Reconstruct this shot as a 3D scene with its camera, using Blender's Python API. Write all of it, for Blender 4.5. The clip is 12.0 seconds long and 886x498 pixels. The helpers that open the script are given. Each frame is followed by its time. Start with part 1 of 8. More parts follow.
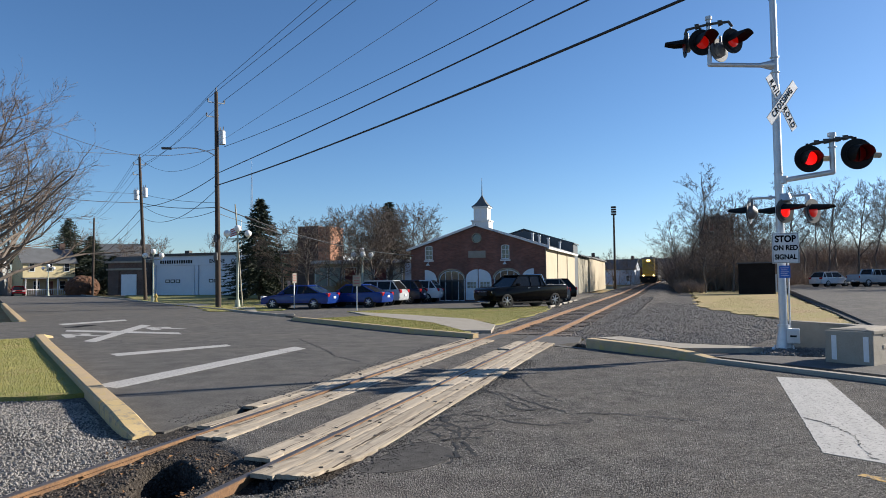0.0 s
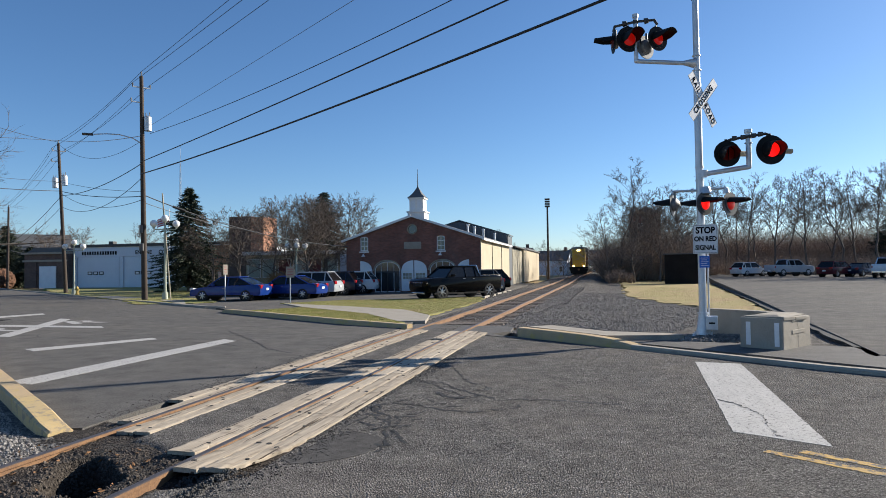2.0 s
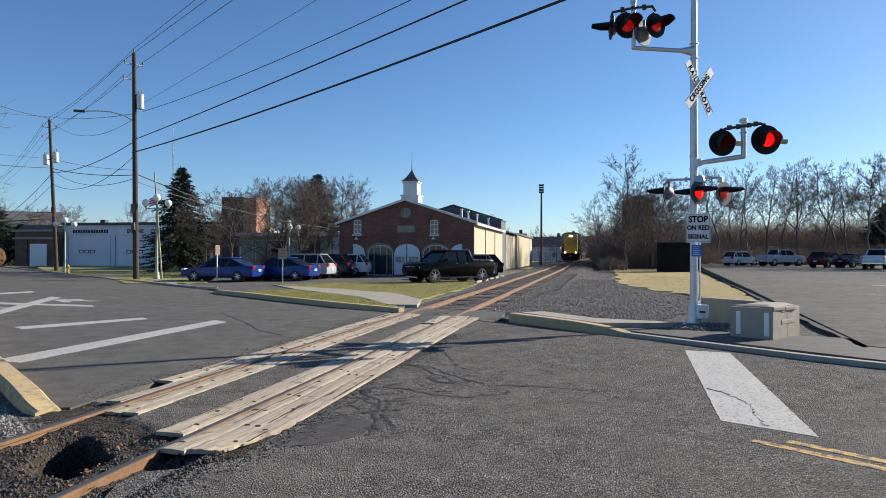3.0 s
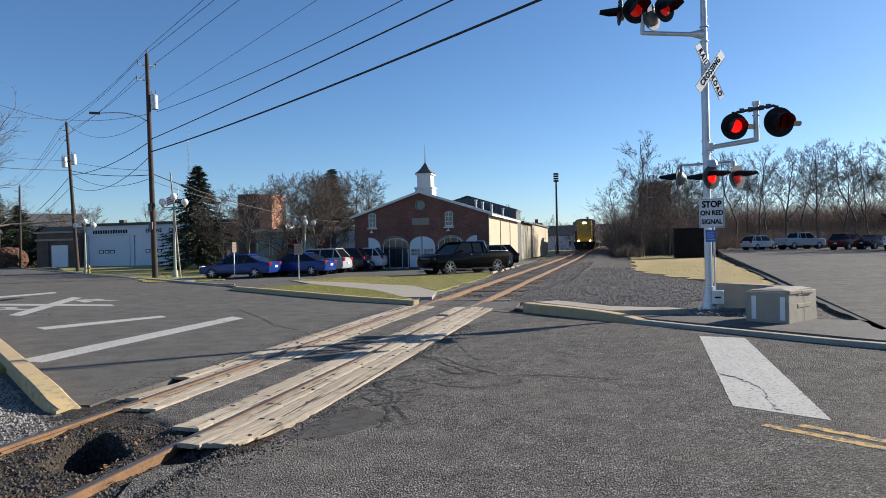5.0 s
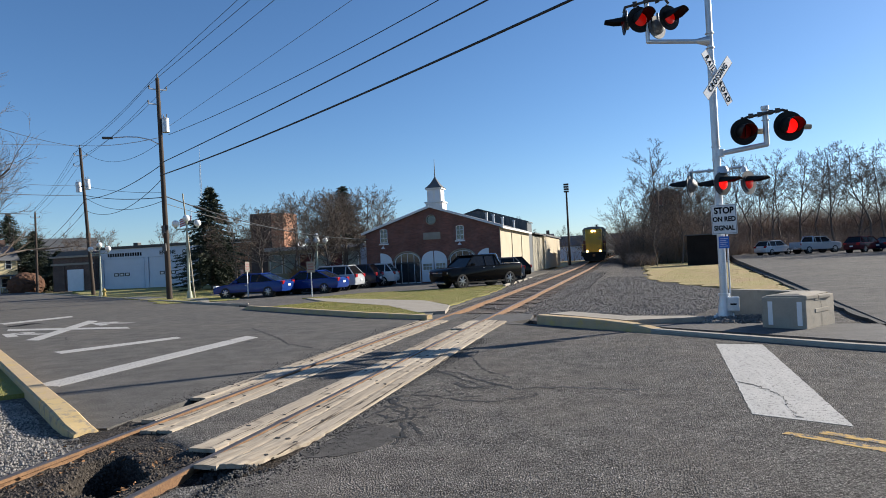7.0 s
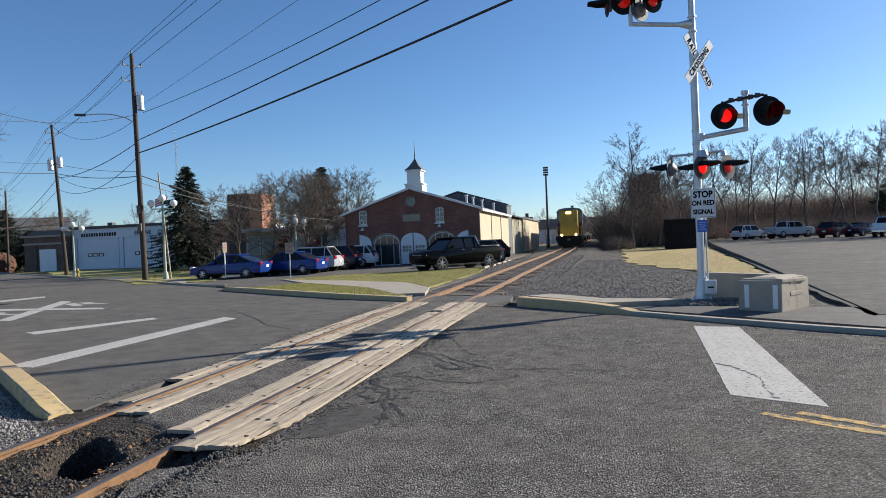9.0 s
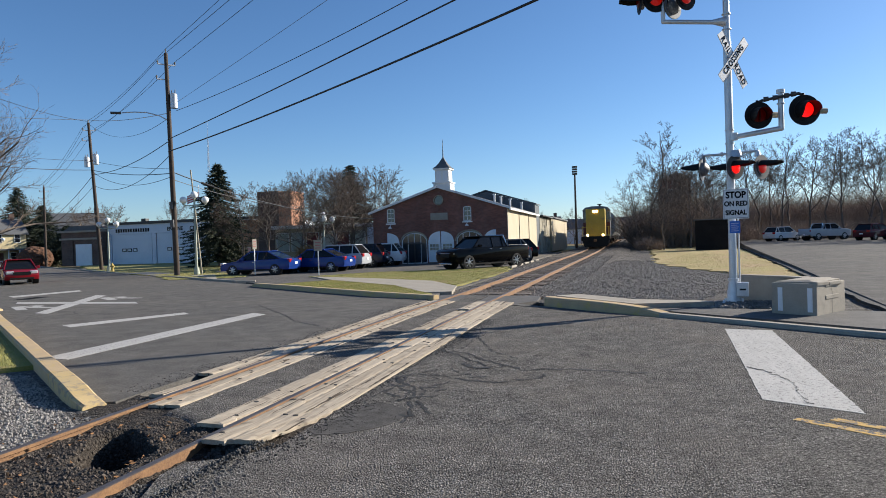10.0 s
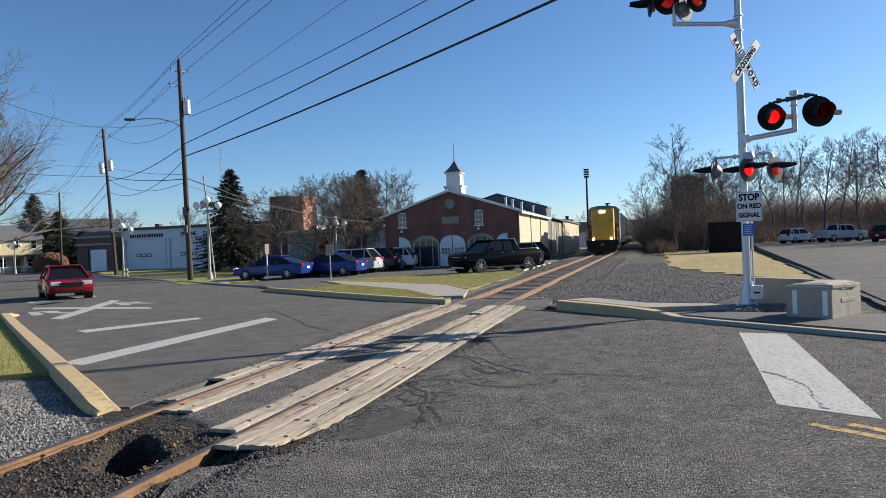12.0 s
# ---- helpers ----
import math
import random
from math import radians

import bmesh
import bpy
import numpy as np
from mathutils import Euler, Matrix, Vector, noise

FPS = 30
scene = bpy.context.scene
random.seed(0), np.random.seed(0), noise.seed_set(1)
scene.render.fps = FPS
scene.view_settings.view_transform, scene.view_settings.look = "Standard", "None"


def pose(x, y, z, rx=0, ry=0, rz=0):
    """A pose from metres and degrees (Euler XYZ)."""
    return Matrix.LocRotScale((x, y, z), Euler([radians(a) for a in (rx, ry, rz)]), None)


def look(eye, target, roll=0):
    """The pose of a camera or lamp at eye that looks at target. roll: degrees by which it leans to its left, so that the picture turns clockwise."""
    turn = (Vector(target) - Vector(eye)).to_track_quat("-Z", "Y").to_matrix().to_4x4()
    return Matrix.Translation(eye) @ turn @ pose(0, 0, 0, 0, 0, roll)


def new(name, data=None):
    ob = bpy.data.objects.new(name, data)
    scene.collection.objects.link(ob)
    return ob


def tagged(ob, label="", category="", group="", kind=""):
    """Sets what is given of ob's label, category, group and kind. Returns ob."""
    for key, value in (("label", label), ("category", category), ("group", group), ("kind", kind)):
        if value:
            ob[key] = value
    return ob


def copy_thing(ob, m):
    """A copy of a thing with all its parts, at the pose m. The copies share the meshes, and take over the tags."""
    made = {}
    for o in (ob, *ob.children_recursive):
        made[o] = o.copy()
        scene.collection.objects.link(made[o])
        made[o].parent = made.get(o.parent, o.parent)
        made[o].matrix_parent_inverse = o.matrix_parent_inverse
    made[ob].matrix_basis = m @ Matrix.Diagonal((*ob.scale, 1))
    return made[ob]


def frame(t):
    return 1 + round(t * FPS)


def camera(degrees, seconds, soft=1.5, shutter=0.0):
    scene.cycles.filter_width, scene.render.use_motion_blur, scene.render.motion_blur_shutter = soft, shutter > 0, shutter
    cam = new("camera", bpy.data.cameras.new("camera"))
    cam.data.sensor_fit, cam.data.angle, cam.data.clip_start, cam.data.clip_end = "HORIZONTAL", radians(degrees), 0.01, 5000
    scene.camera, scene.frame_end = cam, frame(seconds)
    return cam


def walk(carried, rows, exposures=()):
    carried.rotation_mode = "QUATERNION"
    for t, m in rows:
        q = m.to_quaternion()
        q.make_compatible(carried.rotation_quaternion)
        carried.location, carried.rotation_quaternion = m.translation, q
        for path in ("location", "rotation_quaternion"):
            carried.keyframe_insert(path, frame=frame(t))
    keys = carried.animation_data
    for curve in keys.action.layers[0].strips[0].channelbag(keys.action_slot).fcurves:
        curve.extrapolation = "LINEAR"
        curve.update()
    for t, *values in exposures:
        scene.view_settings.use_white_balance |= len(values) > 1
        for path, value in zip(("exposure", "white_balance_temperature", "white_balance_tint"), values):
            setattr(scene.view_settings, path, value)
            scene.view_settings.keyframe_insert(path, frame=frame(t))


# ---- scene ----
cam = camera(66.9, 12.0, 0.9)
PATH = [
    (0.0, pose(-0.129, -0.045, 1.707, 92.62, 0.62, 18.08)),
    (0.1, pose(-0.129, -0.045, 1.707, 92.50, 0.62, 18.08)),
    (0.2, pose(-0.124, -0.042, 1.705, 92.52, 0.18, 14.75)),
    (0.3, pose(-0.119, -0.040, 1.704, 92.44, -0.17, 12.14)),
    (0.4, pose(-0.118, -0.039, 1.703, 92.41, -0.32, 11.07)),
    (0.5, pose(-0.117, -0.038, 1.703, 92.40, -0.35, 10.84)),
    (1.0, pose(-0.123, -0.039, 1.701, 92.36, -0.72, 10.46)),
    (1.5, pose(-0.108, -0.048, 1.689, 92.23, -0.18, 11.02)),
    (2.0, pose(-0.050, -0.059, 1.687, 91.81, 0.78, 12.67)),
    (2.5, pose(-0.077, -0.034, 1.703, 91.01, 0.58, 11.89)),
    (3.0, pose(-0.045, -0.025, 1.698, 90.45, -0.18, 12.08)),
    (3.5, pose(0.044, -0.034, 1.688, 89.87, 0.40, 13.83)),
    (5.5, pose(0.052, -0.042, 1.702, 89.76, 1.36, 13.38)),
    (6.0, pose(0.042, -0.041, 1.699, 90.22, 1.46, 13.78)),
    (6.5, pose(0.041, -0.042, 1.711, 90.85, 1.95, 15.07)),
    (7.0, pose(0.058, -0.038, 1.704, 90.97, 2.81, 14.50)),
    (7.5, pose(0.042, -0.013, 1.703, 90.00, 3.09, 12.85)),
    (9.5, pose(0.004, 0.008, 1.687, 89.28, 2.02, 13.11)),
    (10.0, pose(0.001, 0.013, 1.689, 89.36, 1.87, 15.04)),
    (10.5, pose(-0.002, 0.012, 1.693, 89.80, 1.78, 16.63)),
    (11.0, pose(0.000, 0.000, 1.700, 89.90, 1.80, 17.00)),
    (11.5, pose(0.018, -0.006, 1.704, 89.84, 1.91, 16.60)),
    (12.0, pose(0.012, 0.013, 1.704, 89.70, 2.16, 16.04)),
]
walk(cam, PATH)

# world, sun
world = bpy.data.worlds.new("world")
scene.world = world
world.use_nodes = True
wn = world.node_tree.nodes
sky = wn.new("ShaderNodeTexSky")
sky.sky_type, sky.sun_disc = "NISHITA", False
SUN_EL, SUN_AZ = radians(23), radians(52)      # azimuth from +y towards +x
sky.sun_elevation, sky.sun_rotation = SUN_EL, SUN_AZ
sky.air_density, sky.dust_density, sky.ozone_density = 0.85, 0.3, 5.0
wn["Background"].inputs[1].default_value = 0.083
tone = wn.new("ShaderNodeHueSaturation")
tone.inputs["Saturation"].default_value = 1.06
world.node_tree.links.new(sky.outputs[0], tone.inputs["Color"])
world.node_tree.links.new(tone.outputs[0], wn["Background"].inputs[0])
sun = new("sun", bpy.data.lights.new("sun", "SUN"))
sun.data.energy, sun.data.angle, sun.data.color = 5.0, radians(0.5), (1.0, 0.92, 0.8)
sd = Vector((math.sin(SUN_AZ) * math.cos(SUN_EL), math.cos(SUN_AZ) * math.cos(SUN_EL), math.sin(SUN_EL)))
sun.matrix_world = look(sd * 50, (0, 0, 0))
scene.view_settings.exposure = 0.8


# materials
def mat(name, a, b=None, rough=0.8, metal=0.0, scale=6.0, fine=60.0, bump=0.2, dist=0.01, emit=None, power=0.0, spec=0.5, wear=None, wear_at=0.62, wear_scale=2.0, detail=6.0, vary=0.0, stretch=(1, 1, 1)):
    """Base colour between a and b by broad and fine noise, bump from the fine one, and patches of wear."""
    m = bpy.data.materials.new(name)
    m.use_nodes = True
    n, l = m.node_tree.nodes, m.node_tree.links
    p = n["Principled BSDF"]
    b = b or tuple(c * 0.75 for c in a)
    tc = n.new("ShaderNodeTexCoord")
    big, small = n.new("ShaderNodeTexNoise"), n.new("ShaderNodeTexNoise")
    big.inputs["Scale"].default_value, small.inputs["Scale"].default_value = scale, fine
    big.inputs["Detail"].default_value, small.inputs["Detail"].default_value = detail, 3.0
    mp = n.new("ShaderNodeMapping")
    mp.inputs["Scale"].default_value = stretch
    l.new(tc.outputs["Object"], mp.inputs[0])
    for t in (big, small):
        l.new(mp.outputs[0], t.inputs["Vector"])
    add = n.new("ShaderNodeMath")
    add.operation = "ADD"
    l.new(big.outputs[0], add.inputs[0])
    l.new(small.outputs[0], add.inputs[1])
    ramp = n.new("ShaderNodeMapRange")
    ramp.inputs[1].default_value, ramp.inputs[2].default_value = 0.7, 1.3
    l.new(add.outputs[0], ramp.inputs[0])
    if vary:
        oi, off = n.new("ShaderNodeObjectInfo"), n.new("ShaderNodeMath")
        off.operation = "MULTIPLY_ADD"
        off.inputs[1].default_value, off.inputs[2].default_value = vary, 0.7 - vary / 2
        l.new(oi.outputs["Random"], off.inputs[0])
        l.new(off.outputs[0], ramp.inputs[1])
        up = n.new("ShaderNodeMath")
        up.inputs[1].default_value = 0.6
        l.new(off.outputs[0], up.inputs[0])
        l.new(up.outputs[0], ramp.inputs[2])
    mix = n.new("ShaderNodeMix")
    mix.data_type = "RGBA"
    mix.inputs["A"].default_value, mix.inputs["B"].default_value = (*a, 1), (*b, 1)
    l.new(ramp.outputs[0], mix.inputs["Factor"])
    out = mix.outputs["Result"]
    if wear:
        w = n.new("ShaderNodeTexNoise")
        w.inputs["Scale"].default_value, w.inputs["Detail"].default_value, w.inputs["Roughness"].default_value = wear_scale, 10.0, 0.7
        l.new(tc.outputs["Object"], w.inputs["Vector"])
        r2 = n.new("ShaderNodeMapRange")
        r2.inputs[1].default_value, r2.inputs[2].default_value = wear_at - 0.04, wear_at + 0.04
        l.new(w.outputs[0], r2.inputs[0])
        mx = n.new("ShaderNodeMix")
        mx.data_type = "RGBA"
        mx.inputs["B"].default_value = (*wear, 1)
        l.new(out, mx.inputs["A"])
        l.new(r2.outputs[0], mx.inputs["Factor"])
        out = mx.outputs["Result"]
    l.new(out, p.inputs["Base Color"])
    p.inputs["Roughness"].default_value, p.inputs["Metallic"].default_value = rough, metal
    p.inputs["Specular IOR Level"].default_value = spec
    if bump:
        bp = n.new("ShaderNodeBump")
        bp.inputs["Strength"].default_value, bp.inputs["Distance"].default_value = bump, dist
        l.new(add.outputs[0], bp.inputs["Height"])
        l.new(bp.outputs[0], p.inputs["Normal"])
    if emit:
        p.inputs["Emission Color"].default_value, p.inputs["Emission Strength"].default_value = (*emit, 1), power
    return m


def stone_mat(name, cols, cell=30.0, rough=0.9, bump=1.0, dist=0.03, stain=(0.05, 0.045, 0.04), spec=0.3, binder=0.35, broad=0.6, warp=0.35):
    """Loose or bound stone: uneven cells of different greys with deep joints, finer grit between, stained at two broad scales."""
    m = bpy.data.materials.new(name)
    m.use_nodes = True
    n, l = m.node_tree.nodes, m.node_tree.links
    p = n["Principled BSDF"]
    tc = n.new("ShaderNodeTexCoord")
    wob = n.new("ShaderNodeTexNoise")
    wob.inputs["Scale"].default_value, wob.inputs["Detail"].default_value = cell * 0.7, 2.0
    l.new(tc.outputs["Object"], wob.inputs["Vector"])
    shift = n.new("ShaderNodeVectorMath")
    shift.operation = "MULTIPLY_ADD"
    shift.inputs[1].default_value = (warp / cell * 2,) * 3
    l.new(wob.outputs["Color"], shift.inputs[0])
    l.new(tc.outputs["Object"], shift.inputs[2])
    v, v2 = n.new("ShaderNodeTexVoronoi"), n.new("ShaderNodeTexVoronoi")
    v.inputs["Scale"].default_value, v2.inputs["Scale"].default_value = cell, cell * 2.3
    for q in (v, v2):
        l.new(shift.outputs[0], q.inputs["Vector"])
    ramp = n.new("ShaderNodeValToRGB")
    ramp.color_ramp.elements[0].color, ramp.color_ramp.elements[1].color = (*cols[0], 1), (*cols[-1], 1)
    for i, c in enumerate(cols[1:-1]):
        e = ramp.color_ramp.elements.new((i + 1) / (len(cols) - 1))
        e.color = (*c, 1)
    sep, sep2, mean = n.new("ShaderNodeSeparateColor"), n.new("ShaderNodeSeparateColor"), n.new("ShaderNodeMix")
    l.new(v.outputs["Color"], sep.inputs[0])
    l.new(v2.outputs["Color"], sep2.inputs[0])
    mean.inputs[0].default_value = 0.4
    l.new(sep.outputs[0], mean.inputs[2])
    l.new(sep2.outputs[1], mean.inputs[3])
    l.new(mean.outputs[0], ramp.inputs[0])
    gap = n.new("ShaderNodeMapRange")
    gap.inputs[1].default_value, gap.inputs[2].default_value, gap.inputs[3].default_value, gap.inputs[4].default_value = 0.35, 0.75, 0.0, 1 - binder
    l.new(v.outputs["Distance"], gap.inputs[0])
    dark = n.new("ShaderNodeMix")
    dark.data_type = "RGBA"
    dark.inputs["B"].default_value = (*(c * 0.5 for c in cols[0]), 1)
    l.new(gap.outputs[0], dark.inputs["Factor"])
    l.new(ramp.outputs[0], dark.inputs["A"])
    big, mid = n.new("ShaderNodeTexNoise"), n.new("ShaderNodeTexNoise")
    big.inputs["Scale"].default_value, big.inputs["Detail"].default_value = broad, 8.0
    mid.inputs["Scale"].default_value, mid.inputs["Detail"].default_value = broad * 6, 5.0
    for q in (big, mid):
        l.new(tc.outputs["Object"], q.inputs["Vector"])
    r2 = n.new("ShaderNodeMapRange")
    r2.inputs[1].default_value, r2.inputs[2].default_value, r2.inputs[4].default_value = 0.45, 0.75, 0.75
    l.new(big.outputs[0], r2.inputs[0])
    mx = n.new("ShaderNodeMix")
    mx.data_type = "RGBA"
    mx.inputs["B"].default_value = (*stain, 1)
    l.new(r2.outputs[0], mx.inputs["Factor"])
    l.new(dark.outputs["Result"], mx.inputs["A"])
    r3 = n.new("ShaderNodeMapRange")
    r3.inputs[1].default_value, r3.inputs[2].default_value, r3.inputs[3].default_value, r3.inputs[4].default_value = 0.3, 0.7, 0.78, 1.2
    l.new(mid.outputs[0], r3.inputs[0])
    mul = n.new("ShaderNodeMix")
    mul.data_type, mul.blend_type = "RGBA", "MULTIPLY"
    mul.inputs["Factor"].default_value = 1
    l.new(mx.outputs["Result"], mul.inputs["A"])
    l.new(r3.outputs[0], mul.inputs["B"])
    l.new(mul.outputs["Result"], p.inputs["Base Color"])
    p.inputs["Roughness"].default_value = rough
    p.inputs["Specular IOR Level"].default_value = spec
    hsum = n.new("ShaderNodeMath")
    hsum.operation = "MULTIPLY_ADD"
    hsum.inputs[1].default_value = 0.5
    l.new(v2.outputs["Distance"], hsum.inputs[0])
    l.new(v.outputs["Distance"], hsum.inputs[2])
    bp = n.new("ShaderNodeBump")
    bp.invert = True
    bp.inputs["Strength"].default_value, bp.inputs["Distance"].default_value = bump, dist
    l.new(hsum.outputs[0], bp.inputs["Height"])
    l.new(bp.outputs[0], p.inputs["Normal"])
    return m


def grained_mat(name, wood, pale, split, across=40.0, along=0.9):
    """Sun-bleached timber: grain and open splits drawn out along y, blotched and each piece a little different."""
    m = bpy.data.materials.new(name)
    m.use_nodes = True
    n, l = m.node_tree.nodes, m.node_tree.links
    p = n["Principled BSDF"]
    tc, oi = n.new("ShaderNodeTexCoord"), n.new("ShaderNodeObjectInfo")
    mp = n.new("ShaderNodeMapping")
    mp.inputs["Scale"].default_value = (across, along, across)
    l.new(tc.outputs["Object"], mp.inputs[0])
    grain, gap, blot = (n.new("ShaderNodeTexNoise") for _ in range(3))
    for q, sc, de in ((grain, 1.0, 6.0), (gap, 0.55, 3.0)):
        q.inputs["Scale"].default_value, q.inputs["Detail"].default_value = sc, de
        l.new(mp.outputs[0], q.inputs["Vector"])
    blot.inputs["Scale"].default_value, blot.inputs["Detail"].default_value = 3.5, 8.0
    l.new(tc.outputs["Object"], blot.inputs["Vector"])
    base = n.new("ShaderNodeMix")
    base.data_type = "RGBA"
    base.inputs["A"].default_value, base.inputs["B"].default_value = (*wood, 1), (*pale, 1)
    f = n.new("ShaderNodeMath")
    f.operation = "MULTIPLY_ADD"
    f.inputs[1].default_value, f.inputs[2].default_value = 0.35, -0.15
    l.new(oi.outputs["Random"], f.inputs[0])
    f2 = n.new("ShaderNodeMath")
    l.new(f.outputs[0], f2.inputs[0])
    l.new(grain.outputs[0], f2.inputs[1])
    r0 = n.new("ShaderNodeMapRange")
    r0.inputs[1].default_value, r0.inputs[2].default_value = 0.2, 0.7
    l.new(f2.outputs[0], r0.inputs[0])
    l.new(r0.outputs[0], base.inputs["Factor"])
    r1, r2, either = n.new("ShaderNodeMapRange"), n.new("ShaderNodeMapRange"), n.new("ShaderNodeMath")
    r1.inputs[1].default_value, r1.inputs[2].default_value = 0.63, 0.66
    r2.inputs[1].default_value, r2.inputs[2].default_value, r2.inputs[4].default_value = 0.58, 0.72, 0.6
    l.new(gap.outputs[0], r1.inputs[0])
    l.new(blot.outputs[0], r2.inputs[0])
    either.operation = "MAXIMUM"
    l.new(r1.outputs[0], either.inputs[0])
    l.new(r2.outputs[0], either.inputs[1])
    mx = n.new("ShaderNodeMix")
    mx.data_type = "RGBA"
    mx.inputs["B"].default_value = (*split, 1)
    l.new(either.outputs[0], mx.inputs["Factor"])
    l.new(base.outputs["Result"], mx.inputs["A"])
    l.new(mx.outputs["Result"], p.inputs["Base Color"])
    p.inputs["Roughness"].default_value, p.inputs["Specular IOR Level"].default_value = 0.9, 0.2
    hs = n.new("ShaderNodeMath")
    hs.operation = "MULTIPLY_ADD"
    hs.inputs[1].default_value = -1.5
    l.new(r1.outputs[0], hs.inputs[0])
    l.new(grain.outputs[0], hs.inputs[2])
    bp = n.new("ShaderNodeBump")
    bp.inputs["Strength"].default_value, bp.inputs["Distance"].default_value = 0.7, 0.008
    l.new(hs.outputs[0], bp.inputs["Height"])
    l.new(bp.outputs[0], p.inputs["Normal"])
    return m


ASPHALT = stone_mat("asphalt", [(0.035, 0.033, 0.03), (0.122, 0.115, 0.106), (0.182, 0.172, 0.158), (0.24, 0.227, 0.209), (0.5, 0.472, 0.435)], cell=54, bump=1.0, dist=0.02, stain=(0.178, 0.16, 0.142), spec=0.08, broad=0.5, binder=0.45)
ASPHALT_OLD = stone_mat("asphalt_old", [(0.065, 0.061, 0.056), (0.11, 0.104, 0.096), (0.142, 0.135, 0.125), (0.195, 0.185, 0.171)], cell=75, bump=0.55, dist=0.008, stain=(0.15, 0.137, 0.121), spec=0.15, binder=0.75, broad=0.35)
PATCH = stone_mat("asphalt_patch", [(0.055, 0.052, 0.048), (0.085, 0.08, 0.075), (0.11, 0.104, 0.097)], cell=110, bump=0.4, dist=0.006, stain=(0.1, 0.092, 0.084), spec=0.15, binder=0.8, broad=1.5)
ASPHALT_DARK = mat("asphalt_dark", (0.066, 0.062, 0.058), (0.108, 0.102, 0.096), rough=0.85, scale=3, fine=120, bump=0.5)
TAR = mat("tar", (0.012, 0.012, 0.012), (0.02, 0.019, 0.018), rough=0.8, fine=40, bump=0.5)
GRAVEL = stone_mat("gravel", [(0.07, 0.065, 0.06), (0.15, 0.14, 0.13), (0.24, 0.23, 0.215), (0.36, 0.35, 0.33)], cell=26, dist=0.04)
BALLAST = stone_mat("ballast", [(0.045, 0.04, 0.037), (0.11, 0.1, 0.09), (0.19, 0.174, 0.157), (0.32, 0.295, 0.268)], cell=17, dist=0.06, stain=(0.06, 0.05, 0.042))
DIRT = stone_mat("dirt", [(0.02, 0.017, 0.014), (0.045, 0.038, 0.032), (0.075, 0.064, 0.053), (0.13, 0.11, 0.09)], cell=35, dist=0.03, stain=(0.05, 0.035, 0.025))
LAWN = mat("lawn", (0.2, 0.21, 0.045), (0.34, 0.29, 0.1), rough=0.95, scale=0.7, fine=40, bump=0.8, dist=0.04, wear=(0.34, 0.25, 0.12), wear_at=0.57, wear_scale=0.5)
LAWN_MIX = mat("mixed_lawn", (0.29, 0.26, 0.075), (0.41, 0.295, 0.14), rough=0.95, scale=0.3, fine=40, bump=0.8, dist=0.04, wear=(0.36, 0.25, 0.12), wear_at=0.55, wear_scale=0.4)
DRY_LAWN = mat("dry_lawn", (0.3, 0.22, 0.095), (0.42, 0.3, 0.16), rough=0.95, scale=0.8, fine=40, bump=0.8, dist=0.04, wear=(0.22, 0.22, 0.06), wear_at=0.56, wear_scale=0.35)
CONCRETE = mat("concrete", (0.37, 0.33, 0.27), (0.27, 0.24, 0.195), rough=0.9, scale=2.5, fine=50, bump=0.35, wear=(0.25, 0.23, 0.195), wear_at=0.6)
YELLOW_CONC = mat("yellow_concrete", (0.56, 0.4, 0.16), (0.45, 0.35, 0.21), rough=0.85, scale=4, fine=60, bump=0.4, wear=(0.3, 0.245, 0.17), wear_at=0.56, wear_scale=7)
YELLOW_FADED = mat("faded_yellow_concrete", (0.52, 0.375, 0.2), (0.4, 0.3, 0.185), rough=0.88, scale=4, fine=60, bump=0.4, wear=(0.5, 0.36, 0.13), wear_at=0.58, wear_scale=3)
PAINT_WHITE = mat("road_paint_white", (0.47, 0.455, 0.43), (0.36, 0.35, 0.33), rough=0.8, scale=3, fine=70, bump=0.5, dist=0.006, wear=(0.15, 0.145, 0.138), wear_at=0.575, wear_scale=22, stretch=(2.5, 0.5, 1))
PAINT_YELLOW = mat("road_paint_yellow", (0.55, 0.33, 0.06), (0.4, 0.26, 0.08), rough=0.75, scale=5, fine=90, bump=0.4, dist=0.004, wear=(0.08, 0.078, 0.075), wear_at=0.52, wear_scale=9)
PLANK = grained_mat("plank_wood", (0.29, 0.24, 0.18), (0.47, 0.4, 0.31), (0.07, 0.055, 0.042))
TIE = mat("tie_wood", (0.07, 0.052, 0.04), (0.2, 0.16, 0.125), rough=0.95, scale=3, fine=45, bump=0.6, vary=0.5)
RUST = mat("rail_rust", (0.27, 0.15, 0.07), (0.12, 0.065, 0.038), rough=0.8, metal=0.2, scale=4, fine=60, bump=0.3)
RAIL_TOP = mat("rail_head", (0.15, 0.125, 0.11), (0.09, 0.072, 0.062), rough=0.45, metal=0.5, scale=3, fine=40, bump=0.1)
GALV = mat("galvanised", (0.62, 0.64, 0.66), (0.5, 0.52, 0.54), rough=0.45, metal=0.55, scale=8, fine=40, bump=0.08)
BLACK = mat("black_paint", (0.006, 0.006, 0.006), (0.012, 0.012, 0.012), rough=0.55, scale=5, bump=0.05, spec=0.2)
SIGN_WHITE = mat("sign_white", (0.74, 0.75, 0.76), (0.66, 0.67, 0.68), rough=0.5, scale=3, fine=20, bump=0.02)
RED_LIT = mat("red_lens_lit", (0.4, 0.008, 0.006), rough=0.3, emit=(1.0, 0.006, 0.004), power=0.75)
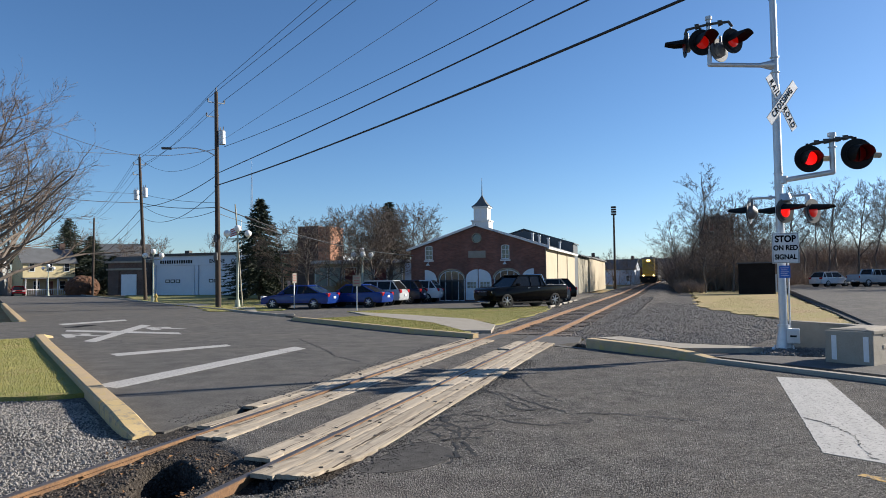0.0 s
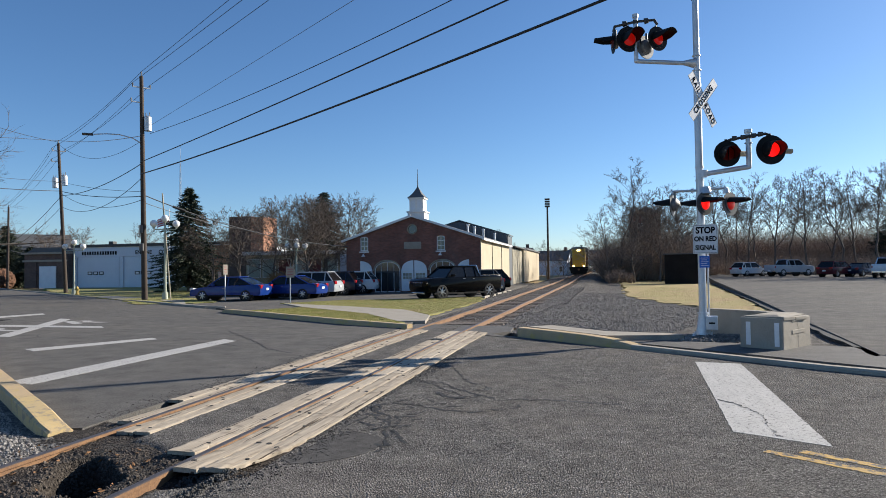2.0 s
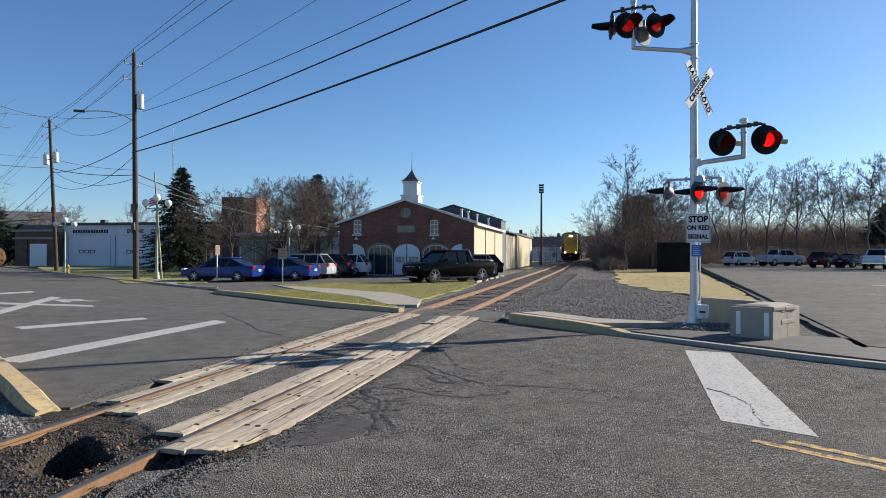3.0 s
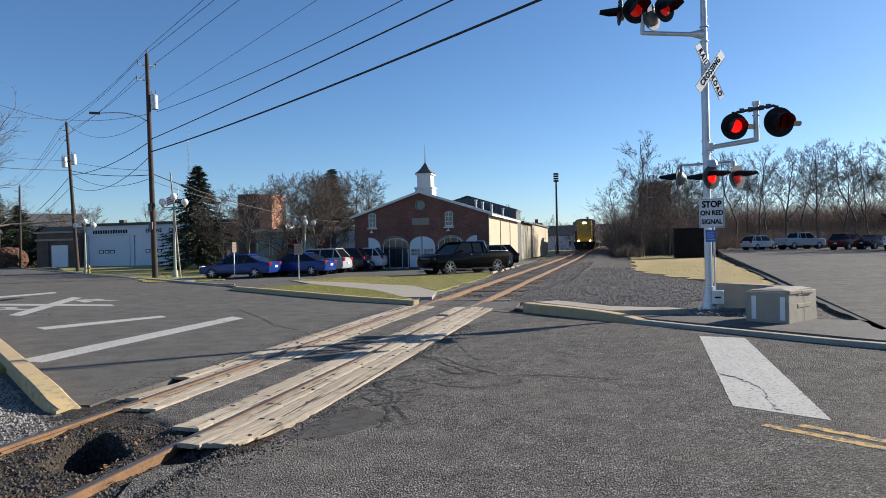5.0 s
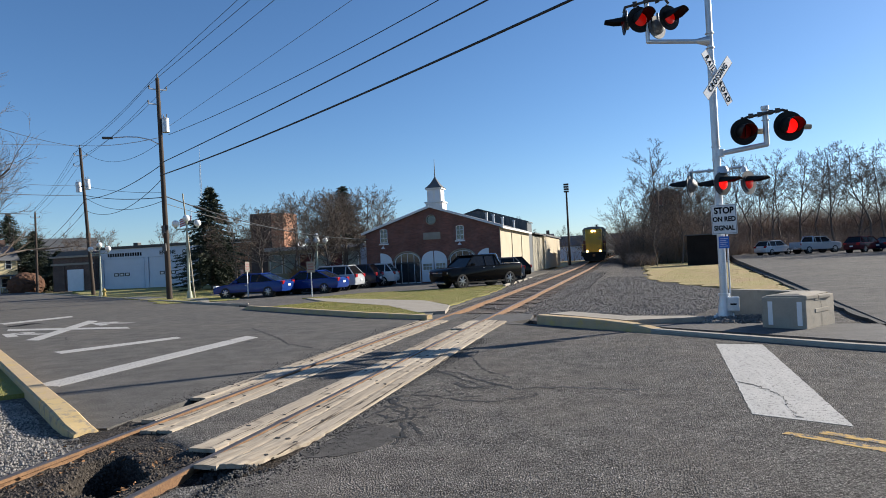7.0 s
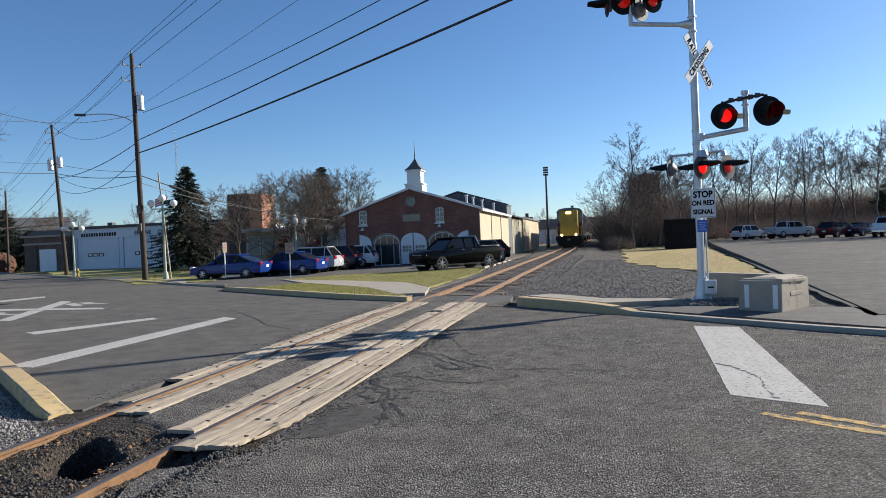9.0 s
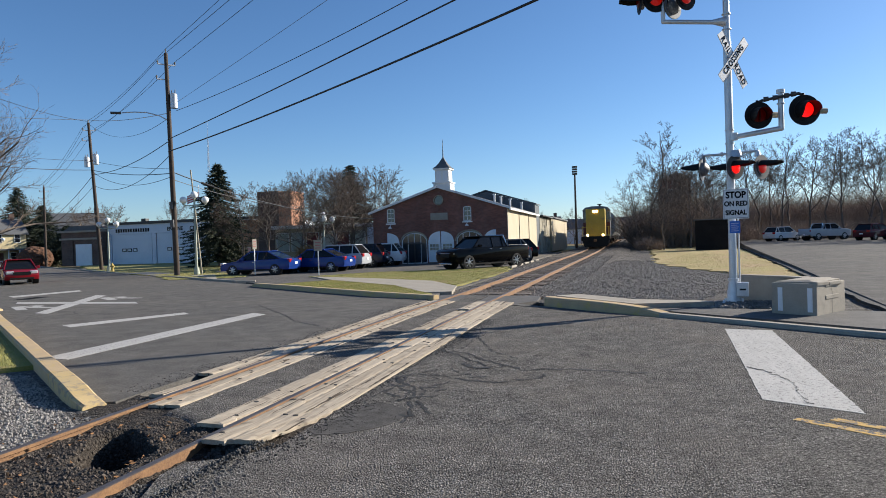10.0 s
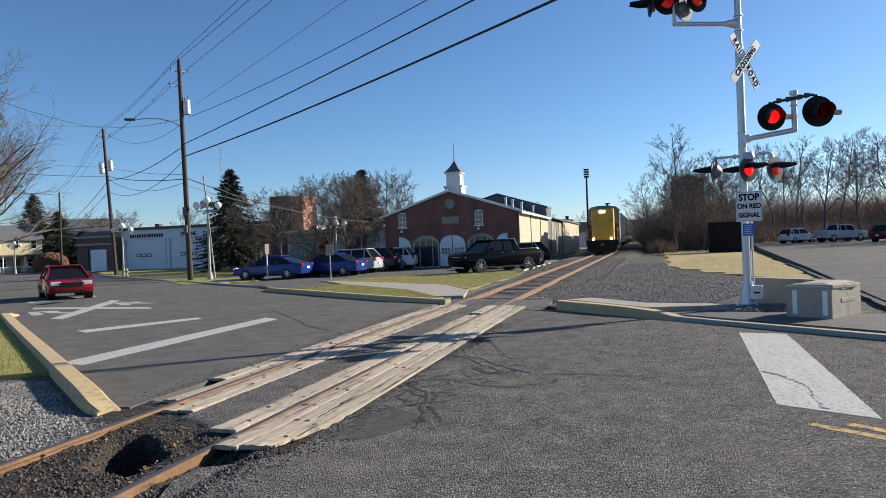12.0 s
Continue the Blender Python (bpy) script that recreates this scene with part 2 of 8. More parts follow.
RED_DIM = mat("red_lens", (0.03, 0.003, 0.003), rough=0.35, emit=(1.0, 0.006, 0.004), power=0.006, spec=0.2)
RED_HALF = mat("red_lens_half_lit", (0.2, 0.006, 0.005), rough=0.3, emit=(1.0, 0.012, 0.006), power=0.13)
CASTING = mat("dark_casting", (0.09, 0.085, 0.08), (0.05, 0.047, 0.043), rough=0.6, metal=0.3, scale=8, fine=40, bump=0.2)
LAMP_BACK = mat("lamp_back", (0.2, 0.205, 0.21), (0.13, 0.133, 0.136), rough=0.5, metal=0.3, scale=6, fine=40, bump=0.08)
INK = mat("sign_ink", (0.008, 0.008, 0.008), rough=1.0, bump=0, spec=0.0)
PLATE_GREY = mat("grey_plate", (0.075, 0.075, 0.078), (0.05, 0.05, 0.052), rough=0.55, scale=5, bump=0.05)
BLUE_SIGN = mat("blue_sign", (0.02, 0.13, 0.5), (0.02, 0.1, 0.42), rough=0.5)
POLE_WOOD = mat("pole_wood", (0.04, 0.03, 0.024), (0.075, 0.056, 0.044), rough=0.9, scale=2, fine=50, bump=0.5)
WIRE = mat("wire", (0.015, 0.015, 0.016), rough=0.6, bump=0)
WIRE_PALE = mat("wire_pale", (0.5, 0.5, 0.5), rough=0.6, bump=0)
WIRE_GREY = mat("wire_grey", (0.12, 0.12, 0.12), rough=0.6, bump=0)
STUCCO = mat("stucco", (0.5, 0.43, 0.31), (0.41, 0.35, 0.25), rough=0.9, scale=0.6, fine=20, bump=0.15)
BLOCKWALL = mat("block_wall", (0.42, 0.38, 0.29), (0.3, 0.27, 0.2), rough=0.9, scale=0.7, fine=15, bump=0.2, wear=(0.22, 0.2, 0.15), wear_at=0.55, wear_scale=0.8)
ROOF = mat("roof_shingle", (0.13, 0.135, 0.14), (0.09, 0.092, 0.095), rough=0.85, scale=1.0, fine=15, bump=0.3)
TRIM = mat("white_trim", (0.78, 0.78, 0.76), (0.68, 0.68, 0.66), rough=0.6, scale=2, fine=15, bump=0.03)
DOOR_WHITE = mat("door_white", (0.74, 0.77, 0.8), (0.66, 0.69, 0.72), rough=0.6, scale=2, fine=15, bump=0.03)
GLASS = mat("window_glass", (0.02, 0.025, 0.03), (0.03, 0.035, 0.04), rough=0.06, scale=0.6, bump=0.0, spec=0.8)
FRAME_DARK = mat("dark_frame", (0.03, 0.03, 0.03), rough=0.5, bump=0.02)


# mesh helpers
def box(bm, x0, x1, y0, y1, z0, z1, bevel=0.0, m=None):
    """A box, by its limits, with bevelled edges where asked; m moves it."""
    r = bmesh.ops.create_cube(bm, size=1)
    bmesh.ops.scale(bm, vec=(x1 - x0, y1 - y0, z1 - z0), verts=r["verts"])
    bmesh.ops.translate(bm, vec=((x0 + x1) / 2, (y0 + y1) / 2, (z0 + z1) / 2), verts=r["verts"])
    vs = r["verts"]
    if bevel:
        es = list({e for v in vs for e in v.link_edges})
        q = bmesh.ops.bevel(bm, geom=es, offset=bevel, segments=2, affect="EDGES", profile=0.6)
        vs = list({v for f in q["faces"] for v in f.verts} | {v for v in vs if v.is_valid})
    if m is not None:
        bmesh.ops.transform(bm, matrix=m, verts=vs)
    return bm


def tube(bm, a, b, r0, r1=None, seg=12, caps=True):
    """A tapered round bar from a to b."""
    a, b = Vector(a), Vector(b)
    d = b - a
    m = Matrix.Translation((a + b) / 2) @ d.to_track_quat("Z", "Y").to_matrix().to_4x4()
    bmesh.ops.create_cone(bm, cap_ends=caps, segments=seg, radius1=r0, radius2=r0 if r1 is None else r1, depth=d.length, matrix=m)
    return bm


def prism(bm, pts, z0, z1):
    """A flat outline (x, y), drawn up from z0 to z1."""
    lo, hi = [bm.verts.new((x, y, z0)) for x, y in pts], [bm.verts.new((x, y, z1)) for x, y in pts]
    n = len(pts)
    bm.faces.new(hi)
    bm.faces.new(lo[::-1])
    for i in range(n):
        bm.faces.new((lo[i], lo[(i + 1) % n], hi[(i + 1) % n], hi[i]))
    return bm


def mesh_of(name, bm, material, smooth=False):
    bmesh.ops.recalc_face_normals(bm, faces=bm.faces)
    me = bpy.data.meshes.new(name)
    bm.to_mesh(me)
    bm.free()
    me.materials.append(material)
    if smooth:
        me.shade_smooth()
        me.set_sharp_from_angle(angle=radians(40))
    return me


def part(name, bm, material, parent, label="", smooth=False):
    ob = new(name, mesh_of(name, bm, material, smooth))
    ob.parent = parent
    return tagged(ob, label)


def setting(name, bm, material, label, category="", smooth=False):
    return tagged(new(name, mesh_of(name, bm, material, smooth)), label, category, kind="structure")


def thing(name, label, category, m=None, group=""):
    ob = new(name)
    ob.empty_display_size = 0.2
    ob.matrix_basis = m or Matrix()
    return tagged(ob, label, category, group)


def B():
    return bmesh.new()


def lettering(name, words, size, m, material, parent, label="", align="CENTER", bold=0.03, space=1.0):
    """Raised letters in the built-in font, made into a mesh."""
    cu = bpy.data.curves.new(name, "FONT")
    cu.body, cu.size, cu.extrude, cu.align_x, cu.align_y = words, size, 0.002, align, "CENTER"
    cu.offset, cu.space_character = size * bold, space
    tmp = bpy.data.objects.new(name, cu)
    me = bpy.data.meshes.new_from_object(tmp)
    bpy.data.objects.remove(tmp)
    me.materials.clear()
    me.materials.append(material)
    ob = new(name, me)
    ob.parent, ob.matrix_basis = parent, m
    return tagged(ob, label)


# plan: the street's own axes, u along it (away), n across it from the near kerb
U, N, O = Vector((-0.793, 0.609)), Vector((0.609, 0.793)), Vector((-5.7, 6.2))


def st(u, n):
    p = O + U * u + N * n
    return (p.x, p.y)


def track(y):
    """Middle of the track and height of the rail foot's bed at y."""
    s = max(0.0, y - 12)
    bend = 0.029 * s * s / (s + 10) if s < 54 else 1.321 + 0.012 * (s - 54)
    z = 0.0075 * s * s / (s + 14)
    return Vector((-4.36 + bend, y, min(z, 0.6)))


def upright(bm, pts, y0, y1):
    """An outline in (x, z), given thickness from y0 to y1."""
    lo, hi = [bm.verts.new((x, y0, z)) for x, z in pts], [bm.verts.new((x, y1, z)) for x, z in pts]
    bm.faces.new(lo)
    bm.faces.new(hi[::-1])
    for i in range(len(pts)):
        j = (i + 1) % len(pts)
        bm.faces.new((lo[i], hi[i], hi[j], lo[j]))
    return bm


def cut(me, cutters, name):
    """me with the cutter outlines taken out of it."""
    a = bpy.data.objects.new("a", me)
    scene.collection.objects.link(a)
    made = []
    for bm in cutters:
        bmesh.ops.recalc_face_normals(bm, faces=bm.faces)
        cm = bpy.data.meshes.new("cutter")
        bm.to_mesh(cm)
        bm.free()
        o = bpy.data.objects.new("cutter", cm)
        scene.collection.objects.link(o)
        made.append(o)
        md = a.modifiers.new("cut", "BOOLEAN")
        md.operation, md.object, md.solver = "DIFFERENCE", o, "EXACT"
    dg = bpy.context.evaluated_depsgraph_get()
    dg.update()
    out = bpy.data.meshes.new_from_object(a.evaluated_get(dg))
    out.name = name
    for o in (a, *made):
        bpy.data.objects.remove(o)
    return out


def ragged(pts, step=0.7, amp=0.14, seed=0):
    """An outline with its edges broken up."""
    g = random.Random(seed)
    out = []
    for a, b in zip(pts, pts[1:] + pts[:1]):
        a, b = Vector(a), Vector(b)
        n = min(120, max(1, int((b - a).length / step)))
        for i in range(n):
            q = a.lerp(b, i / n)
            j = amp if i else amp * 0.3
            out.append((q.x + g.uniform(-j, j), q.y + g.uniform(-j, j)))
    return out

# ---- ground, street, yard ----
bm = B()
for x0, x1, y0, y1 in ((-2500, -5.1, -2500, 2500), (-3.3, 2500, -2500, 2500), (-5.1, -3.3, -2500, 4.0), (-5.1, -3.3, 6.0, 2500)):
    prism(bm, [(x0, y0), (x1, y0), (x1, y1), (x0, y1)], -1.0, -0.22)
setting("ground", bm, DRY_LAWN, "dry winter soil and grass reaching to the horizon", "ground")


def far_kerb_y(x):
    return O.y + (10.3 - (x - O.x) * N.x) / N.y


bm = B()
prism(bm, [(-5.6, 6.35), (-5.6, far_kerb_y(-5.6)), st(190, 10.3), st(190, 0), st(28, 0), st(28, -40), st(16.6, -40), st(16.6, 0), st(0.15, 0.0)], -0.3, 0.0)
setting("road", bm, ASPHALT_OLD, "worn grey asphalt street running off past the firehouse", "road")
bm = B()
prism(bm, [(-3.3, -25), (60, -60), st(-80, 10.3), (-2.87, far_kerb_y(-2.87)), (-2.87, 5.05), (-3.02, 4.9), (-3.2, 4.72), (-3.42, 4.6), (-3.42, 4.3), (-3.25, 3.9), (-3.1, 3.5), (-2.9, 3.0), (-3.0, 2.2), (-3.2, 1.0)], -0.3, 0.0)
setting("road", bm, ASPHALT, "coarse cracked asphalt street on the near side of the rails", "road")


def sheet(name, x0, x1, y0, y1, step, height, material, label, cat):
    """Uneven ground: a fine sheet with its own height at each point."""
    nx, ny = int((x1 - x0) / step) + 1, int((y1 - y0) / step) + 1
    V = []
    for j in range(ny):
        for i in range(nx):
            x, y = x0 + (x1 - x0) * i / (nx - 1), y0 + (y1 - y0) * j / (ny - 1)
            V.append((x, y, height(x, y)))
    Fc = [(j * nx + i, j * nx + i + 1, (j + 1) * nx + i + 1, (j + 1) * nx + i) for j in range(ny - 1) for i in range(nx - 1)]
    me = bpy.data.meshes.new(name)
    me.from_pydata(V, [], Fc)
    me.materials.append(material)
    me.shade_smooth()
    return tagged(new(name, me), label, cat, kind="structure")


def ease(a, b, x):
    f = min(1.0, max(0.0, (x - a) / (b - a)))
    return f * f * (3 - 2 * f)


def rough(x, y, scale, seed=0.0):
    return noise.noise((x * scale, y * scale, seed))


def infill_z(x, y):
    edge = 5.62 + 0.12 * rough(x, y, 3.0, 4) - 0.55 * (x + 4.3)
    fall = 1 - ease(edge - 0.3, edge + 0.25, y)
    return 0.004 - 0.3 * fall + 0.008 * rough(x, y, 2.2) + 0.008 * rough(x, y, 9, 2) * (0.5 + fall)


sheet("road", -4.64, -3.98, 5.3, 20.2, 0.06, infill_z, ASPHALT, "cracked asphalt infill between the two rails of the crossing", "road")
bm = B()
prism(bm, [(-5.6, far_kerb_y(-5.6)), (-5.6, 20.6), (-4.64, 20.5), (-4.64, 18.4), (-5.12, 18.5)], -0.3, -0.008)
prism(bm, [(-3.98, 20.1), (-3.98, 17.9), (-2.87, 17.3), (-2.3, 18.3), (-2.4, 19.8)], -0.3, -0.008)
setting("road", bm, ASPHALT_DARK, "dark asphalt patches at the end of the crossing planks", "road")
# near left: gravel beside the rails, dirt between them
bm = B()
prism(bm, [(-5.2, -30), (-5.2, 5.9), (-5.75, 6.2), st(0, -0.02), st(3.3, -0.1), (-8.95, 7.6), (-14, 5.4), (-30, -2), (-30, -30)], -0.3, -0.02)
setting("gravel_verge", bm, GRAVEL, "loose pale grey gravel beside the rails", "gravel")
bm = B()
prism(bm, [(-5.7, -40), (-2.87, -40), (-2.87, 1.0), (-5.7, 1.0)], -0.32, -0.04)
setting("track_dirt", bm, DIRT, "dark littered dirt between the rails", "dirt")


def dirt_z(x, y):
    a, b = 0.64 * (x + 4.36) - 0.77 * (y - 4.9), 0.77 * (x + 4.36) + 0.64 * (y - 4.9)
    r = math.hypot(a / 0.62, b / (0.3 + 0.05 * math.sin(a * 7))) + 0.12 * rough(x, y, 5, 1)
    pit = -0.8 * (1 - ease(0.72, 1.02, r))
    rim = 0.012 * math.exp(-((r - 1.2) / 0.25) ** 2)
    hole = -0.12 * math.exp(-(((x + 3.42) / 0.12) ** 2 + ((y - 4.55) / 0.3) ** 2))
    hole -= 0.1 * math.exp(-(((x + 3.3) / 0.28) ** 2 + ((y - 4.92) / 0.16) ** 2))
    lumps = 0.02 * rough(x, y, 3.5) + 0.014 * rough(x, y, 11, 3) + 0.007 * rough(x, y, 28, 5)
    rise = 0.03 * ease(5.0, 6.2, y)
    return -0.045 + pit + rim + hole + lumps + rise


sheet("track_dirt", -5.75, -2.86, 0.9, 6.7, 0.035, dirt_z, DIRT, "dark littered dirt with a washed-out hole between the rails", "dirt")
bm = B()
prism(bm, [st(3.3, -0.12), st(16.3, -0.12), st(15.5, -5), (-24, 3), (-14, 5.4), (-8.95, 7.6)], -0.3, 0.05)
setting("lawn", bm, LAWN, "short green and straw winter grass behind the yellow kerb", "lawn")
# far left: lot with lawns on it
bm = B()
prism(bm, [(-5.9, 20.5), (-5.4, 40), (-7.0, 52), (-7, 80), (-60, 110), st(75, 11.6), st(22, 11.0), st(0, 10.35)], -0.3, -0.01)
setting("parking_lot", bm, ASPHALT_OLD, "grey asphalt parking lot before the brick hall", "parking lot")
LAWNS = [
    [(-15.3, 26.1), (-5.6, 19.35), (-6.4, 21.2), (-8.7, 24.9), (-13.5, 29.4)],
    [(-16.5, 33.2), (-11.7, 30.4), (-8.0, 27.6), (-6.1, 24.2), (-5.9, 34), (-6.6, 40.6), (-11, 37.7), (-14.2, 36.8)],
    [(-21.3, 34.6), (-25.0, 32.6), st(39, 10.5), st(62, 10.6), (-70, 74), (-66, 90), (-30, 90), (-30, 44), (-22.5, 36.6)],
]
for pts in LAWNS:
    bm = B()
    prism(bm, ragged(pts, 0.5, 0.2, 3), -0.3, 0.03)
    setting("lawn", bm, LAWN, "patchy winter lawn, half green and half straw", "lawn")
bm = B()
prism(bm, [(-13.5, 29.5), (-8.75, 24.95), (-6.42, 21.25), (-5.5, 21.4), (-6.0, 24.1), (-7.95, 27.5), (-11.7, 30.3), (-16.2, 33.0)], -0.3, 0.036)
setting("pavement", bm, CONCRETE, "pale concrete footpath slab beside the lot", "pavement")
bm = B()
prism(bm, [st(26.0, 10.6), st(27.2, 10.6), (-25.5, 38), (-27.4, 38)], -0.2, 0.038)
prism(bm, [st(41.5, 10.6), st(48, 10.6), st(48, 12.2), st(41.5, 12.6)], -0.2, 0.038)
setting("pavement", bm, CONCRETE, "concrete walk crossing the lawn to the street", "pavement")
# right: ballast yard, lawn, lot
bm = B()
prism(bm, [(-2.3, 18.1), st(-6.2, 10.5), st(-12, 10.5), (9, 17.5), (6.3, 23.5), (4.1, 30), (1.9, 41), (2.6, 70), (4, 150), (-1, 150), (-1.2, 60), (-1.9, 30)], -0.3, -0.03)
setting("gravel_yard", bm, BALLAST, "dark stony yard beside the railway", "gravel")
RIGHT_LAWN = [(4.3, 29.5), (5.9, 24.5), (7.1, 33), (11.1, 70), (12.6, 108), (3.4, 96), (1.9, 41)]
bm = B()
prism(bm, ragged(RIGHT_LAWN, 0.8, 0.35, 5), -0.3, 0.0)
setting("lawn", bm, LAWN_MIX, "yellow-green winter grass beside the small dark shed", "lawn")
bm = B()
prism(bm, [(6.1, 23.3), (4.95, 13.5), st(-12, 12.3), st(-70, 12.3), (160, 60), (110, 125), (16.5, 110), (11.6, 72), (7.3, 33)], -0.3, 0.06)
for v in bm.verts:
    if v.co.z > 0:
        v.co.z = 0.06 + 0.0055 * max(0.0, v.co.y - 20)
setting("parking_lot", bm, ASPHALT_OLD, "broad grey asphalt parking lot beside the railway", "parking lot")
bm = B()
prism(bm, ragged([(4.8, 13.3), (4.98, 13.5), (6.13, 23.3), (7.33, 33), (11.63, 72), (11.4, 72), (7.05, 33), (5.85, 23.3)], 0.5, 0.05, 2), -0.3, 0.05)
setting("lot_edge", bm, TAR, "black crumbled tar edge of the parking lot", "kerb")
bm = B()
prism(bm, [st(-5.2, 10.62), st(-60, 10.62), st(-60, 12.3), st(-12, 12.3), (5.0, 14.8), (3.4, 15.2), (2.9, 16.3), (0.2, 16.9), (-0.6, 16.4)], -0.3, 0.05)
setting("pavement", bm, ASPHALT_DARK, "dark asphalt footpath behind the kerb", "pavement")
bm = B()
prism(bm, [(-1.75, 17.9), (-0.3, 16.2), (0.2, 15.6), (1.9, 15.9), (1.6, 16.3), (0.2, 16.7), (-1.2, 18.4)], -0.3, 0.16)
setting("pavement", bm, CONCRETE, "stained concrete slab behind the raised kerb end", "pavement")


def kerb(pts, width, heights, material, label):
    """A kerb of sloping height along (x, y) points, its back to the left of the way."""
    bm = B()
    P = [Vector(p) for p in pts]
    rings = []
    for i, p in enumerate(P):
        d = (P[min(i + 1, len(P) - 1)] - P[max(i - 1, 0)]).normalized()
        s = Vector((-d.y, d.x)) * width
        h = heights[i]
        prof = [(0, -0.3), (0, h - 0.03), (0.12, h), (0.88, h), (1, h - 0.02), (1, -0.3)]
        rings.append([bm.verts.new((*(p + s * a), z)) for a, z in prof])
    for a, b in zip(rings, rings[1:]):
        for j in range(5):
            bm.faces.new((a[j], b[j], b[j + 1], a[j + 1]))
    bm.faces.new(rings[0])
    bm.faces.new(rings[-1][::-1])
    return setting("kerb", bm, material, label, "kerb")


kerb([(-15.9, 26.3), (-15.4, 25.75), (-13, 23.95), (-10.9, 22.35), (-7.75, 20.05), (-5.4, 18.85)], 0.24, [0.02, 0.16, 0.17, 0.17, 0.16, 0.12], YELLOW_FADED, "chipped yellow-painted concrete kerb round the grass island")
kerb([(-2.05, 17.7), (-1.96, 17.05), (-1.5, 16.45), (-0.99, 15.95), (-0.3, 15.35), (0.24, 14.92), (0.67, 14.45)], 0.32, [0.16, 0.2, 0.21, 0.21, 0.19, 0.15, 0.08], YELLOW_FADED, "faded yellow kerb end rising beside the rails")
kerb([(0.67, 14.45), (1.54, 13.65), (2.48, 12.75), (3.56, 11.75), st(-20, 10.25), st(-60, 10.25)], 0.2, [0.08, 0.075, 0.08, 0.08, 0.1, 0.1], CONCRETE, "low grey concrete kerb of the footpath")
kerb([st(16.4, 0.3), st(16.2, 0.05), st(12, 0.0), st(6, 0.0), st(1.72, 0.0)][::-1], 0.27, [0.155, 0.16, 0.16, 0.14, 0.06], YELLOW_FADED, "worn pale yellow kerb beside the grass")
kerb([st(1.69, 0.0), st(1.2, 0.0), st(0.6, 0.0), st(0.15, 0.02), st(-0.05, 0.08)][::-1], 0.27, [0.03, 0.1, 0.15, 0.158, 0.158], YELLOW_CONC, "bright yellow sloping end block of the kerb")
kerb([st(28.1, 0.1), st(29, 0.0), st(60, 0.0)], 0.3, [0.05, 0.14, 0.14], YELLOW_FADED, "yellow-painted kerb further up the street")
kerb([st(190, 10.4), st(60, 10.4), st(46, 10.4)], 0.2, [0.09, 0.09, 0.03], CONCRETE, "grey concrete kerb before the firehouse lawn")
kerb([st(40, 10.4), st(33, 10.4), st(27, 10.4), st(24.5, 10.6), st(24, 11.4)], 0.2, [0.04, 0.1, 0.1, 0.09, 0.05], CONCRETE, "grass-grown kerb under the utility pole")


# ---- paint on the street ----
def paint(quads, material, label, z=0.004, name="road_marking"):
    bm = B()
    for q in quads:
        prism(bm, ragged(q, 0.05, 0.007, int(abs(q[0][0]) * 100)), z - 0.003, z)
    return setting(name, bm, material, label, "road marking")


paint([[(-9.2, 8.85), (-8.6, 8.75), (-8.75, 15.1), (-9.3, 15.5)]], PAINT_WHITE, "broad white stop line parallel to the rails")
paint([[(-12.85, 12.95), (-12.3, 12.6), (-11.1, 15.3), (-11.5, 15.65)]], PAINT_WHITE, "white cross line of the railway warning")
paint([[(-24.6, 22.1), (-23.7, 21.5), (-23.3, 24.6), (-24.1, 25.3)]], PAINT_WHITE, "far white cross line of the railway warning")
paint([[(-16.45, 15.6), (-15.85, 15.45), (-19.6, 21.9), (-20.4, 22.3)]], PAINT_WHITE, "white arm of the painted railway cross")
paint([[(-21.1, 19.3), (-20.4, 18.6), (-15.2, 18.35), (-15.8, 18.95)]], PAINT_WHITE, "white arm of the painted railway cross", 0.0085)
paint([[(1.30, 7.30), (2.08, 6.84), (2.39, 12.42), (1.67, 12.58)]], PAINT_WHITE, "broad cracked white stop line")
for off in (0.0, 0.22):
    for k in range(1, 9):
        a = -4.1 - k * 1.55 + off
        paint([[st(a, 4.93 - off), st(a - 1.35, 4.93 - off), st(a - 1.35, 4.82 - off), st(a, 4.82 - off)]], PAINT_YELLOW, "worn yellow centre line")


def painted_letter(cx, cy):
    """The long letter of the railway warning, its foot towards the rails."""
    cu = bpy.data.curves.new("letter", "FONT")
    cu.body, cu.size, cu.align_x, cu.align_y = "R", 1.0, "CENTER", "CENTER"
    cu.offset = 0.03
    tmp = bpy.data.objects.new("letter", cu)
    me = bpy.data.meshes.new_from_object(tmp)
    bpy.data.objects.remove(tmp)
    me.materials.clear()
    me.materials.append(PAINT_WHITE)
    ob = new("road_marking", me)
    ob.data.transform(Matrix.Diagonal((1.9, 2.3, 1, 1)))
    ob.matrix_basis = pose(cx, cy, 0.0065, 0, 0, math.degrees(math.atan2(N.y, N.x)))
    tagged(ob, "white painted letter of the railway warning", "road marking", kind="structure")


painted_letter(-18.35, 17.3)
painted_letter(-17.9, 20.6)


# ---- the railway ----
GA = 0.7525


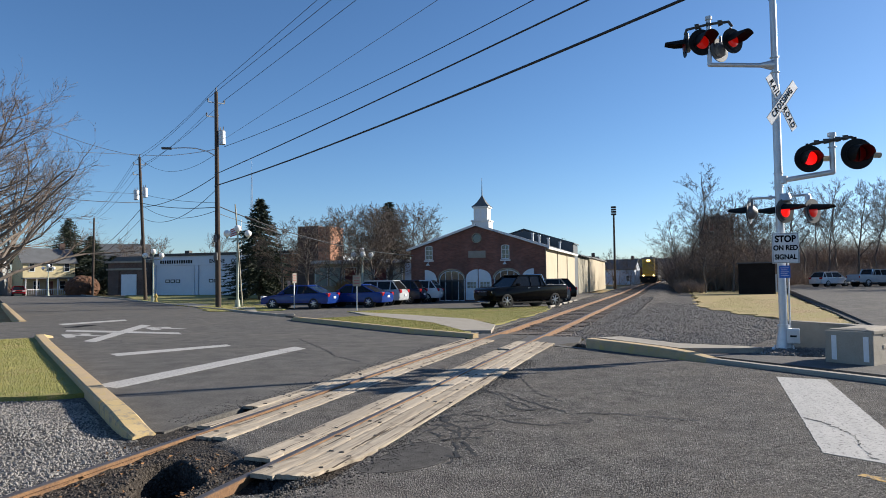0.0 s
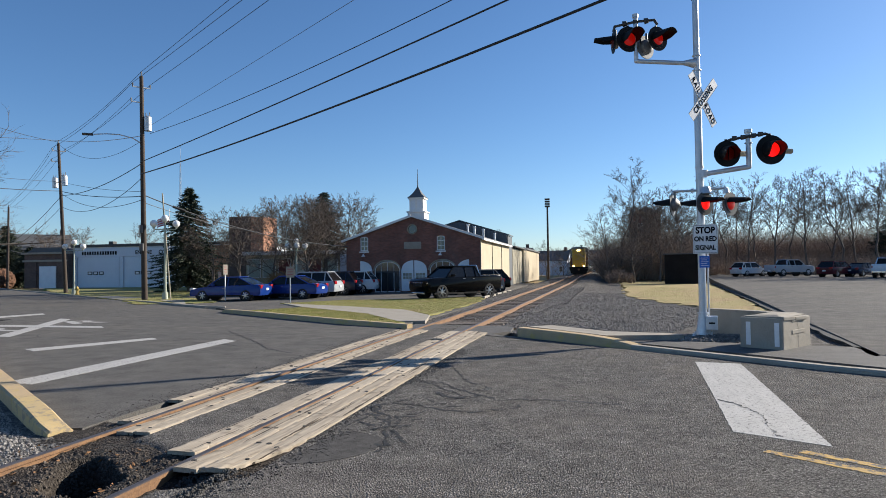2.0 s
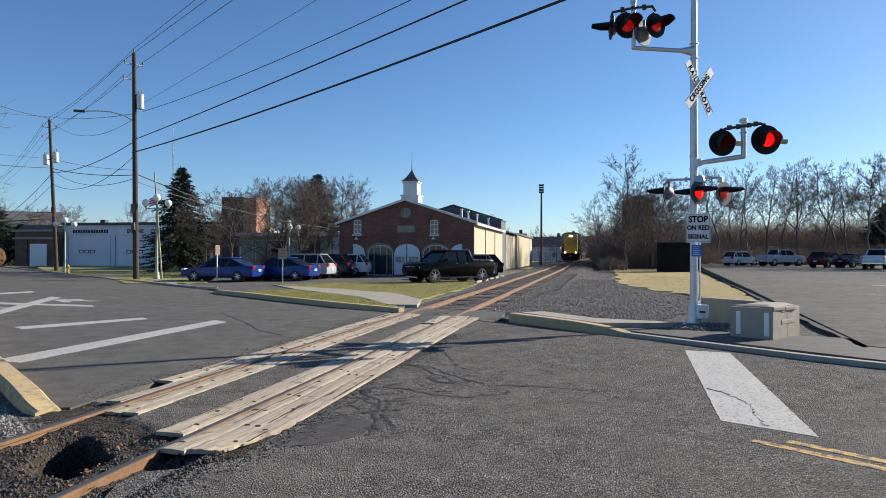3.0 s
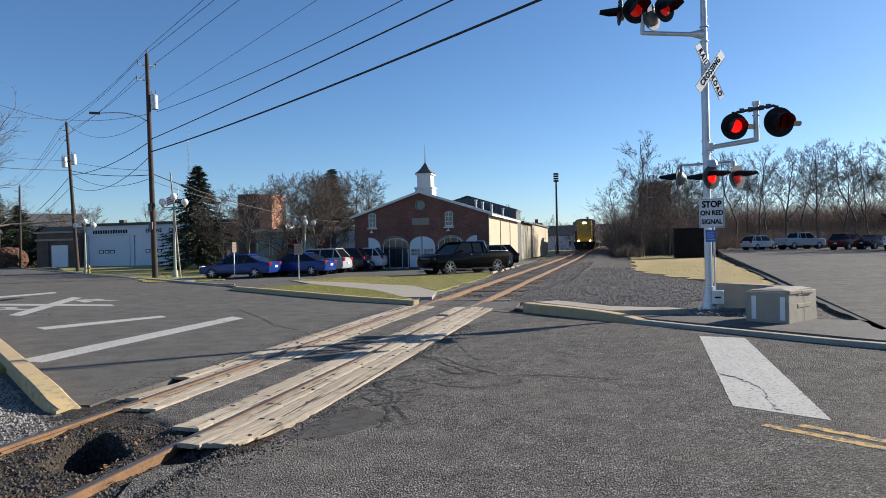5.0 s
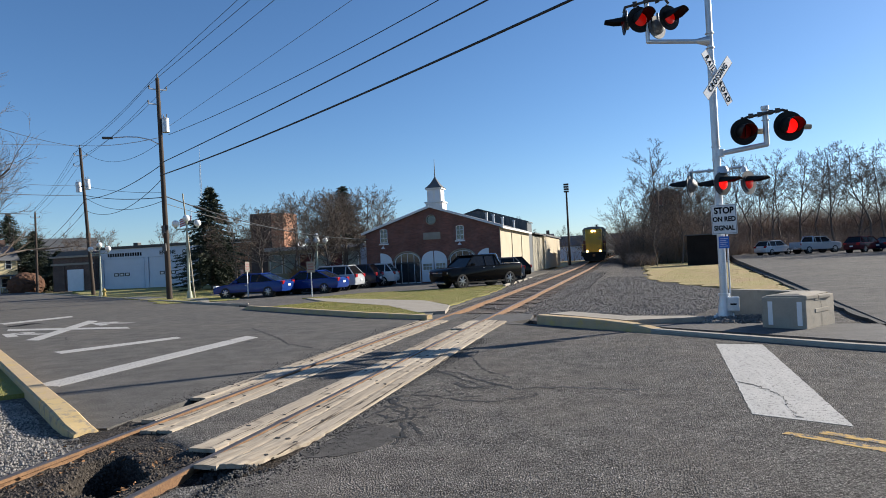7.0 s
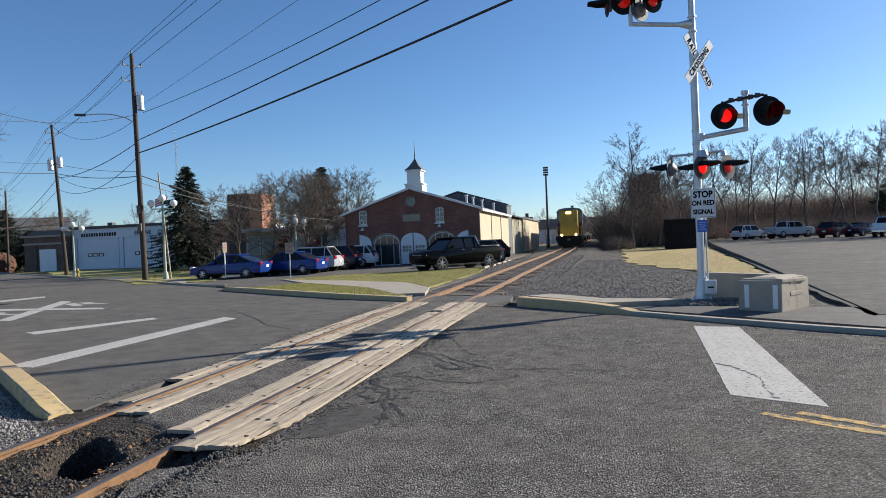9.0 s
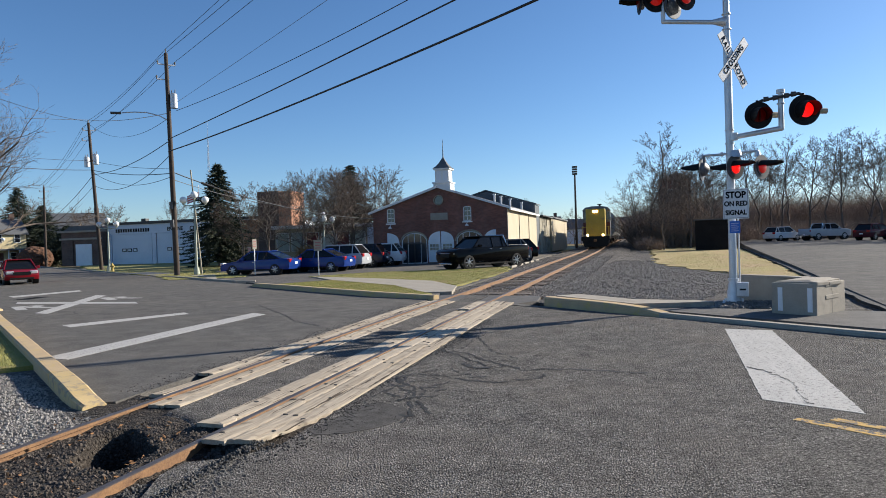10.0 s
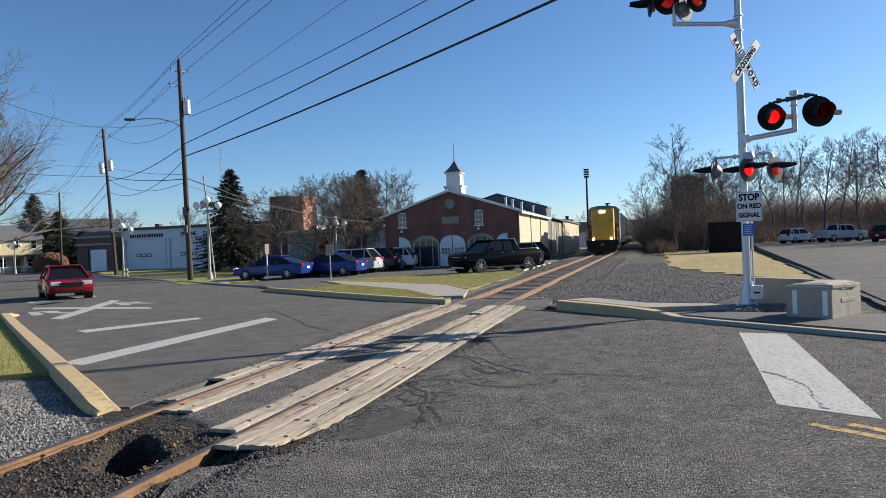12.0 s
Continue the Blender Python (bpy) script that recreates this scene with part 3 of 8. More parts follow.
def rail(side, y0, y1, name="rail"):
    prof = [(-0.055, -0.15), (0.055, -0.15), (0.055, -0.135), (0.012, -0.115), (0.012, -0.045), (0.036, -0.035), (0.036, -0.006), (0.026, 0.0), (-0.026, 0.0), (-0.036, -0.006), (-0.036, -0.035), (-0.012, -0.045), (-0.012, -0.115), (-0.055, -0.135)]
    bm = B()
    ys = np.arange(y0, y1 + 0.01, 2.5)
    rings = []
    for i, y in enumerate(ys):
        c = track(y)
        wob = 0.018 * math.sin(i * 1.9 + side) * (y > 22) + 0.01 * noise.noise((y * 0.3, side, 0))
        rings.append([bm.verts.new((c.x + side * GA + a + wob, y, c.z + 0.03 + b)) for a, b in prof])
    k = len(prof)
    for a, b in zip(rings, rings[1:]):
        for j in range(k):
            bm.faces.new((a[j], a[(j + 1) % k], b[(j + 1) % k], b[j]))
    bmesh.ops.recalc_face_normals(bm, faces=bm.faces)
    me = mesh_of(name, bm, RUST)
    me.materials.append(RAIL_TOP)
    for f in me.polygons:
        if abs(f.normal.z) > 0.6 and f.center.z > track(f.center.y).z + 0.015:
            f.material_index = 1
    return tagged(new(name, me), "rust-brown steel rail with a worn running head", "rail", "rails of the track")


rail(-1, -40, 420)
rail(1, -40, 420)
bm = B()
ys = list(np.arange(20.3, 60, 1.2)) + list(np.arange(60, 421, 12.0))
rows_ = []
for y in ys:
    c = track(y)
    rows_.append([bm.verts.new((c.x + a, y, c.z + b)) for a, b in ((-3.4, -0.3), (-2.3, -0.12), (-1.5, -0.115), (-0.6, -0.135), (0.6, -0.135), (1.5, -0.115), (2.4, -0.12), (3.6, -0.3))])
for a, b in zip(rows_, rows_[1:]):
    for j in range(7):
        bm.faces.new((a[j], a[j + 1], b[j + 1], b[j]))
setting("trackbed", bm, BALLAST, "dirty stone ballast bed of the track", "ballast")


def ties():
    rng = random.Random(5)
    bm = B()
    box(bm, -1.3, 1.3, -0.11, 0.11, -0.16, 0.0, 0.012)
    me = mesh_of("tie", bm, TIE)
    y, k = 20.9, 0
    far = B()
    while y < 220:
        c = track(y)
        m = pose(c.x + rng.uniform(-0.08, 0.08), y, c.z - 0.1 + rng.uniform(-0.012, 0.012), 0, 0, rng.uniform(-2, 2) - 1.4)
        if y < 110:
            ob = new("tie", me)
            ob.matrix_basis = m
            tagged(ob, "weathered brown wooden railway tie in the ballast", "railway tie", "ties of the track")
        else:
            box(far, -1.3, 1.3, -0.11, 0.11, -0.16, 0.0, 0, m)
        y += 0.52 + rng.uniform(-0.04, 0.04)
    tagged(new("far_ties", mesh_of("far_ties", far, TIE)), "brown wooden ties of the far track", "railway ties", kind="stuff")
    for y in (-3.2, -2.6, -2.0, -1.4, -0.8, -0.2, 0.4, 1.0, 1.6, 2.2, 2.8, 3.4, 4.0):
        ob = new("tie", me)
        ob.matrix_basis = pose(-4.36, y, -0.125)
        tagged(ob, "buried brown wooden tie among dirt", "railway tie", "ties of the track")


ties()


bm = B()
tube(bm, (0, 0, -0.004), (0, 0, 0.004), 0.02, seg=8)
HOLE = mesh_of("bolt_hole", bm, TAR)


def crossing_plank(x0, x1, y0, y1, seed, nib=0.0, taper=0.0):
    """One weathered plank: frayed ends, worn edges and bolt holes. nib: how far its near end stands up; taper: the length over which soil hides one edge."""
    rng = random.Random(seed)
    bm = B()
    n, k = max(8, int((y1 - y0) / 0.09)), 7
    front, back = [rng.uniform(-0.03, 0.03) for _ in range(k)], [rng.uniform(-0.02, 0.02) for _ in range(k)]
    rings = []
    for i in range(n + 1):
        f = i / n
        y = y0 + (y1 - y0) * f
        a, b = x0 + rng.uniform(-0.004, 0.004), x1 + rng.uniform(-0.007, 0.004)
        if rng.random() < 0.13:
            b -= rng.uniform(0.008, 0.035)
        if rng.random() < 0.08:
            a += rng.uniform(0.006, 0.025)
        if taper:
            b = min(b, x0 + 0.02 + (x1 - x0) * min(1.0, (y - y0 + 0.1) / taper) + rng.uniform(-0.012, 0.012))
        c = track(y)
        dx, dz = c.x + 4.36, c.z
        lift = nib * max(0.0, 1 - (y - y0) / 0.8)
        ring = []
        for j in range(k):
            g_ = j / (k - 1)
            yy = y + (front[j] if i == 0 else back[j] if i == n else 0)
            zz = 0.014 + lift + rng.uniform(-0.003, 0.003) - (0.007 if j in (0, k - 1) else 0)
            ring.append(bm.verts.new((a + (b - a) * g_ + dx, yy, zz + dz)))
        low = -0.06 if nib == 0 else lift - 0.028
        ring = [bm.verts.new((a + dx, ring[0].co.y, low + dz))] + ring + [bm.verts.new((b + dx, ring[-1].co.y, low + dz))]
        rings.append(ring)
    for p, q in zip(rings, rings[1:]):
        for j in range(k + 1):
            bm.faces.new((p[j], p[j + 1], q[j + 1], q[j]))
        bm.faces.new((p[k + 1], p[0], q[0], q[k + 1]))
    bm.faces.new(rings[0][::-1])
    bm.faces.new(rings[-1])
    ob = new("crossing_plank", mesh_of("crossing_plank", bm, PLANK))
    tagged(ob, "sun-bleached wooden crossing plank with dark bolt holes", "plank", "planks of the crossing")
    y = y0 + 0.25
    while y < y1 - 0.1:
        for fx in (0.25, 0.75):
            if rng.random() < 0.5:
                continue
            c = track(y)
            h = new("bolt_hole", HOLE)
            h.parent = ob
            h.matrix_basis = pose(x0 + (x1 - x0) * fx + c.x + 4.36 + rng.uniform(-0.03, 0.03), y + rng.uniform(-0.08, 0.08), c.z + 0.0135 + nib * max(0.0, 1 - (y - y0) / 0.8), 0, 0, rng.uniform(0, 90)) @ Matrix.Diagonal((rng.uniform(0.8, 1.5), rng.uniform(0.9, 2.2), 1, 1))
        y += rng.uniform(0.5, 0.95)


for seed, (x0, x1, spans) in enumerate([
        (-5.6, -5.36, ((7.85, 10.4), (10.41, 13.4), (13.42, 15.9), (15.93, 18.2))), (-5.357, -5.165, ((6.6, 9.3), (9.31, 12.6), (12.62, 15.2), (15.22, 18.35))),
        (-5.03, -4.83, ((6.15, 9.0), (9.02, 12.2), (12.21, 15.6), (15.62, 18.3))), (-4.828, -4.64, ((6.2, 8.4), (8.41, 11.7), (11.72, 14.4), (14.42, 18.1))),
        (-4.0, -3.695, ((5.58, 8.2), (8.22, 11.0), (11.01, 14.2), (14.22, 15.6), (16.0, 17.85))),
        (-3.575, -3.34, ((5.05, 8.0), (8.01, 11.4), (11.42, 14.5), (14.51, 17.9))), (-3.338, -3.12, ((5.08, 7.4), (7.41, 10.5), (10.51, 13.8), (13.82, 17.8))), (-3.117, -2.89, ((5.12, 8.6), (8.62, 11.9), (11.91, 15.0), (15.02, 17.6)))]):
    for k, (a, b) in enumerate(spans):
        crossing_plank(x0, x1, a, b, seed * 10 + k, (0.012, 0.02, 0.015, 0.015, 0.02, 0.035, 0.035, 0.03)[seed] if k == 0 else 0.0, 1.3 if seed == 7 and k == 0 else 0.0)


# ---- the crossing signal ----
def disc(bm, c, d, r, depth, seg=24):
    d = Vector(d).normalized()
    tube(bm, Vector(c) - d * depth / 2, Vector(c) + d * depth / 2, r, seg=seg)


FLASHERS = []


def signal_lamp(parent, x, y, z, turn, lens, tilt=0, size=1.0, back=BLACK, face=BLACK, wrap=1.45, reach=0.42, name="signal_lamp", beat=None):
    """One lamp facing turn degrees from the viewer's side (-y) towards +x. beat: 0 or 1 for a lamp whose flashing is
    imitated by an added turning disc.
    """
    m = pose(x, y, z, tilt, 0, turn)
    bm = B()
    disc(bm, (0, 0, 0), (0, 1, 0), 0.30 * size, 0.012, 32)
    disc(bm, (0, -0.012, 0), (0, 1, 0), 0.205 * size, 0.014, 32)
    bmesh.ops.transform(bm, matrix=m, verts=bm.verts)
    lamp = part(name, bm, face, parent, "round background plate")
    bm = B()
    tube(bm, (0, 0.006, 0), (0, 0.012, 0), 0.295 * size, seg=32)
    tube(bm, (0, 0.012, 0), (0, 0.10, 0), 0.19 * size, 0.17 * size, 24)
    tube(bm, (0, 0.10, 0), (0, 0.17, 0), 0.17 * size, 0.06 * size, 24)
    tube(bm, (0, 0.06, 0.15 * size), (0, 0.06, 0.34 * size), 0.03, seg=10)
    bmesh.ops.transform(bm, matrix=m, verts=bm.verts)
    part("housing", bm, back, lamp, "", True)
    bm = B()
    tube(bm, (0, -0.05, 0), (0, -0.02, 0), 0.11 * size, 0.155 * size, 28)
    bmesh.ops.transform(bm, matrix=m, verts=bm.verts)
    part("lens", bm, RED_DIM if beat is not None else lens, lamp, "red glass roundel", True)
    if beat is not None:
        # disc added over the lens; turning its glowing face imitates the lamp's blinking
        bm = B()
        disc(bm, (0, 0, 0), (0, 1, 0), 0.15 * size, 0.006, 28)
        ob = part("added_flash_disc", bm, BLACK, lamp, "added red disc with a glowing face, turned to imitate flashing")
        ob.data.materials.append(lens)
        for f in ob.data.polygons:
            f.material_index = int(f.normal.y < -0.9)
        ob.matrix_basis = m @ pose(0, -0.058, 0)
        FLASHERS.append((ob, m @ pose(0, -0.058, 0), beat))
    bm = B()
    seg = 16
    rings = []
    for k, (f, r, cut_) in enumerate(((0.0, 0.175, 1.0), (0.5, 0.17, 0.92), (1.0, 0.165, 0.62))):
        ring = []
        for rr in (r * size, (r - 0.008) * size):
            for i in range(seg + 1):
                a = math.pi / 2 + (i / seg - 0.5) * math.pi * wrap * cut_
                ring.append(bm.verts.new((rr * math.cos(a), (-0.005 - f * reach) * size, rr * math.sin(a) - 0.02 * k)))
        rings.append(ring)
    s = seg + 1
    for a, b in zip(rings, rings[1:]):
        for i in range(seg):
            bm.faces.new((a[i], a[i + 1], b[i + 1], b[i]))
            bm.faces.new((a[s + i], b[s + i], b[s + i + 1], a[s + i + 1]))
    for i in range(seg):
        bm.faces.new((rings[-1][i], rings[-1][i + 1], rings[-1][s + i + 1], rings[-1][s + i]))
    bmesh.ops.transform(bm, matrix=m, verts=bm.verts)
    part("hood", bm, BLACK, lamp, "long black visor", True)
    return lamp


def bend(bm, pts, r, seg=12):
    for a, b in zip(pts, pts[1:]):
        tube(bm, a, b, r, seg=seg)
    for p in pts[1:-1]:
        bmesh.ops.create_uvsphere(bm, u_segments=seg, v_segments=8, radius=r, matrix=Matrix.Translation(p))


def crossing_signal():
    mast = thing("crossing_signal", "silver railway crossing mast with red flashing lamps and crossbuck", "crossing signal", pose(2.39, 16.4, 0.08, 0, 0, -8.4))
    bm = B()
    tube(bm, (0, 0, 0.35), (0, 0, 5.9), 0.085, seg=20)
    tube(bm, (0, 0, 5.9), (0, 0, 8.0), 0.07, seg=20)
    part("pole", bm, GALV, mast, "galvanised steel pole", True)
    bm = B()
    tube(bm, (0, 0, 0.03), (0, 0, 0.5), 0.17, 0.1, 20)
    tube(bm, (0, 0, 0.5), (0, 0, 0.56), 0.12, seg=20)
    box(bm, -0.24, 0.24, -0.24, 0.24, -0.04, 0.04, 0.012)
    base = part("base", bm, GALV, mast, "flared cast pole base", True)
    for sx in (-0.18, 0.18):
        for sy in (-0.18, 0.18):
            bm = B()
            tube(bm, (sx, sy, 0.03), (sx, sy, 0.09), 0.022, seg=6)
            part("anchor_bolt", bm, GALV, base)
    bm = B()
    box(bm, 0.06, 0.31, -0.2, -0.02, 0.16, 0.48, 0.02)
    jb = part("junction_box", bm, GALV, mast, "grey metal junction box")
    bm = B()
    box(bm, 0.12, 0.25, -0.205, -0.2, 0.30, 0.34)
    part("plate", bm, BLACK, jb, "small dark plate")
    bm = B()
    disc(bm, (0, -0.02, 8.04), (0.2, -1, 0.1), 0.17, 0.08, 24)
    disc(bm, (0, -0.07, 8.05), (0.2, -1, 0.1), 0.13, 0.04, 24)
    bell = part("bell", bm, GALV, mast, "round warning bell", True)
    bm = B()
    tube(bm, (0, 0, 7.86), (0, 0, 7.98), 0.09, seg=12)
    part("bell_bracket", bm, BLACK, mast)
    # upper arm, reaching out over the street
    bm = B()
    bend(bm, [(0.0, 0, 6.35), (-1.35, -0.05, 6.56), (-1.35, -0.05, 7.66)], 0.052)
    tube(bm, (0, 0, 6.18), (0, 0, 6.2), 0.1, seg=16)
    tube(bm, (0, 0, 6.52), (0, 0, 6.54), 0.1, seg=16)
    tube(bm, (-0.3, -0.01, 6.4), (0, 0, 6.36), 0.05, 0.13, 12)
    tube(bm, (-1.35, -0.05, 7.62), (-1.35, -0.05, 7.7), 0.075, seg=12)
    part("arm", bm, GALV, mast, "bent galvanised lamp arm", True)
    bm = B()
    bend(bm, [(-1.88, -0.02, 7.36), (-1.84, -0.03, 7.48), (-1.35, -0.05, 7.52), (-0.92, -0.05, 7.5), (-0.85, -0.04, 7.38)], 0.032, 8)
    for x in (-1.6, -1.35, -1.1):
        tube(bm, (x - 0.05, -0.05, 7.5), (x + 0.05, -0.05, 7.51), 0.075, 0.06, 10)
    part("crossarm", bm, CASTING, mast, "dark cast lamp crossarm", True)
    signal_lamp(mast, -1.88, -0.02, 7.1, -72, RED_DIM, 0, 0.9, LAMP_BACK, wrap=1.0, reach=0.5)
    signal_lamp(mast, -1.5, -0.16, 7.08, 30, RED_HALF, 0, 1.03, wrap=1.35, reach=0.5)
    signal_lamp(mast, -1.15, 0.12, 6.92, -128, RED_DIM, 4, 0.95, LAMP_BACK, wrap=1.0)
    signal_lamp(mast, -0.85, -0.05, 7.04, 46, RED_HALF, 0, 0.97, LAMP_BACK, wrap=1.2, reach=0.5)
    # arm towards the footpath
    bm = B()
    bend(bm, [(0.0, 0, 3.74), (1.05, -0.05, 3.85), (1.05, -0.05, 4.66)], 0.058)
    tube(bm, (0.08, 0, 3.68), (0.08, 0, 3.84), 0.1, seg=12)
    tube(bm, (0, 0, 3.6), (0, 0, 3.63), 0.1, seg=16)
    tube(bm, (0, 0, 3.9), (0, 0, 3.93), 0.1, seg=16)
    tube(bm, (1.05, -0.05, 4.62), (1.05, -0.05, 4.7), 0.085, seg=12)
    tube(bm, (1.05, -0.05, 4.38), (1.05, -0.05, 4.4), 0.085, seg=12)
    part("arm", bm, GALV, mast, "bent galvanised lamp arm", True)
    bm = B()
    bend(bm, [(0.6, 0.0, 4.36), (0.6, -0.02, 4.47), (0.68, -0.04, 4.5), (1.05, -0.12, 4.53), (1.4, -0.06, 4.57), (1.49, -0.04, 4.53), (1.5, 0.0, 4.4)], 0.032, 8)
    for x, z in ((0.76, 4.51), (0.94, 4.52), (1.16, 4.54), (1.3, 4.56)):
        tube(bm, (x - 0.05, -0.1, z), (x + 0.05, -0.1, z + 0.005), 0.06, 0.05, 10)
    part("crossarm", bm, CASTING, mast, "dark cast lamp crossarm", True)
    signal_lamp(mast, 0.6, -0.12, 4.17, 20, RED_LIT, 0, 1.0, wrap=1.5, reach=0.36, beat=1)
    signal_lamp(mast, 1.5, -0.12, 4.19, 20, RED_LIT, 0, 1.1, wrap=1.6, reach=0.36, beat=0)
    for x in (0.93, 1.78):
        bm = B()
        tube(bm, (x - 0.2, 0.1, 4.2), (x + 0.18, 0.3, 4.19), 0.07, 0.06, 10)
        # cream wall colour puts the sunlight onto these rear visors
        part("rear_hood", bm, STUCCO, mast, "visor of the rear lamp, painted cream for sunlight", True)
    # low cluster
    bm = B()
    bend(bm, [(-0.61, 0, 3.3), (-0.6, 0, 3.38), (0.0, -0.02, 3.38), (0.56, -0.02, 3.4), (0.62, -0.02, 3.28)], 0.028, 8)
    tube(bm, (0.12, -0.12, 3.28), (0.12, -0.12, 3.44), 0.15, 0.09, 14)
    tube(bm, (0.56, -0.02, 3.28), (0.56, -0.02, 3.4), 0.07, 0.05, 12)
    tube(bm, (-0.14, -0.02, 3.38), (-0.2, -0.02, 3.38), 0.05, seg=10)
    part("crossarm", bm, GALV, mast, "galvanised lamp crossarm", True)
    signal_lamp(mast, -0.61, 0.0, 3.07, -102, RED_DIM, 0, 0.86, LAMP_BACK, wrap=1.0, reach=0.5)
    signal_lamp(mast, -0.02, 0.2, 3.05, -100, RED_DIM, 0, 0.86, LAMP_BACK, wrap=1.0, reach=0.5)
    signal_lamp(mast, 0.1, -0.18, 3.05, 50, RED_LIT, 0, 0.9, LAMP_BACK, PLATE_GREY, 0.9, 0.5)
    signal_lamp(mast, 0.64, -0.05, 3.03, 54, RED_HALF, 0, 0.9, LAMP_BACK, PLATE_GREY, 0.9, 0.5)
    # crossbuck, facing the traffic on the street
    face = pose(0.12, -0.14, 5.46, 90, 0, 53)
    for turn, words, up, half in ((46, (("CROSSING", 0),), 0.008, 0.65), (-54, (("RAIL", -0.38), ("ROAD", 0.38)), -0.012, 0.69)):
        bm = B()
        box(bm, -half, half, -0.115, 0.115, -0.004, 0.004, 0.0)
        bm.transform(face @ pose(0, 0, up, 0, 0, turn))
        blade = part("crossbuck_blade", bm, SIGN_WHITE, mast, "white crossbuck blade with black letters")
        for word, off in words:
            lettering("letters", word, 0.19, face @ pose(0, 0, up + 0.006, 0, 0, turn) @ pose(off, 0, 0) @ Matrix.Diagonal((0.85, 1, 1, 1)), INK, blade, bold=0.02, space=1.25)
        bm = B()
        for s in (-1, 1):
            box(bm, -half, half, s * 0.109 - 0.004, s * 0.109 + 0.004, 0.0045, 0.006)
        bm.transform(face @ pose(0, 0, up, 0, 0, turn))
        part("border", bm, BLACK, blade)
        bm = B()
        tube(bm, (0, 0, -0.12), (0, 0, 0.008), 0.02, seg=8)
        bm.transform(face @ pose(0, 0, up, 0, 0, turn))
        part("bolt", bm, GALV, blade)
    # stop sign board and the blue notice
    face = pose(0.09, -0.13, 2.24, 90, 0, 3)
    bm = B()
    box(bm, -0.265, 0.265, -0.335, 0.335, -0.006, 0.006, 0.0)
    bm.transform(face)
    board = part("sign_board", bm, SIGN_WHITE, mast, "white sign board with a thin black border")
    for words, size, h in (("STOP", 0.2, 0.195), ("ON RED", 0.15, 0.0), ("SIGNAL", 0.15, -0.2)):
        lettering("letters", words, size, face @ pose(0, h, 0.009) @ Matrix.Diagonal((0.86, 1, 1, 1)), INK, board, bold=0.04)
    bm = B()
    for a, b, c, d in ((-0.245, 0.245, 0.312, 0.318), (-0.245, 0.245, -0.318, -0.312), (-0.25, -0.244, -0.318, 0.318), (0.244, 0.25, -0.318, 0.318)):
        box(bm, a, b, c, d, 0.007, 0.009)
    bm.transform(face)
    part("border", bm, BLACK, board)
    bm = B()
    box(bm, -0.11, 0.11, -0.135, 0.135, -0.004, 0.004, 0.0)
    bm.transform(pose(0.06, -0.12, 1.72, 90, 0, 3))
    blue = part("notice", bm, BLUE_SIGN, mast, "small blue notice with unreadable white lines")
    for k in range(5):
        bm = B()
        box(bm, -0.08, 0.08 - 0.03 * (k % 2), 0.08 - 0.043 * k, 0.09 - 0.043 * k, 0.0045, 0.006)
        bm.transform(pose(0.06, -0.12, 1.72, 90, 0, 3))
        part("text_bar", bm, SIGN_WHITE, blue)
    bm = B()
    tube(bm, (0.13, 0.05, 0.45), (0.13, 0.05, 2.0), 0.02, seg=8)
    part("conduit", bm, GALV, mast, "thin cable conduit", True)


crossing_signal()


# ---- concrete blocks ----
def concrete_block(x, y, rz, l, w, h, label, notch=True):
    t = thing("concrete_block", label, "concrete block", pose(x, y, -0.03, 0, 0, rz), "blocks beside the mast")
    bm = B()
    box(bm, -l / 2, l / 2, -w / 2, w / 2, 0, h * 0.93, 0.025)
    for v in bm.verts:
        v.co += Vector((noise.noise(v.co * 3), noise.noise(v.co * 3 + Vector((5, 0, 0))), 0)) * 0.02
    part("body", bm, CONCRETE, t)
    bm = B()
    box(bm, -l / 2 + 0.08, l / 2 - 0.05, -w / 2 + 0.06, w / 2 - 0.06, h * 0.92, h, 0.03)
    for v in bm.verts:
        if v.co.z > h * 0.97:
            v.co.x *= 0.82
            v.co.y *= 0.7
        v.co.z += 0.03 * noise.noise(v.co * 5)
    part("top_ridge", bm, CONCRETE, t)
    for k, (x0, x1) in enumerate(((-l / 2 + 0.02, -0.12), (-0.1, l / 2 - 0.25))):
        bm = B()
        box(bm, x0, x1, -w / 2 - 0.03, -w / 2 + 0.1, h * (0.86 - 0.03 * k), h * (0.98 - 0.03 * k), 0.02)
        for v in bm.verts:
            v.co += Vector((noise.noise(v.co * 4), noise.noise(v.co * 4 + Vector((3, 0, 0))), noise.noise(v.co * 4 + Vector((0, 3, 0))))) * 0.025
        part("cap_piece", bm, CONCRETE, t, "broken overhanging cap piece")
    bm = B()
    prev = None
    for i in range(14):
        z = h * 0.85 * (1 - i / 13) + 0.02
        x = 0.02 + 0.05 * noise.noise((z * 6, 1, 2))
        cur = (bm.verts.new((x, -w / 2 - 0.012, z)), bm.verts.new((x + 0.012, -w / 2 - 0.012, z)))
        if prev:
            bm.faces.new((prev[0], cur[0], cur[1], prev[1]))
        prev = cur
    part("crack", bm, TAR, t, "dark crack down the face")
    return t


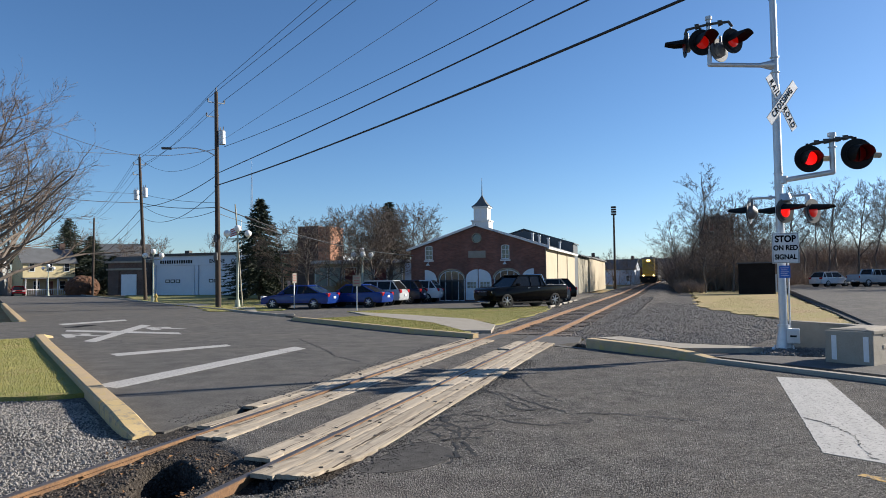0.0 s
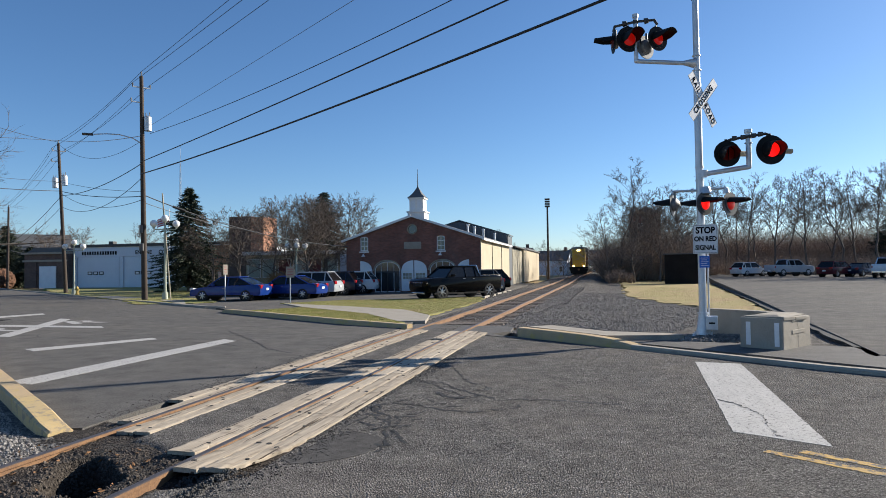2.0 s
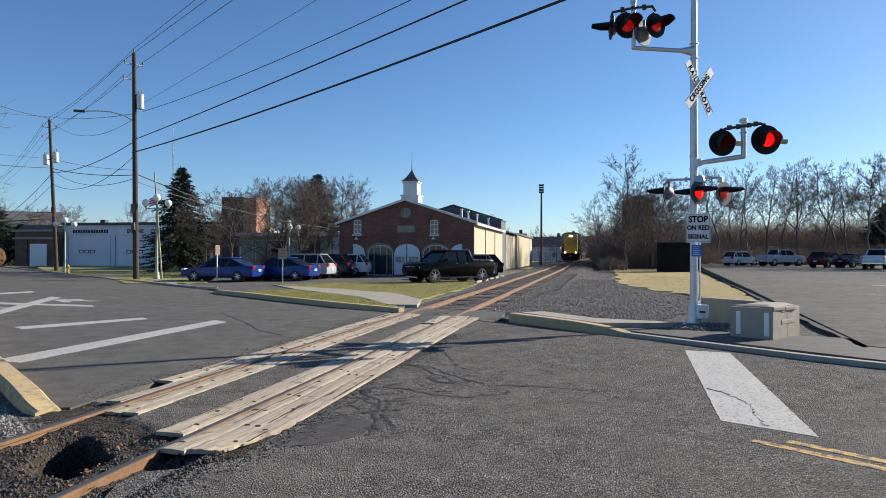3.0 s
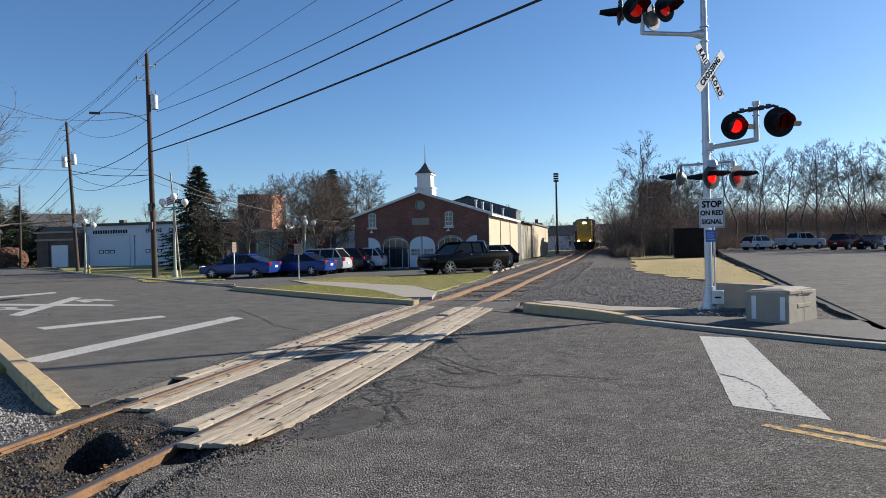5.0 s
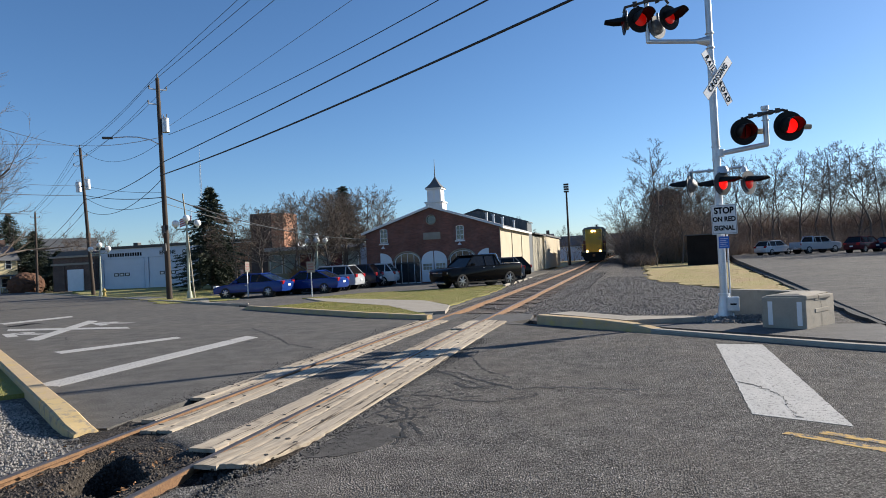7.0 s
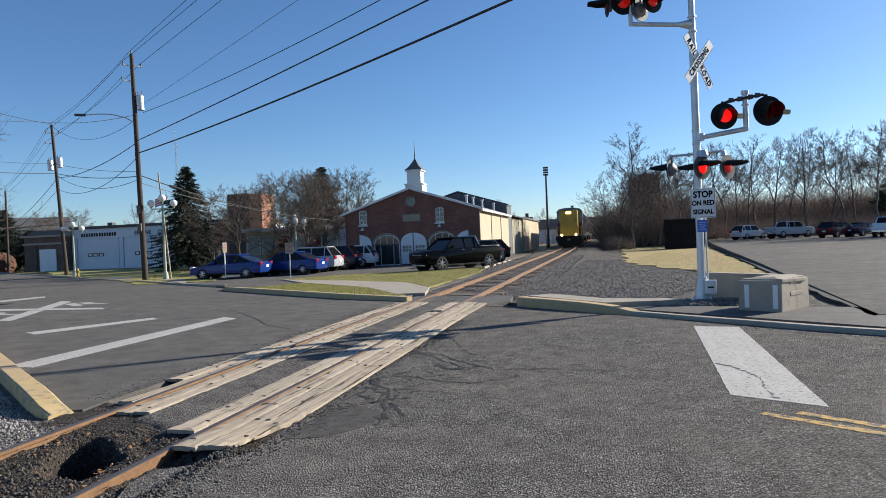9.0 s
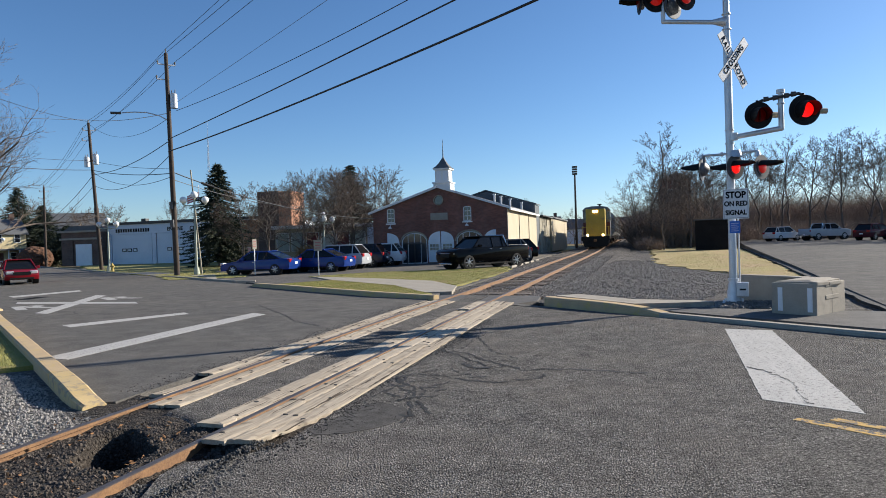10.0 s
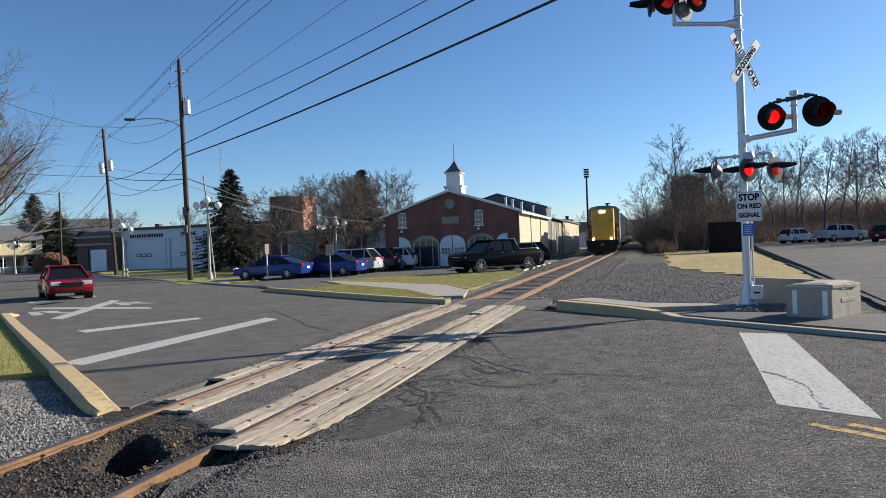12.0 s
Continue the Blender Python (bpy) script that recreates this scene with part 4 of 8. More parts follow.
b1 = concrete_block(3.545, 14.86, 53.1, 1.3, 0.85, 0.74, "chipped grey concrete barrier block with white markers")
for s in (-0.36, 0.2):
    bm = B()
    box(bm, -0.662, -0.648, s, s + 0.09, 0.14, 0.6)
    part("marker", bm, SIGN_WHITE, b1, "white vertical marker")
for z in (0.36, 0.6):
    bm = B()
    box(bm, -0.25, 0.35, -0.44, -0.42, z, z + 0.08, 0.01)
    part("band", bm, CONCRETE, b1, "pale cast band")
bm = B()
P = [(2.55, 17.6), (2.75, 17.6), (3.95, 16.35), (3.75, 16.25)]
prism(bm, P, -0.1, 0.62)
P = [(2.52, 17.65), (2.8, 17.65), (3.98, 16.33), (3.72, 16.2)]
prism(bm, P, 0.622, 0.66)
w = tagged(new("retaining_wall", mesh_of("retaining_wall", bm, CONCRETE)), "low grey concrete wall with a pale cap", "wall")
# stones round the mast foot
rng = random.Random(11)


def rock_mesh(seed, r):
    g = random.Random(seed)
    bm = B()
    bmesh.ops.create_icosphere(bm, subdivisions=1, radius=r)
    for v in bm.verts:
        v.co *= g.uniform(0.6, 1.2)
        v.co.z *= 0.7
    return bm


ROCKS = [mesh_of("rock", rock_mesh(s, 0.05), m_) for s, m_ in zip(range(6), (BALLAST, GRAVEL, BALLAST, DIRT, GRAVEL, BALLAST))]


def scatter(name, label, count, place, size, seed, cat="stones"):
    """Many loose stones in one mesh."""
    g = random.Random(seed)
    V, Fc, k = [], [], 0
    src = [([v.co.copy() for v in me.vertices], [tuple(p.vertices) for p in me.polygons]) for me in ROCKS]
    for _ in range(count):
        x, y, z = place(g)
        s, e = g.uniform(*size) / 0.05, Euler((g.uniform(0, 6), g.uniform(0, 6), g.uniform(0, 6))).to_matrix()
        vs, fs = src[g.randrange(6)]
        V += [tuple((e @ v) * s + Vector((x, y, z))) for v in vs]
        Fc += [tuple(i + k for i in f) for f in fs]
        k += len(vs)
    me = bpy.data.meshes.new(name)
    me.from_pydata(V, [], Fc)
    return me


def stuff(name, me, material, label, cat):
    me.materials.append(material)
    return tagged(new(name, me), label, cat, kind="stuff")


PEBBLE = mat("pebble", (0.42, 0.395, 0.36), (0.13, 0.12, 0.11), rough=0.9, scale=0.9, fine=30, bump=0.2)
PEBBLE_DARK = mat("pebble_dark", (0.3, 0.275, 0.25), (0.09, 0.08, 0.07), rough=0.9, scale=0.9, fine=30, bump=0.2)


def near_left(g):
    while True:
        x, y = g.uniform(-9.5, -5.2), g.uniform(2.2, 7.6)
        d = Vector((x, y)) - O
        if d.dot(N) < -0.35 and not (y > 6.2 and x > -5.9):
            return x, y, -0.015


stuff("loose_gravel", scatter("loose_gravel", "", 17000, near_left, (0.006, 0.016), 1), PEBBLE, "loose grey gravel stones beside the rail", "gravel")


def in_track(g):
    while True:
        x, y = g.choice((g.uniform(-5.05, -3.68), g.uniform(-5.05, -3.68), g.uniform(-5.7, -5.2))), g.uniform(2.0, 5.7)
        if infill_z(x, y) < dirt_z(x, y) or not -4.64 < x < -3.98:
            return x, y, dirt_z(x, y) + g.uniform(-0.002, 0.006)


def rail_shoulder(g):
    y = 2.6 + 2.6 * g.random()
    x = -3.5 + abs(g.gauss(0, 0.3))
    return x, y, max(dirt_z(x, y), 0.0 if x > -3.15 else -0.2) + g.uniform(0, 0.025) * (x < -3.0)


DIRT_STONE = mat("dirt_stone", (0.13, 0.105, 0.085), (0.04, 0.033, 0.028), rough=0.95, scale=2, fine=30, bump=0.2)
stuff("track_stones", scatter("track_stones", "", 3800, in_track, (0.004, 0.02), 2), DIRT_STONE, "dark stones and crumbs between the rails", "stones")


SHOULDER = mat("shoulder_stone", (0.13, 0.125, 0.118), (0.045, 0.043, 0.04), rough=0.9, scale=2, fine=30, bump=0.2)
stuff("shoulder_stones", scatter("shoulder_stones", "", 5200, rail_shoulder, (0.006, 0.017), 12), SHOULDER, "broken black asphalt and stones beside the rail", "stones")
LEAF = mat("dead_leaf", (0.3, 0.15, 0.06), (0.14, 0.075, 0.035), rough=0.9, scale=3, fine=20, bump=0.1)
g_ = random.Random(14)
V_, F_ = [], []
for _ in range(420):
    x_, y_, z_ = in_track(g_) if g_.random() < 0.75 else (g_.choice((-5.17, -3.66)) + g_.gauss(0, 0.05), g_.uniform(3, 5.6), -0.03)
    e_, r_ = Euler((g_.gauss(0, 0.5), g_.gauss(0, 0.5), g_.uniform(0, 6))).to_matrix(), g_.uniform(0.012, 0.035)
    k_ = len(V_)
    V_ += [tuple(Vector((x_, y_, z_ + 0.012)) + e_ @ Vector(q) * r_) for q in ((-1, 0, 0.2), (-0.2, -0.5, 0), (1, 0, 0.25), (-0.2, 0.5, 0))]
    F_ += [(k_, k_ + 1, k_ + 2), (k_, k_ + 2, k_ + 3)]
me = bpy.data.meshes.new("dead_leaves")
me.from_pydata(V_, [], F_)
stuff("dead_leaves", me, LEAF, "brown dead leaves and chips caught along the rails", "leaves")


def yard(g):
    y = 17.5 + 30 * g.random() ** 1.7
    x = g.uniform(-2.2 + 0.015 * (y - 17), min(4.5, 1.0 + (y - 16) * 0.4))
    if y < 19 and x < 1.6 and y < 18.9 - (x + 1.75) * 0.75:
        y += 2
    return x, y, -0.03


stuff("yard_stones", scatter("yard_stones", "", 9000, yard, (0.012, 0.04), 3), PEBBLE_DARK, "dark grey stones strewn over the yard", "stones")


def trackside(g):
    y = 20.5 + 35 * g.random() ** 1.5
    c = track(y)
    return c.x + g.choice((g.uniform(-2.6, -0.9), g.uniform(-0.65, 0.65), g.uniform(0.9, 2.6))), y, c.z - 0.115


stuff("ballast_stones", scatter("ballast_stones", "", 8000, trackside, (0.014, 0.04), 4), PEBBLE_DARK, "ballast stones between and beside the ties", "ballast")


def mast_foot(g):
    a, r = g.uniform(0, 6.28), g.random() ** 0.5
    return 2.75 + math.cos(a) * r * 1.25, 16.2 + math.sin(a) * r * 0.8, 0.05 + 0.06 * (1 - r)


stuff("mast_stones", scatter("mast_stones", "", 900, mast_foot, (0.025, 0.06), 6), PEBBLE_DARK, "heap of dark stones round the mast foot", "stones")


# ---- cracks, patch and hole ----
def broken_z(x, y):
    m = ease(-2.88, -2.7, x) * (1 - ease(-1.2, 0.3, x)) * ease(5.6, 6.4, y) * (1 - ease(9.2, 10.6, y))
    inside = math.hypot((x + 2.45) / 0.42, (y - 6.1) / 0.62)
    m *= ease(0.85, 1.25, inside)
    return -0.004 + m * (0.012 + 0.014 * rough(x, y, 3.2, 7) + 0.012 * abs(rough(x, y, 8, 8)))


def crack(pts, width, seed, z=0.004):
    g = random.Random(seed)
    bm = B()
    prev = None
    P = [Vector(p) for p in pts]
    for a, b in zip(P, P[1:]):
        n = max(2, int((b - a).length / 0.05))
        for i in range(n):
            c = a.lerp(b, i / n) + Vector((g.uniform(-1, 1), g.uniform(-1, 1))) * 0.028
            w = width * 2.0 * g.uniform(0.25, 1.4)
            zz = z + max(0.0, broken_z(c.x, c.y)) if -2.88 < c.x < 0.3 and 5.6 < c.y < 10.6 else z
            cur = (bm.verts.new((c.x, c.y - w, zz)), bm.verts.new((c.x + w * 0.3, c.y + w, zz)))
            if prev:
                bm.faces.new((prev[0], cur[0], cur[1], prev[1]))
            prev = cur
    return setting("crack", bm, TAR, "jagged dark crack in the asphalt", "crack")


crack([(-2.85, 9.86), (-2.55, 9.92), (-2.31, 9.77), (-2.09, 9.43), (-1.89, 9.18), (-1.7, 8.92), (-1.55, 8.84), (-1.27, 8.52), (-1.02, 8.63), (-0.71, 8.69), (-0.39, 8.65), (0.3, 8.5)], 0.017, 1)
crack([(-2.6, 8.16), (-2.38, 8.09), (-2.17, 8.05), (-1.93, 7.85), (-1.67, 7.78), (-1.45, 7.76), (-1.27, 7.92), (-1.1, 7.98), (-0.99, 8.09), (-0.96, 8.39)], 0.011, 2)
crack([(-2.47, 11.42), (-2.29, 10.87), (-2.12, 10.36), (-1.86, 9.8), (-1.69, 9.66), (-1.44, 9.27)], 0.01, 3)
crack([(-2.79, 10.09), (-2.43, 9.61), (-2.15, 9.22), (-1.9, 8.9), (-1.8, 8.73)], 0.015, 4)
crack([(-2.2, 8.97), (-1.99, 8.68), (-1.81, 8.64), (-1.7, 8.7)], 0.045, 5)
crack([(-2.71, 6.91), (-2.71, 7.16), (-2.62, 7.23), (-2.64, 7.56), (-2.75, 7.99), (-2.6, 8.16)], 0.028, 6)
crack([(-2.8, 7.98), (-2.54, 7.57), (-2.41, 7.45), (-2.27, 6.97), (-2.13, 6.44), (-2.01, 6.17)], 0.02, 7)
crack([(-2.52, 7.31), (-2.36, 7.2), (-2.32, 7.46), (-2.22, 7.21), (-2.14, 6.76), (-1.88, 6.28)], 0.013, 8)
crack([(-2.05, 6.27), (-2.04, 6.0), (-2.1, 5.9)], 0.014, 13)
crack([(-2.15, 6.77), (-2.03, 6.57), (-1.92, 6.39), (-1.88, 6.2)], 0.016, 14)
crack([(-10.4, 17.6), (-8, 14.8), (-7.2, 13.7), (-6.2, 12.9)], 0.012, 9)
crack([(1.44, 9.03), (1.57, 8.86), (1.7, 8.47), (1.76, 8.11), (1.7, 7.52), (1.7, 7.29), (1.71, 7.1)], 0.011, 10, 0.0075)
g = random.Random(77)
for k in range(26):
    c, a = Vector((-2.2 + g.gauss(0, 0.32), 7.5 + g.gauss(0, 0.75))), g.uniform(0, 3.14)
    if c.x < -2.75:
        continue
    path = [c]
    for _ in range(3):
        a += g.uniform(-0.9, 0.9)
        c = c + Vector((math.cos(a), math.sin(a))) * g.uniform(0.06, 0.18)
        path.append(c)
    if min(q.x for q in path) > -2.83:
        crack([tuple(q) for q in path], 0.012, 100 + k)
for k in range(7):
    c, a = Vector((g.uniform(-16, -7), g.uniform(10, 22))), g.uniform(0, 3.14)
    path = [c]
    for _ in range(4):
        a += g.uniform(-0.5, 0.5)
        c = c + Vector((math.cos(a), math.sin(a))) * g.uniform(0.4, 0.9)
        path.append(c)
    d = [(q - O).dot(N) for q in path]
    if min(d) > 0.3 and max(d) < 10 and max(q.x for q in path) < -5.8:
        crack([tuple(q) for q in path], 0.008, 200 + k)


def crumbs(g):
    if g.random() < 0.5:
        return -2.86 + abs(g.gauss(0, 0.16)), g.uniform(5, 14), 0.002
    if g.random() < 0.5:
        return -5.62 - abs(g.gauss(0, 0.2)), g.uniform(6.8, 17), 0.002
    return g.uniform(-4.6, -4.0), g.uniform(5.8, 16), 0.0


def broken(g):
    return -2.86 + abs(g.gauss(0, 0.5)), 7.4 + g.gauss(0, 0.9), 0.001


CRUMB = mat("asphalt_crumb", (0.11, 0.103, 0.096), (0.035, 0.033, 0.031), rough=0.95, scale=2, fine=30, bump=0.1)
stuff("asphalt_crumbs", scatter("asphalt_crumbs", "", 5000, crumbs, (0.003, 0.012), 41), CRUMB, "dark asphalt crumbs along the planks", "crumbs")
stuff("broken_asphalt", scatter("broken_asphalt", "", 1300, broken, (0.003, 0.011), 42), CRUMB, "broken asphalt grit round the cracks", "grit")
bm = B()
prism(bm, ragged([(-2.73, 5.99), (-2.75, 6.48), (-2.56, 6.72), (-2.24, 6.54), (-2.11, 6.26), (-2.13, 5.98), (-2.28, 5.71), (-2.45, 5.52), (-2.75, 5.48), (-2.86, 5.61)], 0.08, 0.03, 3), -0.01, 0.0024)
setting("patch", bm, PATCH, "smooth round asphalt repair patch", "asphalt patch")


sheet("road", -2.88, 0.3, 5.6, 10.6, 0.045, broken_z, ASPHALT, "heaved and broken asphalt beside the planks", "road")

# ---- poles and wires ----
def utility_pole(x, y, h, lean, label):
    t = thing("utility_pole", label, "utility pole", pose(x, y, 0.0, 0, lean, 0), "utility poles")
    bm = B()
    tube(bm, (0, 0, -0.2), (0, 0, h), 0.19, 0.12, 14)
    part("shaft", bm, POLE_WOOD, t, "dark creosoted wooden shaft", True)
    d = Vector((N.x, N.y, 0))
    for k, z in enumerate((h - 0.75, h - 1.75)):
        bm = B()
        a, b = Vector((0, 0, z)) - d * (0.55 + 0.1 * k), Vector((0, 0, z)) + d * (0.55 - 0.45 * k)
        tube(bm, a, b, 0.045, seg=6)
        arm = part("crossarm", bm, GALV, t, "thin grey crossarm")
        for p in (a, b):
            bm = B()
            tube(bm, p, p + Vector((0, 0, 0.13)), 0.05, 0.03, 8)
            tube(bm, p + Vector((0, 0, 0.13)), p + Vector((0, 0, 0.24)), 0.065, 0.04, 8)
            part("insulator", bm, WIRE_GREY, arm)
    bm = B()
    tube(bm, (0, 0, h), (0, 0, h + 0.3), 0.05, 0.04, 8)
    part("insulator", bm, WIRE_GREY, t)
    return t


def transformer(t, x, y, z, r=0.27, h=0.95):
    bm = B()
    tube(bm, (x, y, z), (x, y, z + h), r, seg=18)
    tube(bm, (x, y, z + h), (x, y, z + h + 0.08), r * 1.04, r * 0.7, 18)
    body = part("transformer", bm, GALV, t, "light grey drum transformer", True)
    for k in (-1, 1):
        bm = B()
        tube(bm, (x + 0.1 * k, y, z + h), (x + 0.14 * k, y, z + h + 0.32), 0.035, 0.025, 8)
        part("bushing", bm, WIRE_GREY, body)
    return body


P1 = Vector((-28.66, 38.41, 0))
P2 = Vector((-48.7, 53.96, 0))
t = utility_pole(P1.x, P1.y, 14.75, -1.0, "tall dark wooden utility pole with a drum transformer and street light")
transformer(t, 0.36, 0.1, 11.1, 0.23, 0.9)
bm = B()
bend(bm, [(-0.05, -0.05, 10.3), (-0.5, -0.35, 10.62), (-1.1, -0.8, 10.8), (-1.7, -1.2, 10.82), (-2.3, -1.65, 10.75)], 0.035, 8)
arm = part("light_arm", bm, GALV, t, "thin curved street-light arm", True)
bm = B()
box(bm, -0.42, 0.22, -0.12, 0.12, -0.07, 0.07, 0.04, pose(-2.5, -1.8, 10.73, 0, 0, 36))
part("light_head", bm, CASTING, arm, "grey cobra street-light head")
for z, w in ((3.2, 0.26), (4.4, 0.2)):
    bm = B()
    box(bm, -w / 2, w / 2, -0.3, -0.19, z, z + 0.5, 0.02)
    part("meter_box", bm, WIRE_GREY, t)
t = utility_pole(P2.x, P2.y, 14.3, -3.6, "brown wooden utility pole carrying twin drum transformers")
transformer(t, -0.85, 0.3, 10.15, 0.26, 0.9)
transformer(t, 0.75, -0.3, 10.15, 0.26, 0.9)
bm = B()
tube(bm, (-0.75, 0.3, 10.6), (0.75, -0.3, 10.6), 0.05, seg=6)
part("transformer_arm", bm, POLE_WOOD, t)
P3 = P2 + (P2 - P1) * 1.6
utility_pole(P1.x + 55 * 0.793, P1.y - 55 * 0.609, 14.4, 0, "tall dark wooden utility pole down the street")
utility_pole(P3.x, P3.y, 11.5, 0.5, "slim weathered utility pole far up the street")


def wire(a, b, sag, r=0.016, label="black overhead cable strung between poles", m=None, n=24):
    a, b = Vector(a), Vector(b)
    cu = bpy.data.curves.new("overhead_wire", "CURVE")
    cu.dimensions, cu.bevel_depth, cu.bevel_resolution = "3D", r, 1
    sp = cu.splines.new("POLY")
    sp.points.add(n)
    for i in range(n + 1):
        f = i / n
        p = a.lerp(b, f)
        sp.points[i].co = (p.x, p.y, p.z - 4 * sag * f * (1 - f), 1)
    tmp = bpy.data.objects.new("overhead_wire", cu)
    me = bpy.data.meshes.new_from_object(tmp)
    bpy.data.objects.remove(tmp)
    me.materials.clear()
    me.materials.append(m or WIRE)
    return tagged(new("overhead_wire", me), label, "wire", "overhead wires")


DIR = Vector((0.793, -0.609, 0))
PE = P1 + DIR * 55
L1 = Vector((math.sin(radians(-1.0)), 0, 0))


def at1(z, n=0.0):
    return P1 + L1 * z + Vector((N.x, N.y, 0)) * n + Vector((0, 0, z))


def at2(z, n=0.0):
    return P2 + Vector((math.sin(radians(-3.6)), 0, 0)) * z + Vector((N.x, N.y, 0)) * n + Vector((0, 0, z))


def atE(z, n=0.0):
    return PE + Vector((N.x, N.y, 0)) * n + Vector((0, 0, z))


for z, n, ze, sag, r, z2 in ((15.05, 0, 15.7, 0.05, 0.014, 14.5), (14.24, -0.55, 14.3, 0.15, 0.014, 13.8), (14.24, 0.55, 14.6, 0.1, 0.014, 13.8), (13.2, -0.65, 0, 0, 0.012, 12.7)):
    if ze:
        wire(at1(z, n), atE(ze, n), sag, r, "thin power line strung between utility poles")
    wire(at1(z, n), at2(z2, n), 0.4, r, "thin power line strung between utility poles")
    wire(at2(z2, n), P3 + Vector((0, 0, 11.5)) + Vector((N.x, N.y, 0)) * n, 0.6, r, "thin power line strung between utility poles")
wire(at1(11.6, 0.6), atE(12.7, 0.6), 0.1, 0.01, "thin grey wire between the poles", WIRE_GREY)
wire(at1(11.0, 0.5), atE(11.0, 0.5), 0.9, 0.016, "black overhead power cable")
wire(at1(9.03, -0.15), atE(9.25, -0.15), 0.2, 0.026, "thick black telephone cable between the poles")
wire(at1(8.24, -0.15), atE(8.5, -0.15), 0.5, 0.036, "thick black telephone cable between the poles")
wire(at1(6.8), at2(9.68), 0.25, 0.03, "thick black telephone cable between the poles")
wire(at1(6.6), at2(9.5), 0.9, 0.018)
wire(at1(7.1), at2(10.6), 0.2, 0.016, "thin dashed-looking spaced cable between the poles")
wire(at2(10.6), Vector((-50, 25, 11.0)), 0.8, 0.016, "thin dashed-looking spaced cable between the poles")
wire(at1(9.0), at2(9.26), 0.5, 0.026, "thick black telephone cable between the poles")
wire(at1(8.08), at2(8.2), 1.2, 0.02)
wire(at2(9.2), P3 + Vector((0, 0, 6.2)), 0.5, 0.028, "thick black telephone cable between the poles")
wire(at2(8.2), P3 + Vector((0, 0, 5.4)), 0.5, 0.02)
wire(at1(10.5), at2(14.2), 1.3, 0.014)
wire(at2(9.7), Vector((-50, 25, 10.0)), 0.8, 0.03, "thick black telephone cable between the poles")
wire(at2(14.4), Vector((-38, 20, 15.0)), 1.2, 0.02)
wire(at1(10.8), at2(14.55), 0.25, 0.024, "pale twisted service line over the street", WIRE_PALE)
wire(at2(14.55), P2 + Vector((-50, -36, 16.6)), 0.6, 0.024, "pale twisted service line over the street", WIRE_PALE)
wire(at1(6.9), (-19.2, 51.2, 3.7), 0.7, 0.035, "pale service cable to the brick hall", WIRE_GREY)
bm = B()
tube(bm, at1(6.9).lerp(Vector((-19.2, 51.2, 3.7)), 0.12) - Vector((0, 0, 0.3)), at1(6.9).lerp(Vector((-19.2, 51.2, 3.7)), 0.17) - Vector((0, 0, 0.39)), 0.085, seg=12)
tagged(new("splice_case", mesh_of("splice_case", bm, WIRE, True)), "black cable splice case hanging on the service cable", "splice case")
wire(at1(6.4), (-30.2, 62, 5.6), 0.5, 0.02, "pale service cable to the offices", WIRE_GREY)


# ---- street lamps with globes ----
LAMP_GREEN = mat("lamp_post_paint", (0.42, 0.45, 0.36), (0.3, 0.34, 0.28), rough=0.6, scale=3, bump=0.05)
GLOBE = mat("globe_glass", (0.85, 0.85, 0.83), (0.8, 0.8, 0.78), rough=0.25, bump=0)


def globe_lamp(x, y, h, globes, label):
    t = thing("street_lamp", label, "street lamp", pose(x, y, 0.0), "globe street lamps")
    bm = B()
    tube(bm, (0, 0, 0), (0, 0, 0.5), 0.2, 0.15, 12)
    tube(bm, (0, 0, 0.5), (0, 0, h - 0.9), 0.095, 0.06, 12)
    part("post", bm, LAMP_GREEN, t, "fluted pale green post", True)
    pts = [(0, 0, h - 0.5)]
    if globes > 1:
        bm = B()
        tube(bm, (-0.55, -0.35, h - 0.98), (0.55, 0.35, h - 0.98), 0.035, seg=8)
        tube(bm, (0, 0, h - 1.1), (0, 0, h - 0.62), 0.06, seg=8)
        part("arm", bm, LAMP_GREEN, t, "", True)
        pts += [(-0.58, -0.36, h - 0.85), (0.58, 0.36, h - 0.85)]
        if globes > 3:
            pts += [(-0.3, 0.55, h - 0.85), (0.3, -0.55, h - 0.85)]
    for p in pts:
        bm = B()
        bmesh.ops.create_uvsphere(bm, u_segments=20, v_segments=12, radius=0.235, matrix=Matrix.Translation((p[0], p[1], p[2] + 0.24)))
        g = part("globe", bm, GLOBE, t, "white opal glass globe", True)
        bm = B()
        tube(bm, (p[0], p[1], p[2] - 0.1), (p[0], p[1], p[2] + 0.05), 0.05, 0.11, 10)
        part("collar", bm, LAMP_GREEN, g)
    return t


globe_lamp(-27.5, 38.9, 5.6, 3, "pale green street lamp with three white globes")
globe_lamp(-43.2, 48.75, 4.75, 3, "green street lamp with white globes before the firehouse")
globe_lamp(-23.2, 49.6, 4.4, 5, "street lamp with a cluster of white globes at the lot")
globe_lamp(-84.5, 74.5, 4.6, 3, "distant street lamp with three white globes")
bm = B()
tube(bm, (-27.1, 38.9, 0), (-27.7, 38.9, 7.0), 0.05, 0.045, 10)
tagged(new("guy_pole", mesh_of("guy_pole", bm, BLOCKWALL, True)), "slim grey steel pole beside the street lamp", "pole")
bm = B()
tube(bm, (-50.5, 74.3, 0), (-49.0, 74.3, 5.2), 0.05, 0.05, 8)
tagged(new("leaning_pole", mesh_of("leaning_pole", bm, TRIM, True)), "thin white leaning marker pole on the lawn", "pole")
t = thing("floodlight_mast", "tall dark floodlight mast beyond the sheds", "floodlight mast", pose(-6.9, 104.8, 0))
bm = B()
